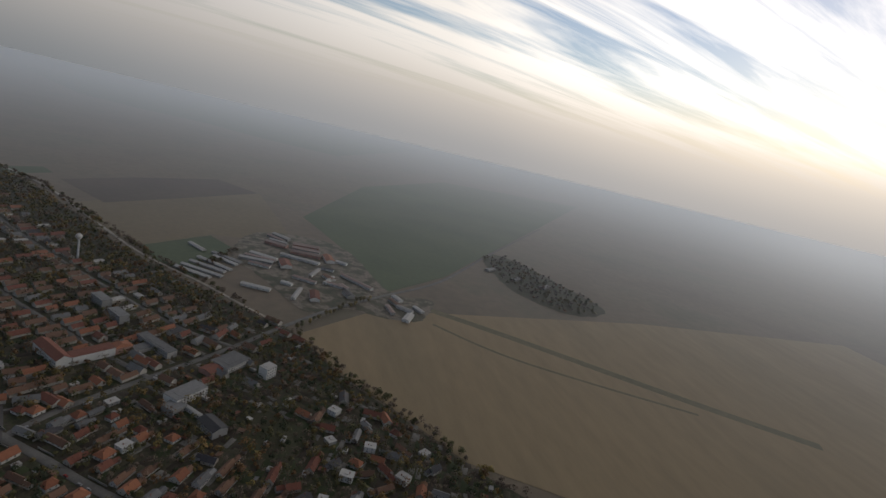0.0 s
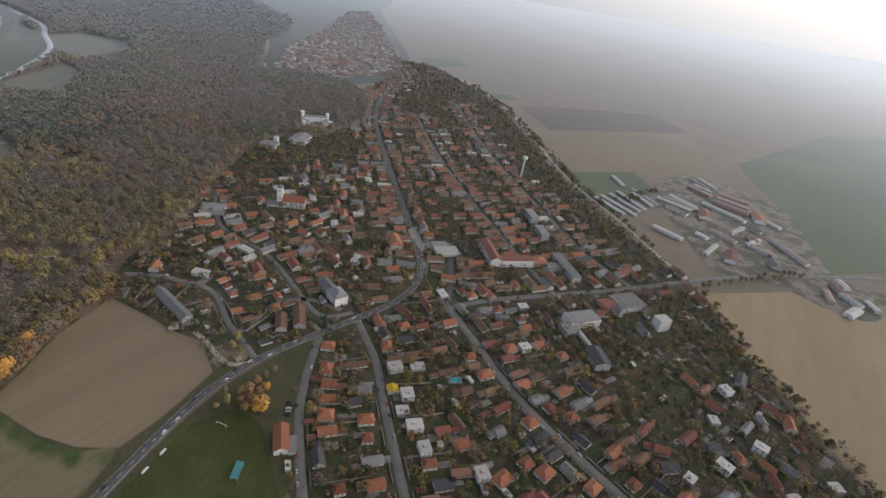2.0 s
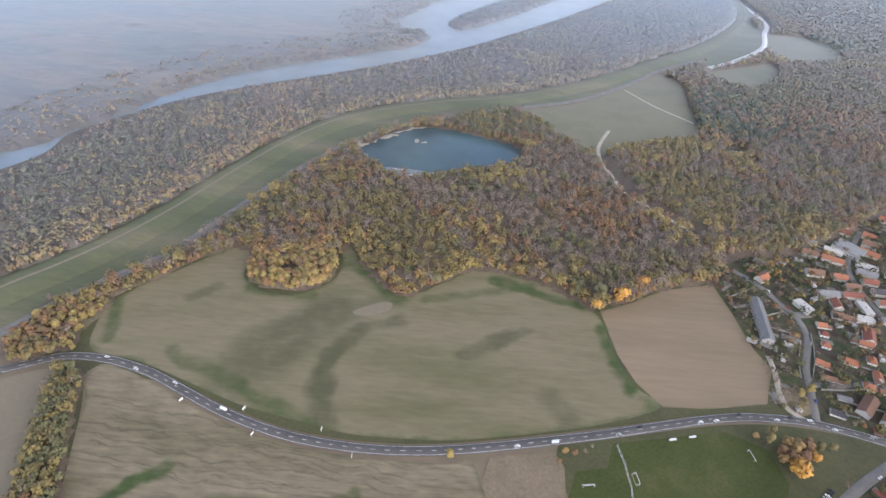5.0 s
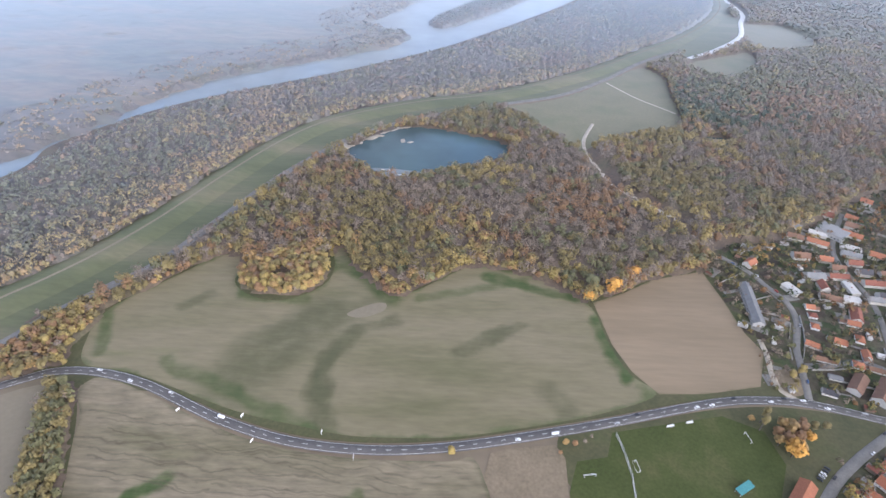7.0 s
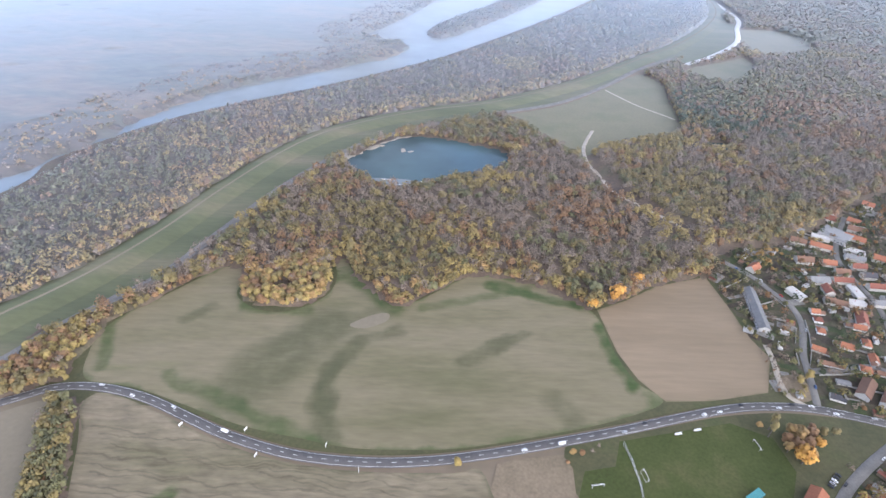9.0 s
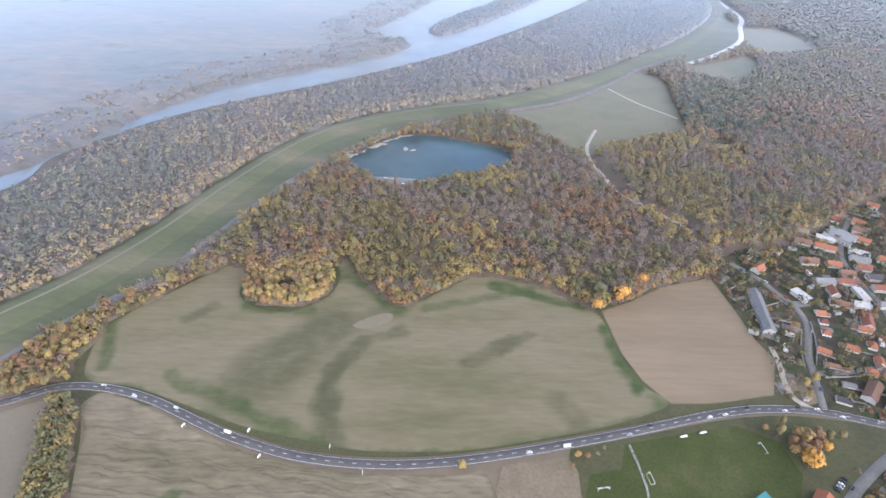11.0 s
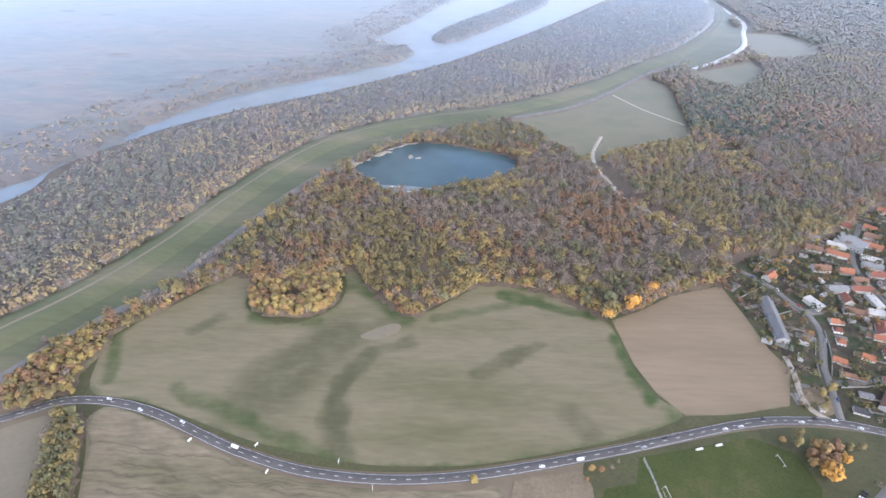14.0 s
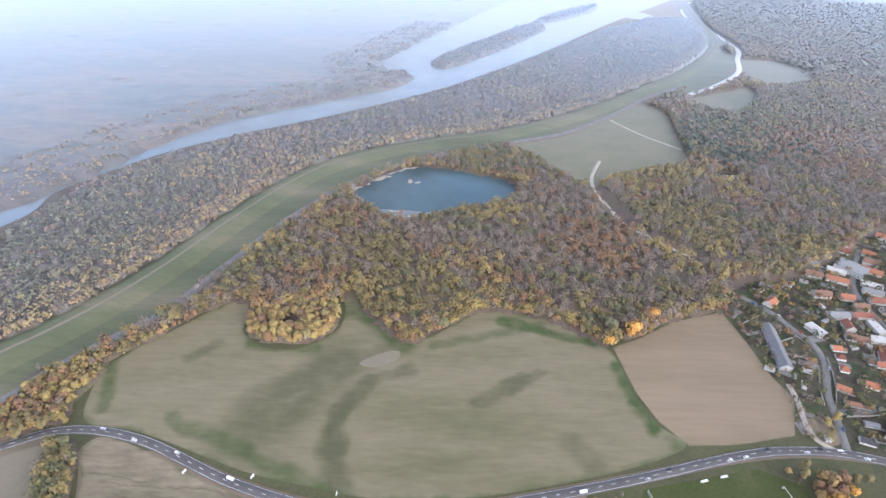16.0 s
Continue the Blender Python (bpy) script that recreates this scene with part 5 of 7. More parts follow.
for x, y, kind, h in EDGE_TREES:
    plant(kind if kind in TREES else "olive", x, y, h / 10)
canopy("grove_thicket", GROVE, 4.0, 5.0, M["thicket"], "undergrowth of the small round grove", [[(-147, 352), (-138, 357), (-129, 352), (-138, 347)]], [], 8, 4.0)
for x, y in scatter(smooth(GROVE, True, 6), 6.2, rng_t):
    if math.hypot((x + 138) / 9, (y - 352) / 5) > 1:
        plant(str(rng_t.choice(["gold", "gold", "amber", "olive", "rust"])), x, y, rng_t.uniform(0.8, 1.1))
for kind, x, y, s in (("flame", 173, 367, 1.35), ("flame", 149, 344, 1.6), ("gold", 153, 349, 1.2), ("flame", 127, 335, 1.15), ("flame", 230, 199, 1.15), ("amber", 234, 216, 1.2), ("poplar", 222, 221, 1.1), ("amber", 226, 204, 1.0), ("rust", 240, 208, 1.0), ("gold", 13, 187, 0.75), ("poplar", 219, 215, 1.15), ("poplar", 221, 217, 0.9), ("flame", 231, 196, 1.35), ("amber", 236, 212, 1.3), ("rust", 245, 215, 1.1), ("amber", 241, 219, 0.9), ("rust", 232, 206, 1.2), ("amber", 238, 201, 1.1), ("rust", 228, 211, 1.0), ("flame", 246, 207, 0.9), ("rust", 250, 221, 0.8), ("amber", 216, 223, 0.7), ("olive", 256, 217, 0.8), ("gold", 264, 262, 0.8), ("gold", 272, 266, 0.9), ("gold", 14, 187, 0.55), ("rust", 92, 197, 0.55), ("bare", 99, 199, 0.5), ("amber", 86, 198, 0.6), ("rust", 82, 191, 0.4), ("bare", 104, 203, 0.45), ("olive", 264, 218, 0.7), ("gold", -262, 243, 0.6)):
    plant(kind, x, y, s)
for x, y in scatter([(-310, 275), (-292, 226), (-262, 244), (-270, 262), (-262, 292), (-285, 300), (-300, 290)], 7.6, rng_t):
    plant(str(rng_t.choice(["gold", "amber", "olive", "olive", "rust"])), x, y, rng_t.uniform(0.55, 1.15))
canopy("hedge_thicket", [(-263, 228), (-245, 226), (-229, 192), (-209, 150), (-184, 95), (-212, 92), (-238, 160), (-255, 200)], 3.0, 3.2, M["thicket"], "dense undergrowth between two fields", [], [(smooth(ROAD_MAIN[:8], False, 8), 6)], 9, 4.0, 0.6)
canopy("corner_thicket", [(-318, 275), (-300, 226), (-266, 243), (-268, 262), (-262, 292), (-280, 312), (-305, 300)], 3.0, 3.2, M["thicket"], "undergrowth at the field's corner", [], [(smooth(ROAD_MAIN[:8], False, 8), 6), (canal_line, 6)], 10, 4.0, 0.6)
for x, y in scatter([(-262, 226), (-246, 224), (-232, 192), (-212, 150), (-188, 95), (-210, 95), (-236, 160), (-252, 200)], 6.2, rng_t):
    plant(str(rng_t.choice(["gold", "green", "olive", "olive", "bare"])), x, y, rng_t.uniform(0.5, 0.95))
hedge = [(x, y) for a, b in (((668, -42), (749, -102)), ((749, -102), (800, -150))) for t in np.arange(0, 1, 0.09) for x, y in [np.array(a) * (1 - t) + np.array(b) * t]]
for x, y in hedge:
    plant(str(rng_t.choice(["olive", "gold", "green"])), x + rng_t.normal(0, 2), y + rng_t.normal(0, 2) - 4, rng_t.uniform(0.6, 0.9))
for x, y in scatter([(256, 300), (249, 284), (240, 252), (236, 246), (248, 247), (256, 270), (262, 300)], 6.5, rng_t):
    plant(str(rng_t.choice(["bare", "rust", "green", "bare"])), x - 2, y, rng_t.uniform(0.2, 0.4))

# ---- houses ----
def box(bm, x0, x1, y0, y1, z0, z1, mi=0):
    vs = [bm.verts.new(c) for c in ((x0, y0, z0), (x1, y0, z0), (x1, y1, z0), (x0, y1, z0), (x0, y0, z1), (x1, y0, z1), (x1, y1, z1), (x0, y1, z1))]
    for f in ((3, 2, 1, 0), (4, 5, 6, 7), (0, 1, 5, 4), (1, 2, 6, 5), (2, 3, 7, 6), (3, 0, 4, 7)):
        bm.faces.new([vs[i] for i in f]).material_index = mi
    return bm


def gable_walls(bm, w, l, h, rise):
    """Walls with pointed gable ends; the ridge runs along y."""
    x, y = w / 2, l / 2
    v = [bm.verts.new(c) for c in ((-x, -y, 0), (x, -y, 0), (x, y, 0), (-x, y, 0), (-x, -y, h), (x, -y, h), (x, y, h), (-x, y, h), (0, -y, h + rise), (0, y, h + rise))]
    for f in ((0, 1, 5, 8, 4), (2, 3, 7, 9, 6), (1, 2, 6, 5), (3, 0, 4, 7), (3, 2, 1, 0)):
        bm.faces.new([v[i] for i in f])
    return bm


def gable_roof(bm, w, l, h, rise, over=0.5, thick=0.22, hip=0.0):
    """Two thick slopes with eaves; hip: how far the ridge ends step in."""
    x, y, s = w / 2 + over, l / 2 + over, rise / (w / 2)
    low, top = h - over * s + 0.05, h + rise + 0.05
    r = l / 2 + over - hip
    v = [bm.verts.new((a, b, c + t)) for t in (thick, 0.0) for a, b, c in ((-x, -y, low), (x, -y, low), (x, y, low), (-x, y, low), (0, -r, top), (0, r, top))]
    for f in ((0, 4, 5, 3), (1, 2, 5, 4), (6, 9, 11, 10), (7, 10, 11, 8), (0, 3, 9, 6), (1, 7, 8, 2)):
        bm.faces.new([v[i] for i in f])
    if hip:
        for f in ((0, 1, 4), (2, 3, 5), (0, 6, 7, 1), (2, 8, 9, 3)):
            bm.faces.new([v[i] for i in f])
    else:
        for f in ((0, 6, 10, 4), (4, 10, 7, 1), (2, 8, 11, 5), (5, 11, 9, 3)):
            bm.faces.new([v[i] for i in f])
    return bm


def window_part(parent, x, y, z, w, h, side):
    """A framed pane standing just proud of the wall; side: x or y wall, with its sign."""
    bm = bmesh.new()
    axis, s = side
    t = 0.06
    if axis == "x":
        box(bm, x - t, x + t, y - w / 2, y + w / 2, z, z + h, 0)
        box(bm, x - t - 0.02, x + t + 0.02, y - w / 2 + 0.12, y + w / 2 - 0.12, z + 0.12, z + h - 0.12, 1)
    else:
        box(bm, x - w / 2, x + w / 2, y - t, y + t, z, z + h, 0)
        box(bm, x - w / 2 + 0.12, x + w / 2 - 0.12, y - t - 0.02, y + t + 0.02, z + 0.12, z + h - 0.12, 1)
    return part("window", bm, [M["frame"], M["glass"]], parent)


def house(w, l, h, rise, roof, wall, label, hip=0.0, windows=2, chimney=True, flat=False, annex=0.0):
    """A house about its middle, ridge along y: walls, roof, chimney, windows and a door."""
    ob = tagged(new("house"), label, "house", "village houses")
    if flat:
        part("wall", box(bmesh.new(), -w / 2, w / 2, -l / 2, l / 2, -0.3, h), M[wall], ob)
        bm = box(bmesh.new(), -w / 2 - 0.25, w / 2 + 0.25, -l / 2 - 0.25, l / 2 + 0.25, h, h + 0.35)
        part("roof", box(bm, -w * 0.2, w * 0.1, -l * 0.1, l * 0.15, h + 0.35, h + 1.0), ROOFS[roof], ob)
    else:
        part("wall", gable_walls(bmesh.new(), w, l, h, 0.02 if hip else rise), M[wall], ob)
        part("roof", gable_roof(bmesh.new(), w, l, h, rise, hip=hip), ROOFS[roof], ob)
    if annex:
        aw = w * 0.66
        for name, bm, mat in (("annex_wall", gable_walls(bmesh.new(), aw, annex, h * 0.85, rise * 0.6), M["block_wall"]), ("annex_roof", gable_roof(bmesh.new(), aw, annex, h * 0.85, rise * 0.6, 0.3), ROOFS["brown" if roof in ("orange", "brown") else roof])):
            bmesh.ops.translate(bm, verts=bm.verts, vec=(w / 2 - aw / 2 - 0.1, l / 2 + annex / 2 - 0.35, 0))
            part(name, bm, mat, ob)
    if chimney:
        part("chimney", box(box(bmesh.new(), 0.5, 1.1, -l * 0.2, -l * 0.2 + 0.6, h, h + rise + 0.9), 0.42, 1.18, -l * 0.2 - 0.08, -l * 0.2 + 0.68, h + rise + 0.9, h + rise + 1.05), M["brick"], ob)
    for floor in range(max(1, int(h // 2.8))):
        z = 1.0 + floor * 2.8
        for k in range(windows):
            y = -l / 2 + l * (k + 0.7) / (windows + 0.4)
            window_part(ob, w / 2, y, z, 1.3, 1.4, ("x", 1))
            window_part(ob, -w / 2, y, z, 1.3, 1.4, ("x", -1))
        window_part(ob, -w * 0.2, -l / 2, z, 1.3, 1.4, ("y", -1))
        if floor == 0:
            part("door", box(box(bmesh.new(), w * 0.15, w * 0.15 + 1.0, -l / 2 - 0.07, -l / 2 + 0.05, 0, 2.1), w * 0.15 + 0.1, w * 0.15 + 0.9, -l / 2 - 0.1, -l / 2, 0.2, 2.0), M["wood"], ob)
        else:
            window_part(ob, w * 0.2, -l / 2, z, 1.3, 1.4, ("y", -1))
    return ob


def place(ob, x, y, angle, z=0.02):
    made = copy_thing(ob, pose(x, y, z, 0, 0, angle))
    k = 0.74 if x < 375 and y > 235 else 1.0
    made.scale = (k * rng_h.uniform(0.78, 0.95), k * rng_h.uniform(0.7, 1.12), k * rng_h.uniform(0.82, 1.0))
    return made


MODELS = {
    "orange": [house(9.5, 12.5, 3.2, 3.6, "orange", "plaster", "plastered family house with a bright orange tiled roof", annex=7.0),
               house(10.5, 11.5, 3.4, 3.2, "orange", "white_wall", "white family house with a hipped orange tiled roof", hip=4.2)],
    "red": [house(8.0, 14.0, 3.1, 3.2, "red", "plaster", "plastered house with a red-brown tiled roof", annex=9.0),
            house(9.0, 10.0, 3.6, 3.0, "red", "white_wall", "pale house with a hipped red-brown roof", hip=3.6)],
    "brown": [house(7.0, 17.0, 2.9, 2.9, "brown", "plaster", "long old farmhouse with a weathered brown tiled roof", windows=3, annex=8.0),
              house(7.5, 13.0, 2.9, 3.0, "brown", "block_wall", "old grey-plastered house with a brown tiled roof", annex=10.0)],
    "grey": [house(8.5, 11.0, 3.4, 2.6, "grey", "block_wall", "grey house with a pale sheet roof", annex=7.0),
             house(7.0, 15.0, 3.0, 1.8, "grey", "plaster", "long low outbuilding with a grey sheet roof", chimney=False)],
    "dark": [house(9.0, 11.5, 3.3, 3.0, "dark", "plaster", "house with a dark slate roof", annex=6.0)],
    "white": [house(10.5, 10.5, 5.8, 0.6, "white", "white_wall", "white two-storey house with a flat pale roof", flat=True),
              house(9.0, 12.0, 3.2, 0.5, "white", "block_wall", "low house with a flat pale roof", flat=True)],
    "yellow": [house(9.0, 8.0, 3.4, 2.2, "yellow", "plaster", "house under work with bright yellow roof sheeting", chimney=False)],
}
rng_h = np.random.default_rng(23)
TAKEN, FAR_HOUSES, HOUSE_REACH = [], [], 440.0
STREETS = {"main": ROAD_MAIN, "diag": ROAD_DIAG, "south": ROAD_SOUTH, "east": ROAD_EAST[:5], "lane": LANE_WEST, "a": STREET_A, "b": STREET_B, "c": STREET_C, "d": STREET_D, "e": STREET_E}
LINES = {k: smooth(v, False, 8) for k, v in STREETS.items()}


FINE = [smooth(v, False, 3) for v in STREETS.values()]
STREET_SPOTS, STREET_SIDES = np.concatenate(FINE), np.concatenate([offsets(q) for q in FINE])


def free(x, y, gap):
    """Whether a spot keeps its distance from houses and streets."""
    t = np.array(TAKEN)
    return ((t - [x, y]) ** 2).sum(1).min() >= gap * gap and ((STREET_SPOTS - [x, y]) ** 2).sum(1).min() > 75


def put_house(kind, x, y, angle, variant=None):
    models = MODELS[kind]
    ob = models[rng_h.integers(len(models)) if variant is None else variant]
    TAKEN.append((x, y))
    if math.hypot(x - 60, y) > HOUSE_REACH:
        FAR_HOUSES.append((kind, x, y, angle))
        return None
    return place(ob, x, y, angle)


def near_street(x, y):
    """The direction square to the nearest street."""
    i = int(np.argmin(((STREET_SPOTS - [x, y]) ** 2).sum(1)))
    n = STREET_SIDES[i] * (1 if STREET_SIDES[i] @ (STREET_SPOTS[i] - [x, y]) < 0 else -1)
    return math.degrees(math.atan2(n[1], n[0])) - 90


def put_list(kind, text):
    for pair in text.split():
        x, y = (float(v) for v in pair.split(","))
        put_house(kind, x, y, near_street(x, y) + rng_h.normal(0, 3) + (0 if rng_h.uniform() < 0.7 else 90))


# ---- larger buildings ----
def building(name, x, y, angle, label, category, wings, rows=2, pitch=3.4):
    """A building of several wings (dx, dy, w, l, h, rise, roof, wall, hip), each with walls, a roof and rows of windows."""
    ob = tagged(new(name), label, category)
    ob.matrix_basis = pose(x, y, 0.15, 0, 0, angle)
    for dx, dy, w, l, h, rise, roof, wall, hip in wings:
        if rise < 0.5:
            bm = box(bmesh.new(), -w / 2, w / 2, -l / 2, l / 2, -0.3, h)
            top = box(bmesh.new(), -w / 2 - 0.2, w / 2 + 0.2, -l / 2 - 0.2, l / 2 + 0.2, h, h + 0.4)
            box(top, -w * 0.3, w * 0.3, -l * 0.32, l * 0.32, h + 0.4, h + 0.62)
        else:
            bm, top = gable_walls(bmesh.new(), w, l, h, 0.02 if hip else rise), gable_roof(bmesh.new(), w, l, h, rise, 0.5, 0.25, hip)
        for b in (bm, top):
            bmesh.ops.translate(b, verts=b.verts, vec=(dx, dy, 0))
        part("wall", bm, M[wall], ob)
        part("roof", top, ROOFS[roof], ob)
        for floor in range(max(1, int(h // 3.0))):
            for k in range(int(l // pitch)):
                yy = dy - l / 2 + pitch * (k + 0.5) + (l % pitch) / 2
                for s in (-1, 1):
                    window_part(ob, dx + s * w / 2, yy, 1.0 + 3.0 * floor, 1.7, 1.5, ("x", s))
    part("door", box(bmesh.new(), wings[0][0] - 0.9, wings[0][0] + 0.9, wings[0][1] - wings[0][3] / 2 - 0.08, wings[0][1] - wings[0][3] / 2 + 0.02, 0, 2.3), M["wood"], ob)
    for dx, dy, w, l, *_ in wings:
        c, s = math.cos(radians(angle)), math.sin(radians(angle))
        for t in np.arange(-l / 2, l / 2 + 1, 7):
            TAKEN.append((x + c * dx - s * (dy + t), y + s * dx + c * (dy + t)))
    return ob


def facing(ax, ay, bx, by):
    """The angle that lays a building's length along a line."""
    return math.degrees(math.atan2(by - ay, bx - ax)) - 90


building("school", 546, 172, facing(524, 166, 566, 206), "three-storey school with a red roof and white window bays", "school",
         [(0, 3, 13, 46, 8.5, 3.6, "red", "white_wall", 0.0), (26, -14, 38, 13, 8.5, 0.4, "red", "white_wall", 0.0), (53, -14, 18, 12, 6.5, 2.8, "orange", "pink_wall", 4.0)])
for x, y in ((680, 176), (643, 147)):
    building("apartment_block", x, y, facing(643, 147, 680, 176) + 5, "pale three-storey apartment block with a flat grey roof", "apartment block", [(0, 0, 11, 26, 9.5, 0.4, "grey", "block_wall", 0)])
building("long_school_wing", 585, 94, facing(568, 76, 602, 112), "long grey two-storey wing with a flat roof", "school", [(0, 0, 11, 52, 6.8, 0.4, "grey", "block_wall", 0), (-14, 4, 16, 12, 4.0, 0.4, "grey", "block_wall", 0)])
building("culture_hall", 497, 48, facing(470, 70, 520, 30), "grey hall with a flat roof and white window bands", "hall", [(0, 0, 17, 34, 7.5, 0.4, "grey", "white_wall", 0), (9, -20, 15, 14, 5, 0.4, "grey", "block_wall", 0)])
building("gym_hall", 450, 18, facing(438, 8, 462, 28), "grey-roofed gym hall at the end of a white corridor", "hall", [(0, 0, 14, 24, 6.5, 2.2, "dark", "block_wall", 0)])
building("corridor", 471, 36, facing(461, 25, 480, 46), "long white covered corridor between two halls", "corridor", [(0, 0, 3.6, 26, 3.2, 0.4, "white", "white_wall", 0)])
building("supermarket", 563, 18, facing(540, 34, 590, -4), "flat-roofed shop with pale walls", "shop", [(0, 0, 24, 32, 6.2, 0.4, "grey", "white_wall", 0), (-2, -24, 16, 16, 4.5, 1.6, "red", "pink_wall", 0)])
building("white_block", 546, -20, facing(500, 20, 560, -30), "tall white apartment house with a flat roof", "apartment block", [(0, 0, 11, 14, 12.0, 0.4, "white", "white_wall", 0)])
building("shop_hall", 517, 214, facing(490, 190, 520, 225) + 90, "low flat-roofed shops beside the square", "shop", [(0, 0, 14, 26, 5, 0.4, "white", "white_wall", 0), (14, 3, 12, 18, 4.2, 0.4, "grey", "block_wall", 0)])
building("manor_house", 369, 250, facing(363, 230, 378, 268), "large old white house with a pale hipped roof", "house", [(0, -6, 13, 17, 9.0, 3.6, "grey", "white_wall", 6.0), (0, 12, 11, 19, 6.5, 2.8, "grey", "block_wall", 0)])
building("flat_hall", 405, 459, 38, "large pale flat-roofed hall at the forest edge", "hall", [(0, 0, 20, 26, 5.0, 0.3, "grey", "block_wall", 0)])
building("long_barn", 268, 340, facing(263, 316, 272, 363), "long derelict barn with a grey sheet roof", "barn", [(0, 0, 9, 52, 4.0, 2.2, "grey", "block_wall", 0)])
building("old_barn", 324, 250, facing(310, 240, 332, 262), "old barn with a weathered brown roof", "barn", [(0, 0, 10, 27, 4.2, 3.2, "brown", "block_wall", 0), (-15, -6, 9, 20, 3.5, 2.5, "brown", "block_wall", 0)])
building("sports_hall", 221, 167, facing(206, 152, 240, 186), "long clubhouse with an orange tiled roof and grey annex", "clubhouse", [(0, 2, 9.5, 21, 4.2, 2.6, "orange", "white_wall", 0), (7, -3, 5, 13, 3.0, 0.3, "grey", "block_wall", 0)])
building("town_hall", 492, 268, facing(478, 255, 500, 280), "large house with a big orange tiled roof", "house", [(0, 0, 14, 26, 6, 4.4, "orange", "plaster", 5.0)])
building("farm_manor_hall", 655, 565, facing(620, 560, 690, 590), "large hall with a pale sheet roof near the castle", "hall", [(0, 0, 26, 34, 7, 2.5, "grey", "white_wall", 0)])
building("office_hall", 600, 575, 25, "grey flat-roofed works building", "hall", [(0, 0, 20, 24, 6, 0.4, "grey", "block_wall", 0), (17, -4, 6, 6, 11, 0.3, "white", "white_wall", 0)])


def church(x, y, angle):
    ob = tagged(new("church"), "white village church with an orange roof and square tower", "church")
    ob.matrix_basis = pose(x, y, 0.15, 0, 0, angle)
    part("nave", gable_walls(bmesh.new(), 12, 26, 8, 6.0), M["white_wall"], ob)
    part("roof", gable_roof(bmesh.new(), 12, 26, 8, 6.0), ROOFS["orange"], ob)
    bm = box(bmesh.new(), -3.4, 3.4, -19.5, -13.1, -0.3, 23)
    box(bm, -3.7, 3.7, -19.8, -12.8, 15.4, 15.9)
    box(bm, -3.8, 3.8, -19.9, -12.7, 23, 23.6)
    part("tower", bm, M["white_wall"], ob)
    bm = bmesh.new()
    bmesh.ops.create_cone(bm, cap_ends=True, segments=8, radius1=4.1, radius2=0.5, depth=3.2, matrix=Matrix.Translation((0, -16.3, 25.2)))
    bmesh.ops.create_cone(bm, cap_ends=True, segments=6, radius1=0.4, radius2=0.05, depth=3.0, matrix=Matrix.Translation((0, -16.3, 28)))
    part("spire", bm, ROOFS["grey"], ob)
    for k in range(4):
        for s in (-1, 1):
            window_part(ob, s * 6, -9 + k * 6, 2.5, 1.4, 4.0, ("x", s))
    for z in (9.5, 18.5):
        window_part(ob, 0, -19.5, z, 1.3, 2.6, ("y", -1))
        window_part(ob, 3.4, -16.3, z, 1.3, 2.6, ("x", 1))
        window_part(ob, -3.4, -16.3, z, 1.3, 2.6, ("x", -1))
    part("door", box(bmesh.new(), -1.1, 1.1, -19.6, -19.45, 0, 3), M["wood"], ob)
    TAKEN.extend([(x, y), (x - 6, y - 8), (x + 5, y + 8)])


church(480, 408, 215)
building("parish_house", 466, 424, 215, "low house with a grey roof beside the church", "house", [(0, 0, 9, 19, 3.6, 3.0, "grey", "white_wall", 0)])


def castle(x, y, angle):
    ob = tagged(new("castle"), "white castle with battlements and small towers in the park", "castle")
    ob.matrix_basis = pose(x, y, 0.2, 0, 0, angle)
    for dx, dy, w, l, h in ((0, 6, 42, 13, 13), (-17, -10, 12, 22, 9), (17, -10, 12, 22, 10), (0, -19, 26, 6, 5)):
        bm = box(bmesh.new(), dx - w / 2, dx + w / 2, dy - l / 2, dy + l / 2, -0.3, h)
        for k in range(int(w // 3)):
            box(bm, dx - w / 2 + 3 * k + 0.4, dx - w / 2 + 3 * k + 1.9, dy - l / 2, dy - l / 2 + 0.7, h, h + 1.1)
            box(bm, dx - w / 2 + 3 * k + 0.4, dx - w / 2 + 3 * k + 1.9, dy + l / 2 - 0.7, dy + l / 2, h, h + 1.1)
        part("wing", bm, M["white_wall"], ob)
        part("roof", box(bmesh.new(), dx - w / 2 + 0.8, dx + w / 2 - 0.8, dy - l / 2 + 0.8, dy + l / 2 - 0.8, h, h + 0.5), ROOFS["grey"], ob)
        for k in range(int(w // 4.5)):
            for z in np.arange(1.5, h - 2, 4):
                window_part(ob, dx - w / 2 + 4.5 * k + 2.2, dy - l / 2, z, 1.5, 2.2, ("y", -1))
    for dx, dy, h in ((-21, 12, 19), (21, 12, 17), (-22, -20, 12), (22, -20, 13)):
        bm = bmesh.new()
        bmesh.ops.create_cone(bm, cap_ends=True, segments=10, radius1=3.0, radius2=3.0, depth=h, matrix=Matrix.Translation((dx, dy, h / 2)))
        bmesh.ops.create_cone(bm, cap_ends=True, segments=10, radius1=3.5, radius2=3.5, depth=1.6, matrix=Matrix.Translation((dx, dy, h + 0.6)))
        part("tower", bm, M["white_wall"], ob)


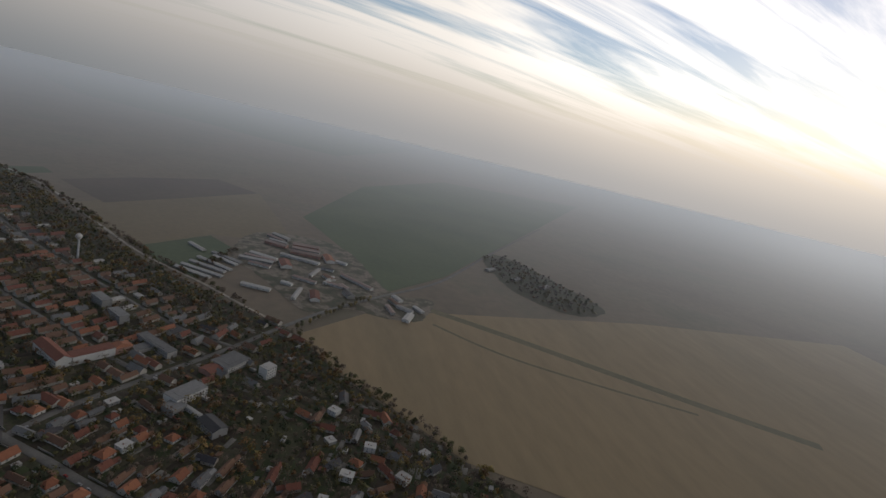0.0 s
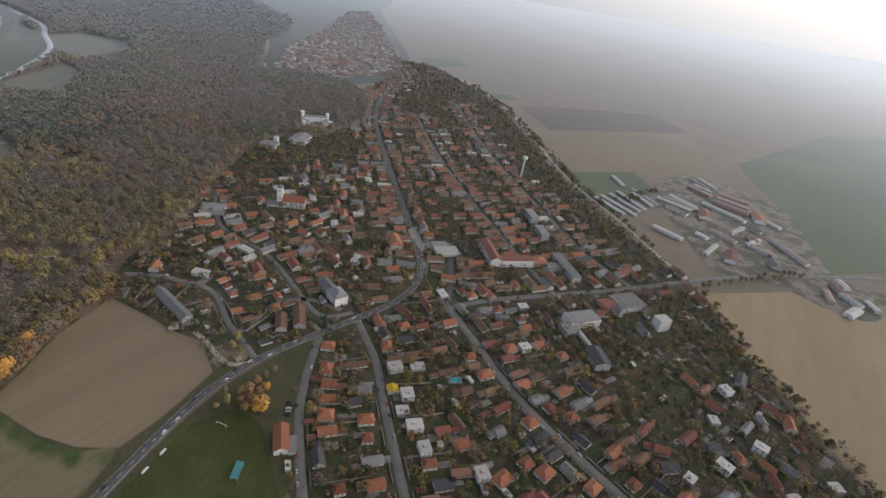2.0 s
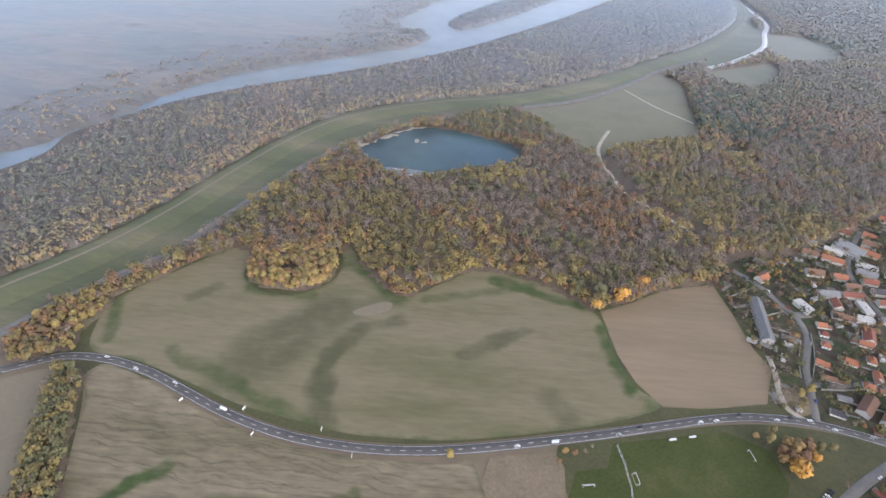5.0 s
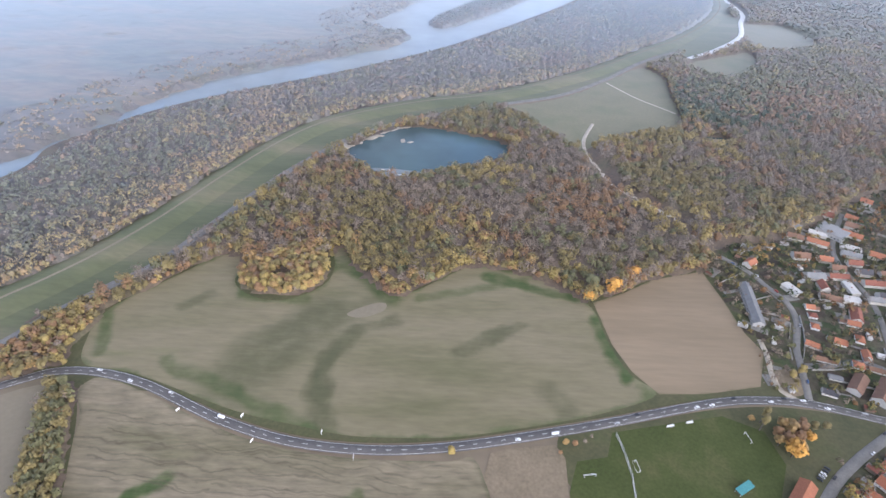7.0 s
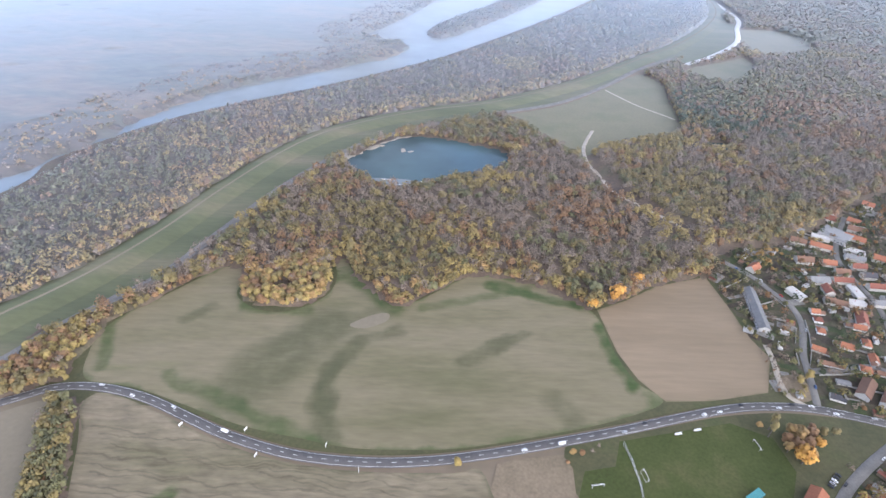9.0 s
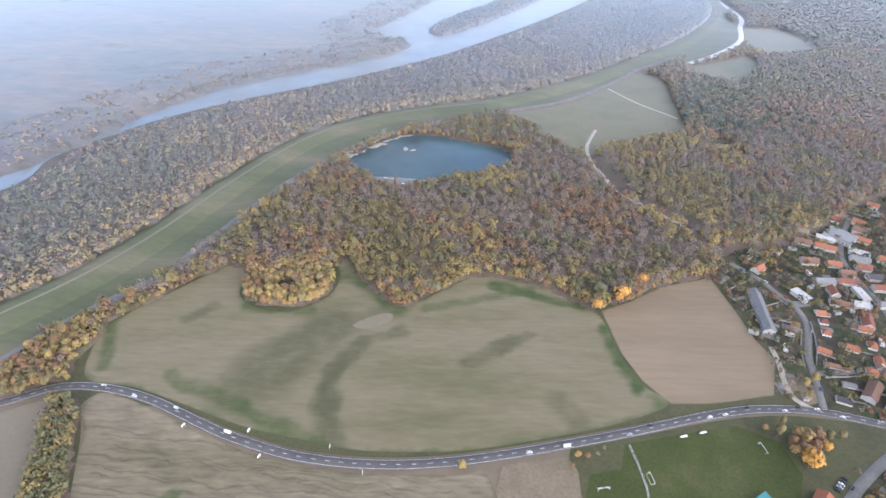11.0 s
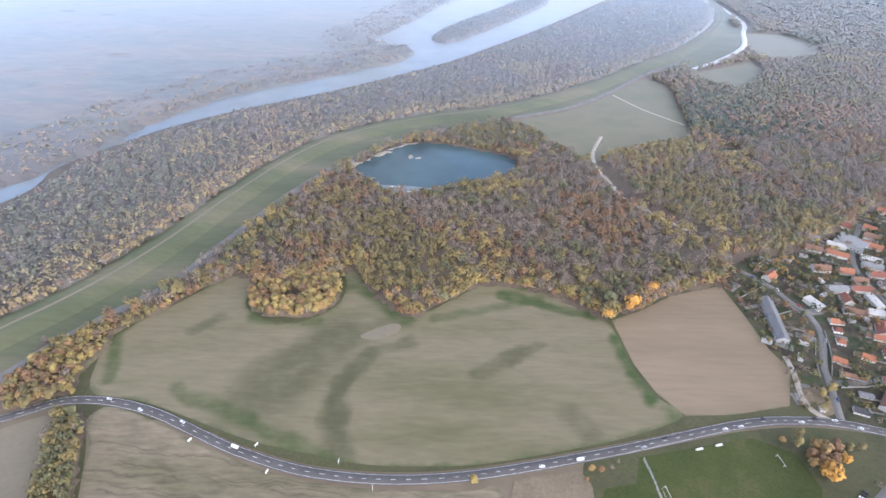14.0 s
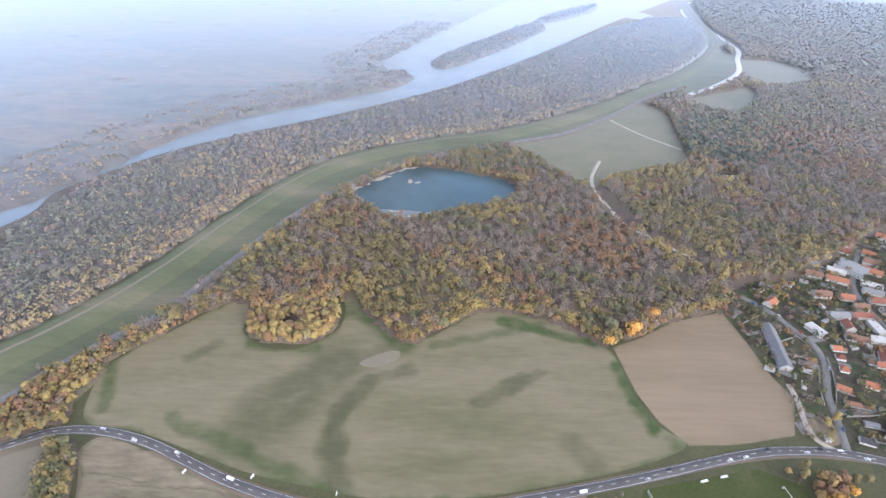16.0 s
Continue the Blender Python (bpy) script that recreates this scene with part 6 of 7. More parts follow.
castle(735, 607, -42)
FARM = [(1089, 6, 1061, -25, 12, "white", "block_wall"), (1078, 16, 1050, -15, 9, "rose", "block_wall"), (1032, 16, 1013, -22, 12, "rose", "pink_wall"), (1050, 10, 1034, -22, 9, "white", "block_wall"), (1038, -33, 1034, -81, 15, "rose", "pink_wall"),
        (1014, -32, 1005, -82, 13, "rose", "block_wall"), (992, -30, 980, -83, 14, "rose", "pink_wall"), (968, -14, 940, -80, 10, "white", "white_wall"), (952, 36, 930, -8, 11, "white", "white_wall"), (937, 44, 922, -6, 9, "rose", "block_wall"), (922, 51, 911, -3, 11, "white", "block_wall"),
        (899, 33, 887, 0, 9, "rose", "white_wall"), (930, -19, 897, -26, 18, "red", "white_wall"), (859, -38, 841, -73, 8, "rose", "white_wall"), (921, -84, 914, -104, 8, "dark", "white_wall"), (899, -118, 846, -164, 9, "rose", "white_wall"), (994, -94, 958, -101, 16, "orange", "white_wall"),
        (970, -112, 960, -130, 9, "white", "white_wall"), (799, 34, 786, -7, 8, "white", "white_wall"), (827, -21, 819, -37, 7, "white", "white_wall"), (764, -40, 807, -50, 6, "white", "white_wall"), (800, -70, 766, -71, 14, "red", "white_wall"), (885, -88, 865, -101, 11, "brown", "white_wall"),
        (871, -64, 910, -79, 6, "white", "white_wall"), (845, -87, 879, -102, 6, "white", "white_wall"), (850, -113, 830, -124, 8, "rose", "block_wall"), (817, -119, 797, -126, 12, "dark", "block_wall"), (852, -87, 837, -116, 7, "rose", "white_wall"), (827, -198, 808, -207, 9, "white", "white_wall"),
        (812, -190, 786, -200, 8, "brown", "block_wall"), (786, -198, 768, -219, 9, "white", "white_wall"), (730, -201, 757, -214, 11, "white", "white_wall"), (782, -181, 752, -186, 7, "rose", "block_wall"), (790, -226, 770, -236, 8, "white", "block_wall")]
WORDS = {"white": "pale sheet", "rose": "faded pinkish", "red": "dark red", "orange": "orange tiled", "dark": "dark", "brown": "brown tiled"}
for ax, ay, bx, by, w, kind, wall in FARM:
    long = math.hypot(bx - ax, by - ay)
    building("farm_shed", (ax + bx) / 2, (ay + by) / 2, facing(ax, ay, bx, by), "farm shed with a %s roof and pale walls" % WORDS[kind], "shed", [(0, 0, w, long, 3.6 if w < 12 else 4.6, w * 0.16, kind, wall, 0)], pitch=9)
for ax, ay, bx, by in ((851, 124, 817, 63), (870, 116, 838, 62), (892, 109, 849, 55), (908, 88, 877, 50), (925, 92, 890, 45), (959, 134, 927, 107), (838, 132, 806, 78)):
    building("greenhouse", (ax + bx) / 2, (ay + by) / 2, facing(ax, ay, bx, by), "long low greenhouse with pale roof panels", "greenhouse", [(0, 0, 8, math.hypot(bx - ax, by - ay), 2.4, 1.6, "white", "block_wall", 0)], pitch=12)
for x, y in ((1075, -455), (1030, -500), (1003, -556)):
    building("old_bunker_shed", x, y, 40, "derelict shed among scrub", "shed", [(0, 0, 12, 30, 3.5, 1.5, "grey", "block_wall", 0)], pitch=10)
put_list("orange", "293,399 319,341 311,317 297,296 345,322 340,304 335,287 322,276 291,190 280,178 268,169 256,160 246,150 364,193 343,170 471,184 460,151 474,137 406,146 378,109 367,89 293,71 343,39 308,14 369,15 317,-17 411,86 448,87 432,68 434,45 376,60 355,-21")
put_list("orange", "480,-58 417,-122 345,-72 338,-93 378,-153 459,441 425,419 437,351 548,324 441,487 480,524 312,207")
put_list("red", "353,331 368,290 387,281 509,361 341,63 307,-27 288,8 337,-40 392,-35 459,-80 407,-66 266,80 419,180 433,110 404,104 393,188")
put_list("brown", "374,396 335,155 349,147 383,130 350,114 341,93 354,76 424,122 384,69 393,54 495,133 524,113 502,370 531,309 473,-70")
put_list("grey", "386,352 297,263 292,154 433,147 445,131 464,110 368,44 536,99 527,-6 450,-106 424,-136 377,-170 542,362 474,163")
put_list("dark", "283,249 355,181 359,165 226,140 278,152 333,27 326,14 351,0 257,66")
put_list("white", "361,352 326,150 339,137 293,120 308,126 286,105 274,89 280,48 368,-73 394,-93 486,-87 579,420 570,390 443,175")
put_list("yellow", "306,138")


def line_street(name, start, end, chance, spacing, setback, sides, table, deep=1):
    """Houses in rows along a street, gable ends towards it."""
    line = LINES[name]
    n = offsets(line)
    run = np.r_[0, np.cumsum(np.hypot(*np.diff(line, axis=0).T))]
    for side in sides:
        s = start
        while s < min(end, run[-1]):
            i = int(np.searchsorted(run, s).clip(0, len(line) - 1))
            for k in range(deep):
                off = (setback + rng_h.uniform(-1, 2.5) + k * 22) * side
                x, y = line[i] + n[i] * off
                if rng_h.uniform() < chance * (0.42 if k else 1.0) and free(x, y, 10.0):
                    a = math.degrees(math.atan2(n[i][1], n[i][0])) - 90 + rng_h.normal(0, 3) + (0 if rng_h.uniform() < 0.85 else 90) + (0 if side > 0 else 180)
                    put_house(str(rng_h.choice(list(table), p=np.array(list(table.values())) / sum(table.values()))), x, y, a)
            s += spacing * rng_h.uniform(0.85, 1.25)


OLD = {"brown": 6, "red": 3.2, "orange": 2.2, "grey": 2.2, "white": 1.4, "dark": 0.7}
NEWER = {"orange": 3, "red": 3, "grey": 1.5, "white": 2, "brown": 3, "dark": 1}
line_street("main", 1040, 2200, 0.9, 10.8, 15, (-1, 1), OLD, 2)
line_street("diag", 20, 560, 0.85, 10.8, 15, (-1, 1), OLD, 3)
line_street("south", 20, 420, 0.85, 10.8, 15, (-1, 1), NEWER, 2)
line_street("east", 10, 310, 0.6, 15, 16, (-1, 1), OLD, 2)
line_street("a", 10, 720, 0.92, 10.8, 13, (-1, 1), OLD, 2)
line_street("d", 10, 760, 0.9, 10.8, 13, (-1, 1), OLD, 2)
line_street("b", 20, 330, 0.75, 10.8, 13, (-1, 1), OLD, 2)
line_street("c", 20, 200, 0.5, 16, 14, (1,), OLD, 1)
line_street("e", 10, 100, 0.8, 14, 14, (-1,), OLD, 1)
for x, y in scatter([(400, 300), (440, 270), (560, 330), (640, 420), (600, 520), (500, 480), (420, 400)], 19, rng_h):
    if rng_h.uniform() < 0.7 and free(x, y, 13):
        put_house(str(rng_h.choice(["orange", "red", "brown", "grey", "white"])), x, y, near_street(x, y) + rng_h.choice([0, 90]) + rng_h.normal(0, 5))
for x, y in scatter([(330, -20), (400, -60), (470, -60), (540, -100), (480, -145), (400, -190), (320, -240), (240, -150), (260, -60)], 21, rng_h):
    if rng_h.uniform() < 0.75 and free(x, y, 13):
        put_house(str(rng_h.choice(["orange", "red", "brown", "grey", "white", "dark"])), x, y, rng_h.uniform(0, 180))
for x, y in scatter(HAMLET, 19, rng_h):
    if rng_h.uniform() < 0.85:
        FAR_HOUSES.append((str(rng_h.choice(["rose", "red", "rose", "brown", "grey", "white", "white"])), x, y, 35 + rng_h.choice([0, 90]) + rng_h.normal(0, 4)))
for x, y in scatter([(880, 970), (945, 945), (980, 1000), (915, 1030)], 20, rng_h):
    FAR_HOUSES.append(("white", x, y, rng_h.uniform(0, 90)))


def far_houses(rows):
    """The houses of the far end of the village, joined: walls, roofs and chimneys."""
    mats, names = [M["plaster"], M["brick"]], ["orange", "red", "brown", "grey", "dark", "white", "yellow", "rose"]
    mats += [ROOFS[k] for k in names]
    me = bpy.data.meshes.new("far_houses")
    V, F, I = [], [], []
    for kind, x, y, angle in rows:
        w, l, h = rng_h.uniform(7, 9.5), rng_h.uniform(11, 21), rng_h.uniform(2.9, 3.8)
        r = 0.3 if kind == "white" else rng_h.uniform(2.4, 3.4)
        a, b, o = w / 2, l / 2, 0.45
        top, mi = h + r, 2 + names.index(kind)
        v = np.array([(-a, -b, 0), (a, -b, 0), (a, b, 0), (-a, b, 0), (-a, -b, h), (a, -b, h), (a, b, h), (-a, b, h), (0, -b, top), (0, b, top),
                      (-a - o, -b - o, h - 0.3), (0, -b - o, top + 0.2), (0, b + o, top + 0.2), (-a - o, b + o, h - 0.3), (a + o, -b - o, h - 0.3), (a + o, b + o, h - 0.3),
                      (0.6, 1, h), (1.2, 1, h), (1.2, 1.6, h), (0.6, 1.6, h), (0.6, 1, top + 0.9), (1.2, 1, top + 0.9), (1.2, 1.6, top + 0.9), (0.6, 1.6, top + 0.9)])
        f = [(0, 1, 5, 4), (1, 2, 6, 5), (2, 3, 7, 6), (3, 0, 4, 7), (4, 5, 8, 8), (6, 7, 9, 9), (10, 11, 12, 13), (11, 14, 15, 12), (16, 17, 21, 20), (17, 18, 22, 21), (18, 19, 23, 22), (19, 16, 20, 23), (20, 21, 22, 23)]
        c, s = math.cos(radians(angle)), math.sin(radians(angle))
        k = 24 * len(V)
        V.append(v @ np.array([[c, s, 0], [-s, c, 0], [0, 0, 1]]) + [x, y, 0.15])
        F += [tuple(i + k for i in q) for q in f]
        I += [0] * 6 + [mi] * 2 + [1] * 5
    verts = np.concatenate(V)
    me.from_pydata(verts.tolist(), [], [tuple(dict.fromkeys(q)) for q in F])
    for m in mats:
        me.materials.append(m)
    me.polygons.foreach_set("material_index", np.array(I, np.int32))
    tagged(new("far_houses", me), "rows of distant village houses with red and grey roofs", "houses", kind="stuff")


far_houses(FAR_HOUSES)
for models in MODELS.values():
    for ob in models:
        for o in (*ob.children_recursive, ob):
            bpy.data.objects.remove(o)

# trees and shrubs between the houses
taken = np.array(TAKEN)
spots = np.array([p for p in GARDEN_SPOTS if ((taken - p) ** 2).sum(1).min() >= 42])
spots = spots[rng_h.uniform(0, 1, len(spots)) < 0.8]
GARDEN = [(0.12, "amber"), (0.30, "olive"), (0.46, "green"), (0.51, "pine"), (0.68, "bare"), (0.82, "rust"), (0.9, "olive"), (1.0, "gold")]
heights = rng_h.uniform(3.0, 8.0, len(spots)) * np.where(rng_h.uniform(0, 1, len(spots)) < 0.25, 1.45, 1.0)
close = np.hypot(spots[:, 0] - 60, spots[:, 1]) < 620
gk = patchy(spots, GARDEN, rng_h, 0.03, 7.0)
forest("garden_trees", spots[close], gk[close], heights[close], "garden trees and shrubs between the houses", 40, 0.85, 21, 0.6, leaves=GARDEN_LEAVES)
forest("garden_trees_far", spots[~close], gk[~close], heights[~close], "distant garden trees and shrubs", 18, 1.3, 22, 0.62, leaves=GARDEN_LEAVES)
belt = []
for a, b, w, n in (((421, -210), (506, -149), 10, 26), ((506, -149), (563, -101), 10, 20), ((563, -101), (652, -52), 8, 22), ((330, -268), (421, -210), 12, 24), ((240, -215), (330, -268), 12, 22), ((730, 20), (878, 178), 8, 40), ((878, 178), (1015, 292), 9, 45), ((1015, 292), (1200, 445), 10, 60), ((1200, 445), (1330, 610), 10, 50), ((840, 100), (960, 60), 12, 30)):
    for t in rng_h.uniform(0, 1, n):
        p = np.array(a) * (1 - t) + np.array(b) * t
        belt.append(p + rng_h.normal(0, w * 0.4, 2))
belt = np.array(belt)
forest("hedgerow", belt, patchy(belt, [(0.5, "bare"), (0.75, "green"), (0.9, "rust"), (1.0, "gold")], rng_h, 0.03, 4.0), rng_h.uniform(4, 8, len(belt)), "dark overgrown hedgerow along the gardens", 50, 1.1, 23, 0.62, leaves=GARDEN_LEAVES)


def garden_plots():
    """Beds, lawns and paved yards behind the houses, as thin slabs."""
    V, F, I, k = [], [], [], 0
    mats = [M["plot_soil"], M["plot_green"], M["plot_dry"], M["plot_yard"]]
    pts = scatter(VILLAGE, 11.5, rng_h, [], 0, [(q, 9) for q in LINES.values()])
    for x, y in pts[np.hypot(pts[:, 0] - 60, pts[:, 1]) < 800]:
        a = radians(near_street(x, y) + rng_h.normal(0, 2))
        w, l = rng_h.uniform(1.5, 3.8), rng_h.uniform(3, 9)
        c, s = math.cos(a), math.sin(a)
        z = 0.2 + rng_h.uniform(0, 0.08)
        for px, py, pz in ((-w, -l, z), (w, -l, z), (w, l, z), (-w, l, z), (-w - 0.2, -l - 0.2, 0.1), (w + 0.2, -l - 0.2, 0.1), (w + 0.2, l + 0.2, 0.1), (-w - 0.2, l + 0.2, 0.1)):
            V.append((x + c * px - s * py, y + s * px + c * py, pz))
        F += [(k, k + 1, k + 2, k + 3)] + [(k + 4 + i, k + 4 + (i + 1) % 4, k + (i + 1) % 4, k + i) for i in range(4)]
        I += [int(rng_h.choice([0, 0, 0, 1, 1, 2, 2, 3]))] * 5
        k += 8
    tagged(mesh_object("garden_plots", V, F, mats, I), "vegetable beds, lawns and paved yards between houses", "gardens", kind="stuff")


garden_plots()

# ---- small things ----
def car(paint, label, van=False):
    """A car about its middle, length along x: body, glass cabin, four wheels."""
    ob = tagged(new("van" if van else "car"), label, "van" if van else "car", "road traffic")
    l, w, h = (5.6, 2.0, 2.3) if van else (4.3, 1.75, 0.95)
    bm = box(bmesh.new(), -l / 2, l / 2, -w / 2, w / 2, 0.3, h)
    bmesh.ops.bevel(bm, geom=bm.edges[:], offset=0.18, segments=2, affect="EDGES")
    part("body", bm, CAR_PAINT[paint], ob)
    if van:
        part("windscreen", box(bmesh.new(), l / 2 - 0.9, l / 2 + 0.03, -0.85, 0.85, 1.3, 1.95), M["glass"], ob)
    else:
        bm = box(bmesh.new(), -1.5, 0.95, -0.78, 0.78, 0.9, 1.42)
        for v in bm.verts:
            if v.co.z > 1.2:
                v.co.x, v.co.y = v.co.x * 0.72 - 0.05, v.co.y * 0.86
        part("cabin_glass", bm, M["glass"], ob)
        part("roof_panel", box(bmesh.new(), -1.05, 0.6, -0.64, 0.64, 1.42, 1.48), CAR_PAINT[paint], ob)
    for x in (-l * 0.3, l * 0.3):
        for y in (-w / 2 + 0.1, w / 2 - 0.1):
            bm = bmesh.new()
            bmesh.ops.create_cone(bm, cap_ends=True, segments=12, radius1=0.33, radius2=0.33, depth=0.22, matrix=Matrix.Translation((x, y, 0.33)) @ Matrix.Rotation(radians(90), 4, "X"))
            part("wheel", bm, M["rubber"], ob)
    return ob


CARS = {"white": car("white", "white car on the road"), "silver": car("silver", "silver car on the road"), "dark": car("dark", "dark car on the road"), "red": car("red", "red car on the road"), "blue": car("blue", "blue car on the road"), "van": car("white", "white delivery van on the road", True)}


def on_road(line, x, y, lane):
    """The nearest place on a road, moved into a lane, with the driving direction."""
    i = int(np.argmin(np.hypot(*(line - [x, y]).T)))
    n = offsets(line)[i]
    p = line[i] + n * lane
    return p[0], p[1], math.degrees(math.atan2(n[1], n[0])) - 90


for ob in CARS.values():
    ob.scale = (0.85, 0.85, 0.85)
main_fine = smooth(ROAD_MAIN, False, 1.5)
for kind, x, y, lane in (("white", -236, 238, 1.6), ("white", -210, 233, -1.6), ("white", -179, 221, 1.6), ("van", -137, 205, 1.6), ("white", 56, 201, -1.6), ("van", 81, 207, -1.6), ("silver", 123, 217, -1.6), ("dark", 140, 222, 1.6), ("white", 182, 232, -1.6), ("white", 195, 235, -1.6), ("dark", 212, 238, 1.6), ("white", 238, 238, -1.6), ("dark", 248, 240, 1.6), ("white", 262, 239, 1.6), ("white", 276, 237, -1.6), ("silver", 300, 230, 1.6), ("white", 355, 214, 1.6), ("dark", 330, 221, -1.6), ("silver", 440, 205, 1.6), ("white", 520, 258, -1.6), ("dark", 590, 326, 1.6), ("white", 700, 430, 1.6)):
    px, py, a = on_road(main_fine, x, y, lane)
    copy_thing(CARS[kind], pose(px, py, 0.56, 0, 0, a + (0 if lane < 0 else 180)))
rng_c = np.random.default_rng(3)
for name, count, side in (("diag", 16, 2.6), ("south", 12, 2.2), ("lane", 6, 2.2), ("east", 8, 2.4), ("c", 5, 1.8), ("a", 10, 2.0)):
    line = smooth(STREETS[name], False, 2.0)
    for _ in range(count):
        i = rng_c.integers(5, len(line) - 5)
        px, py, a = on_road(line, *line[i], side * rng_c.choice([-1, 1]))
        copy_thing(CARS[str(rng_c.choice(["white", "silver", "dark", "red", "blue", "silver"]))], pose(px, py, 0.5, 0, 0, a + rng_c.choice([0, 180])))
for i in range(14):
    copy_thing(CARS[str(rng_c.choice(["white", "silver", "dark", "red", "blue"]))], pose(509 + 2.3 * i * 0.9, 232 + 2.3 * i, 0.6, 0, 0, 148 + rng_c.normal(0, 3)))
for i in range(5):
    copy_thing(CARS[str(rng_c.choice(["white", "silver", "dark"]))], pose(241 + 2.2 * i, 181 + 1.9 * i, 0.5, 0, 0, 130))
for ob in CARS.values():
    for o in (*ob.children_recursive, ob):
        bpy.data.objects.remove(o)


def tube(bm, p, q, r, sides=6):
    p, q = Vector(p), Vector(q)
    m = Matrix.Translation((p + q) / 2) @ (q - p).to_track_quat("Z", "Y").to_matrix().to_4x4()
    bmesh.ops.create_cone(bm, cap_ends=True, segments=sides, radius1=r, radius2=r, depth=(q - p).length, matrix=m)
    return bm


def goal(x, y, angle, w=7.3, h=2.4):
    ob = tagged(new("football_goal"), "white football goal on the pitch", "goal", "football goals")
    ob.matrix_basis = pose(x, y, 0.3, 0, 0, angle)
    for s in (-1, 1):
        part("post", tube(bmesh.new(), (s * w / 2, 0, 0), (s * w / 2, 0, h), 0.14), M["frame"], ob)
        part("stay", tube(bmesh.new(), (s * w / 2, 0, h), (s * w / 2, 1.8, 0), 0.08), M["frame"], ob)
    part("crossbar", tube(bmesh.new(), (-w / 2, 0, h), (w / 2, 0, h), 0.14), M["frame"], ob)
    part("ground_bar", tube(bmesh.new(), (-w / 2, 1.8, 0.1), (w / 2, 1.8, 0.1), 0.08), M["frame"], ob)


for x, y, a in ((129, 184, 98), (208, 208, -80), (98, 176, 10)):
    goal(x, y, a)


def shelter(x, y, angle):
    ob = tagged(new("bench_shelter"), "small white players' shelter beside the pitch", "shelter", "pitch shelters")
    ob.matrix_basis = pose(x, y, 0.3, 0, 0, angle)
    part("back_wall", box(bmesh.new(), -2.2, 2.2, 0.6, 0.75, 0, 2.0), M["frame"], ob)
    part("roof", box(bmesh.new(), -2.3, 2.3, -0.8, 0.8, 2.0, 2.12), M["frame"], ob)
    part("bench", box(bmesh.new(), -2.0, 2.0, 0.1, 0.5, 0.4, 0.48), M["wood"], ob)


shelter(159, 214, 15)
shelter(173, 217.5, 15)


def sign(x, y, angle):
    ob = tagged(new("roadside_board"), "white roadside board on two posts", "sign", "roadside boards")
    ob.matrix_basis = pose(x, y, 0.2, 0, 0, angle)
    for s in (-1, 1):
        part("post", tube(bmesh.new(), (s * 0.9, 0, 0), (s * 0.9, 0, 3.2), 0.09), M["steel"], ob)
    part("board", box(bmesh.new(), -1.4, 1.4, -0.07, 0.07, 1.6, 3.2), M["frame"], ob)
    part("printed_bar", box(bmesh.new(), -1.1, 1.1, -0.1, -0.06, 2.1, 2.7), M["steel"], ob)


for x, y, a in ((-167, 209, 60), (-112, 189, 70), (-124, 207, 65), (-70, 197.5, 85), (-47, 181, 95)):
    sign(x, y, a)


def water_tower(x, y):
    ob = tagged(new("water_tower"), "slender pale water tower with a ball-shaped tank", "water tower")
    ob.matrix_basis = pose(x, y, 0.2)
    bm = bmesh.new()
    bmesh.ops.create_cone(bm, cap_ends=True, segments=14, radius1=1.5, radius2=1.1, depth=31, matrix=Matrix.Translation((0, 0, 15.5)))
    part("shaft", bm, M["steel"], ob)
    bm = bmesh.new()
    bmesh.ops.create_uvsphere(bm, u_segments=18, v_segments=12, radius=4.2, matrix=Matrix.Translation((0, 0, 33.5)) @ Matrix.Diagonal((1, 1, 0.92, 1)))
    part("tank", bm, M["white_wall"], ob)
    bm = bmesh.new()
    bmesh.ops.create_cone(bm, cap_ends=True, segments=14, radius1=2.4, radius2=2.4, depth=0.5, matrix=Matrix.Translation((0, 0, 30.2)))
    part("gallery", bm, M["steel"], ob)
    for k in range(3):
        a = k * 2.094
        part("guy_cable", tube(bmesh.new(), (1.1 * math.cos(a), 1.1 * math.sin(a), 29), (16 * math.cos(a), 16 * math.sin(a), 0), 0.06, 4), M["steel"], ob)


water_tower(814, 248)


def pool(x, y, angle):
    ob = tagged(new("swimming_pool"), "small turquoise garden pool with a pale rim", "pool")
    ob.matrix_basis = pose(x, y, 0.2, 0, 0, angle)
    bm = box(bmesh.new(), -3.6, 3.6, -5.6, -5.0, 0, 0.35)
    for q in ((-3.6, 3.6, 5.0, 5.6), (-3.6, -3.0, -5.0, 5.0), (3.0, 3.6, -5.0, 5.0)):
        box(bm, *q, 0, 0.35)
    part("rim", bm, M["concrete"], ob)
    part("water", box(bmesh.new(), -3.0, 3.0, -5.0, 5.0, 0, 0.22), M["pool"], ob)


pool(347, 106, 40)


def pavilion(x, y, angle):
    ob = tagged(new("pavilion"), "long stand with a teal sheet roof beside the pitch", "pavilion")
    ob.matrix_basis = pose(x, y, 0.3, 0, 0, angle)
    for s in (-1, 0, 1):
        for t in (-1, 1):
            part("post", tube(bmesh.new(), (s * 5.5, t * 1.8, 0), (s * 5.5, t * 1.8, 2.9), 0.1), M["steel"], ob)
    bm = box(bmesh.new(), -6.2, 6.2, -2.4, 2.4, 2.9, 3.05)
    for v in bm.verts:
        v.co.z += 0.12 * v.co.y
    part("roof", bm, ROOFS["teal"], ob)
    for k in range(3):
        part("bench", box(bmesh.new(), -5.6, 5.6, -1.4 + k, -1.0 + k, 0.4 + 0.3 * k, 0.5 + 0.3 * k), M["wood"], ob)


pavilion(190, 172, 30)


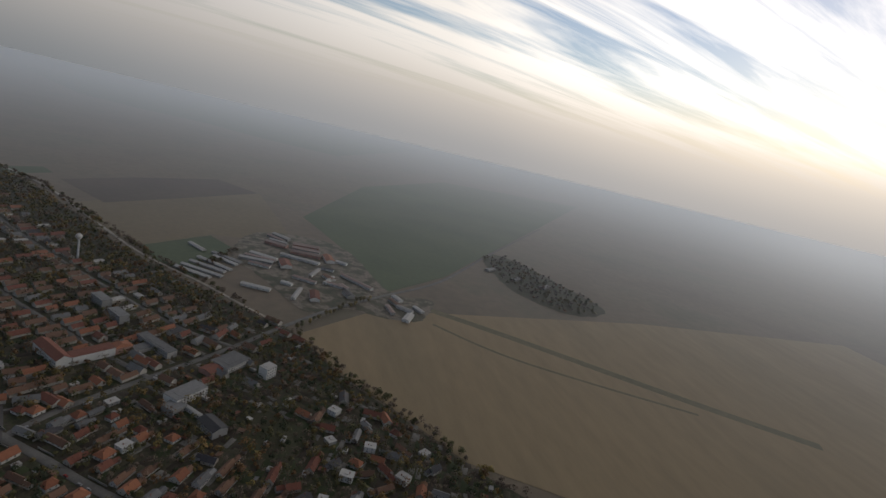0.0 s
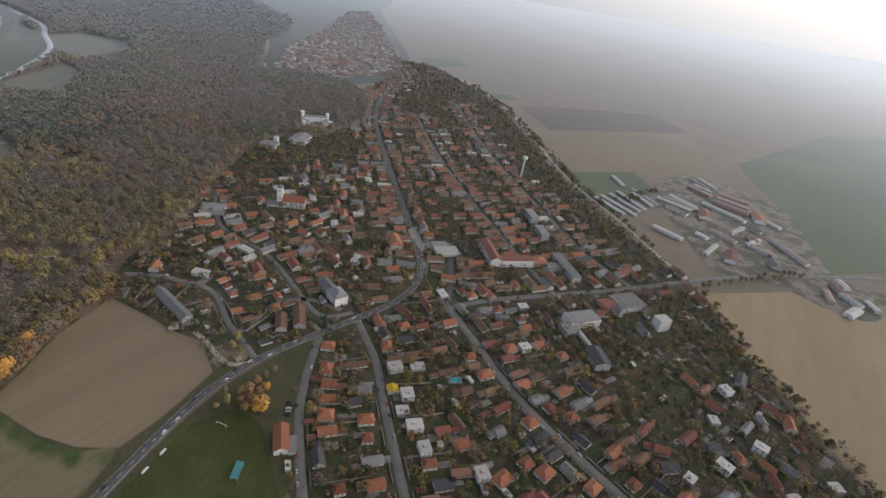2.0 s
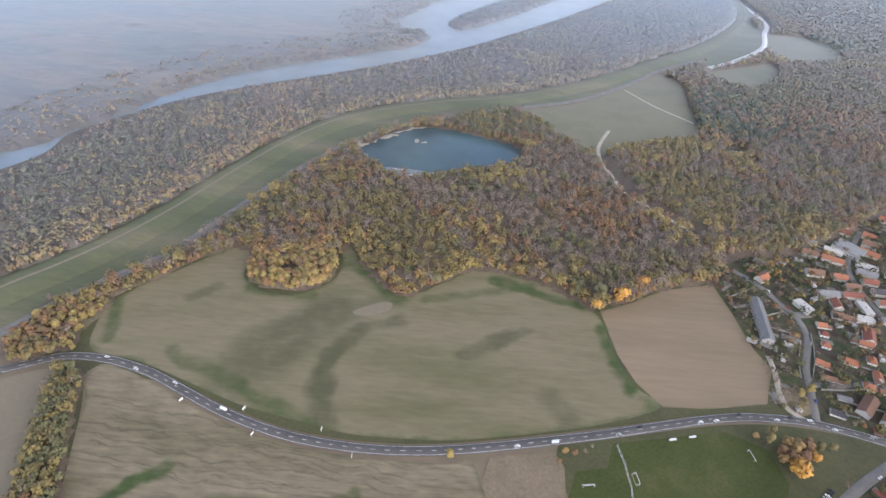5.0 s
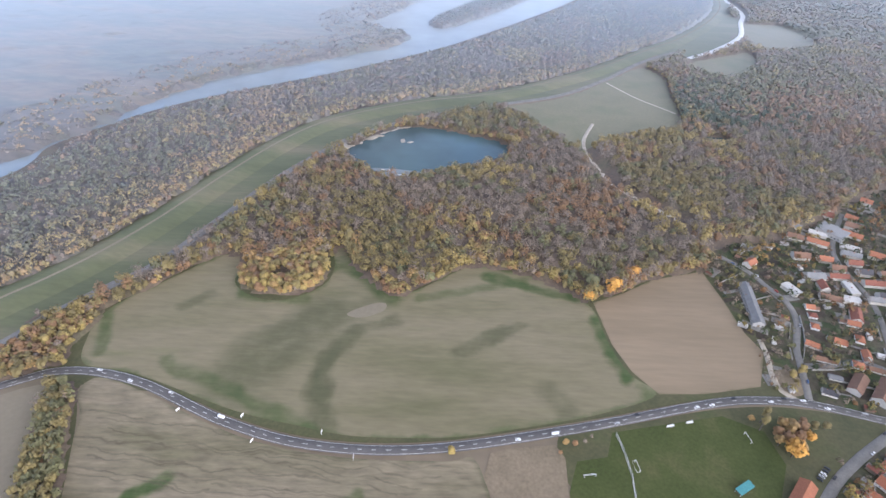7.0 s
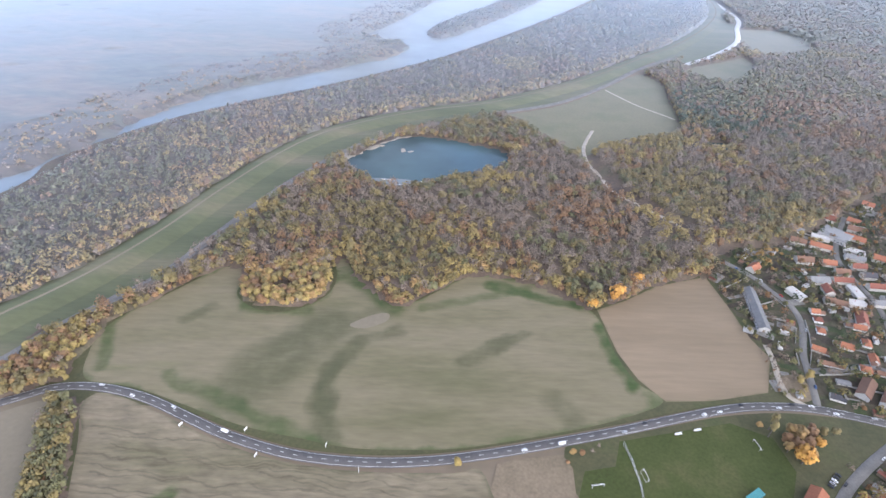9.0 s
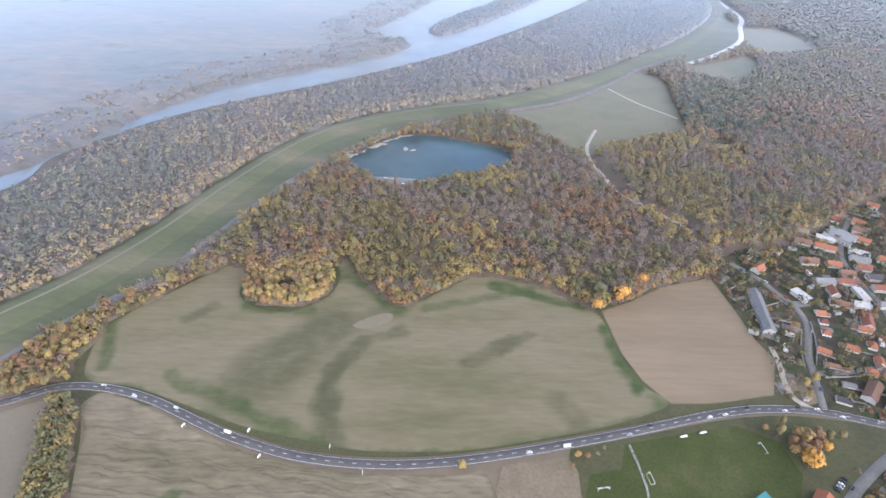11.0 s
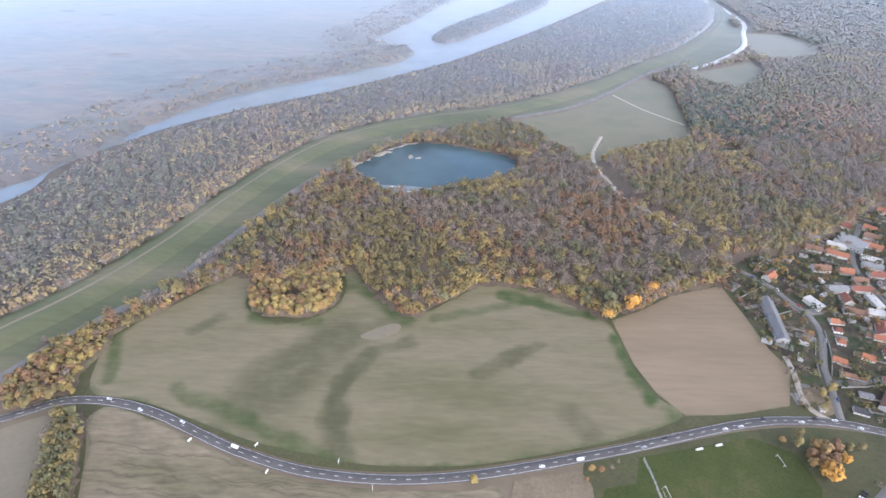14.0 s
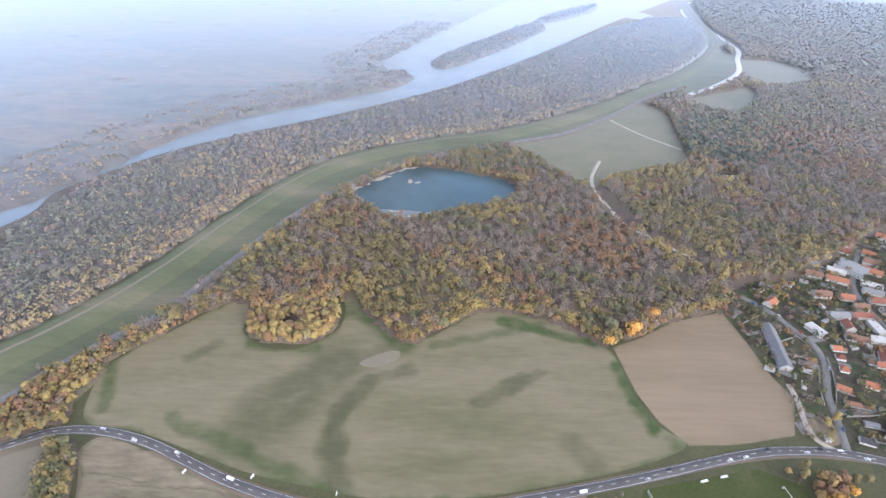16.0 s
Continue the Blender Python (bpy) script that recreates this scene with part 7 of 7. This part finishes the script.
def hut(x, y, angle):
    ob = tagged(new("hunting_hut"), "small white hut at the field's corner", "hut")
    ob.matrix_basis = pose(x, y, 0.3, 0, 0, angle)
    part("wall", gable_walls(bmesh.new(), 5, 6, 2.6, 1.8), M["white_wall"], ob)
    part("roof", gable_roof(bmesh.new(), 5, 6, 2.6, 1.8), ROOFS["white"], ob)
    part("door", box(bmesh.new(), -0.5, 0.5, -3.05, -2.98, 0, 2.0), M["wood"], ob)


hut(-175, 374, 25)


def shed(kind, w, l, label):
    ob = tagged(new("garden_shed"), label, "shed", "garden sheds")
    part("wall", box(bmesh.new(), -w / 2, w / 2, -l / 2, l / 2, -0.2, 2.2), M["wood"] if kind != "white" else M["block_wall"], ob)
    bm = box(bmesh.new(), -w / 2 - 0.25, w / 2 + 0.25, -l / 2 - 0.25, l / 2 + 0.25, 2.2, 2.35)
    for v in bm.verts:
        v.co.z += 0.14 * v.co.x
    part("roof", bm, ROOFS[kind], ob)
    part("door", box(bmesh.new(), -0.45, 0.45, -l / 2 - 0.05, -l / 2 + 0.02, 0, 1.9), M["wood"], ob)
    return ob


SHEDS = [shed("white", 3.5, 5, "small garden shed with a pale roof"), shed("grey", 3, 4, "small wooden shed with a grey roof"), shed("brown", 4, 5.5, "garden shed with a brown roof"), shed("white", 3.2, 7, "pale polytunnel-like garden shed"), shed("red", 4, 6, "garage with a red-brown roof")]
count = 0
for x, y in GARDEN_SPOTS[np.random.default_rng(9).permutation(len(GARDEN_SPOTS))]:
    if count < 230 and math.hypot(x - 60, y) < 560 and not any((x - a) ** 2 + (y - b) ** 2 < 80 for a, b in TAKEN):
        copy_thing(SHEDS[rng_c.integers(len(SHEDS))], pose(x, y, 0.15, 0, 0, near_street(x, y) + rng_c.choice([0, 90])))
        TAKEN.append((x, y))
        count += 1
for x, y in ((295, 197), (278, 189), (258, 175), (245, 165), (236, 155)):
    copy_thing(SHEDS[4], pose(x, y, 0.15, 0, 0, near_street(x, y)))
for x, y in ((300, 424), (306, 424), (314, 426), (323, 426), (288, 418)):
    copy_thing(SHEDS[1], pose(x, y, 0.15, 0, 0, 60))
for ob in SHEDS:
    for o in (*ob.children_recursive, ob):
        bpy.data.objects.remove(o)
for models in TREES.values():
    for ob in models:
        for o in (*ob.children_recursive, ob):
            bpy.data.objects.remove(o)


def fence(points, label="pale boundary wall between gardens", h=1.6):
    """A garden wall with piers and a coping."""
    ob = tagged(new("garden_wall"), label, "wall", "garden walls")
    line = [Vector((*p, 0.15)) for p in points]
    for p, q in zip(line, line[1:]):
        d = (q - p)
        a = math.atan2(d.y, d.x)
        bm = box(bmesh.new(), 0, d.length, -0.12, 0.12, 0, h)
        box(bm, 0, d.length, -0.18, 0.18, h, h + 0.1)
        bm.transform(Matrix.Translation(p) @ Matrix.Rotation(a, 4, "Z"))
        part("wall_panel", bm, M["concrete"], ob)
        bm = box(bmesh.new(), -0.25, 0.25, -0.25, 0.25, 0, h + 0.3)
        bm.transform(Matrix.Translation(p) @ Matrix.Rotation(a, 4, "Z"))
        part("pier", bm, M["concrete"], ob)


for name, start, end, side in (("diag", 8, 66, 1), ("diag", 8, 66, -1), ("south", 6, 40, 1), ("south", 6, 40, -1), ("c", 3, 24, -1), ("b", 4, 30, 1), ("lane", 3, 18, -1)):
    line, n = LINES[name], offsets(LINES[name])
    for i in range(start, min(end, len(line) - 3), 3):
        if rng_c.uniform() < 0.6:
            fence([line[i] + n[i] * 5.5 * side, line[i + 2] + n[i + 2] * 5.5 * side], "pale front wall along the street", 1.3)
    for i in range(start, min(end, len(line) - 3), 4):
        if rng_c.uniform() < 0.6:
            d = n[i] * side
            fence([line[i] + d * 8, line[i] + d * 24, line[i] + d * 42])


def boat(x, y, angle):
    ob = tagged(new("rowing_boat"), "small white rowing boat on the lake", "boat", "boats on the lake")
    ob.matrix_basis = pose(x, y, 0.4, 0, 0, angle)
    bm = box(bmesh.new(), -0.8, 0.8, -2.4, 2.4, 0, 0.6)
    for v in bm.verts:
        v.co.x *= 0.55 if v.co.z < 0.1 else 1.0
        if v.co.y > 0:
            v.co.x *= 0.4
    part("hull", bm, M["frame"], ob)
    for q in (-0.9, 0.6):
        part("thwart", box(bmesh.new(), -0.6, 0.6, q - 0.15, q + 0.15, 0.6, 0.66), M["wood"], ob)


def jetty(x, y, angle, l=9):
    ob = tagged(new("jetty"), "short pale wooden jetty at the lake shore", "jetty", "lake jetties")
    ob.matrix_basis = pose(x, y, 0.35, 0, 0, angle)
    for k in range(3):
        part("post", tube(bmesh.new(), (0.8 * (-1) ** k, -l / 2 + k * l / 2.2, -0.3), (0.8 * (-1) ** k, -l / 2 + k * l / 2.2, 1.0), 0.12), M["wood"], ob)
    part("deck", box(bmesh.new(), -1.0, 1.0, -l / 2, l / 2, 0.5, 0.65), M["frame"], ob)


def islet(x, y, size, seed):
    rng = np.random.default_rng(seed)
    bm = bmesh.new()
    bmesh.ops.create_icosphere(bm, subdivisions=3, radius=size)
    for v in bm.verts:
        v.co *= 1 + 0.3 * noise.noise(v.co * 0.5 + Vector((seed, 0, 0)))
        v.co.z *= 0.22
    me = bpy.data.meshes.new("islet")
    bm.to_mesh(me)
    bm.free()
    me.materials.append(M["stone"])
    ob = tagged(new("islet", me), "small pale gravel islet in the lake", "islet", "lake islets")
    ob.matrix_basis = pose(x, y, 0.2, 0, 0, rng.uniform(0, 360)) @ Matrix.Diagonal((1.6, 0.8, 1, 1))


for q in ((-73, 552, 70), (-66, 551, 95), (-26, 549, 80)):
    boat(*q)
jetty(-48, 540, 80, 12)
jetty(-100, 556, 60)
for i, (x, y, r) in enumerate(((-96, 638, 6), (-88, 645, 4), (-56, 633, 4), (-46, 630, 3), (-40, 541, 3))):
    islet(x, y, r, i)


def net_fence(points):
    """A ball-stop fence: posts with a rail above and a mesh of wires."""
    ob = tagged(new("ball_fence"), "pale wire fence beside the pitch", "fence")
    for i, (p, q) in enumerate(zip(points, points[1:])):
        p, q = Vector((*p, 0.3)), Vector((*q, 0.3))
        n = max(2, int((q - p).length / 4))
        for k in range(n + 1):
            a = p.lerp(q, k / n)
            part("post", tube(bmesh.new(), a, a + Vector((0, 0, 3)), 0.08), M["steel"], ob)
        for z in (0.2, 1.1, 2.0, 3.0):
            part("wire", tube(bmesh.new(), p + Vector((0, 0, z)), q + Vector((0, 0, z)), 0.05), M["steel"], ob)


net_fence([(121, 206), (123, 194), (124, 178), (122, 160)])
fence([(284, 270), (302, 271), (322, 275)], "long white wall beside a village lane", 1.8)
fence([(283, 281), (292, 296), (299, 312), (305, 330)], "white front wall along the curved lane", 1.4)
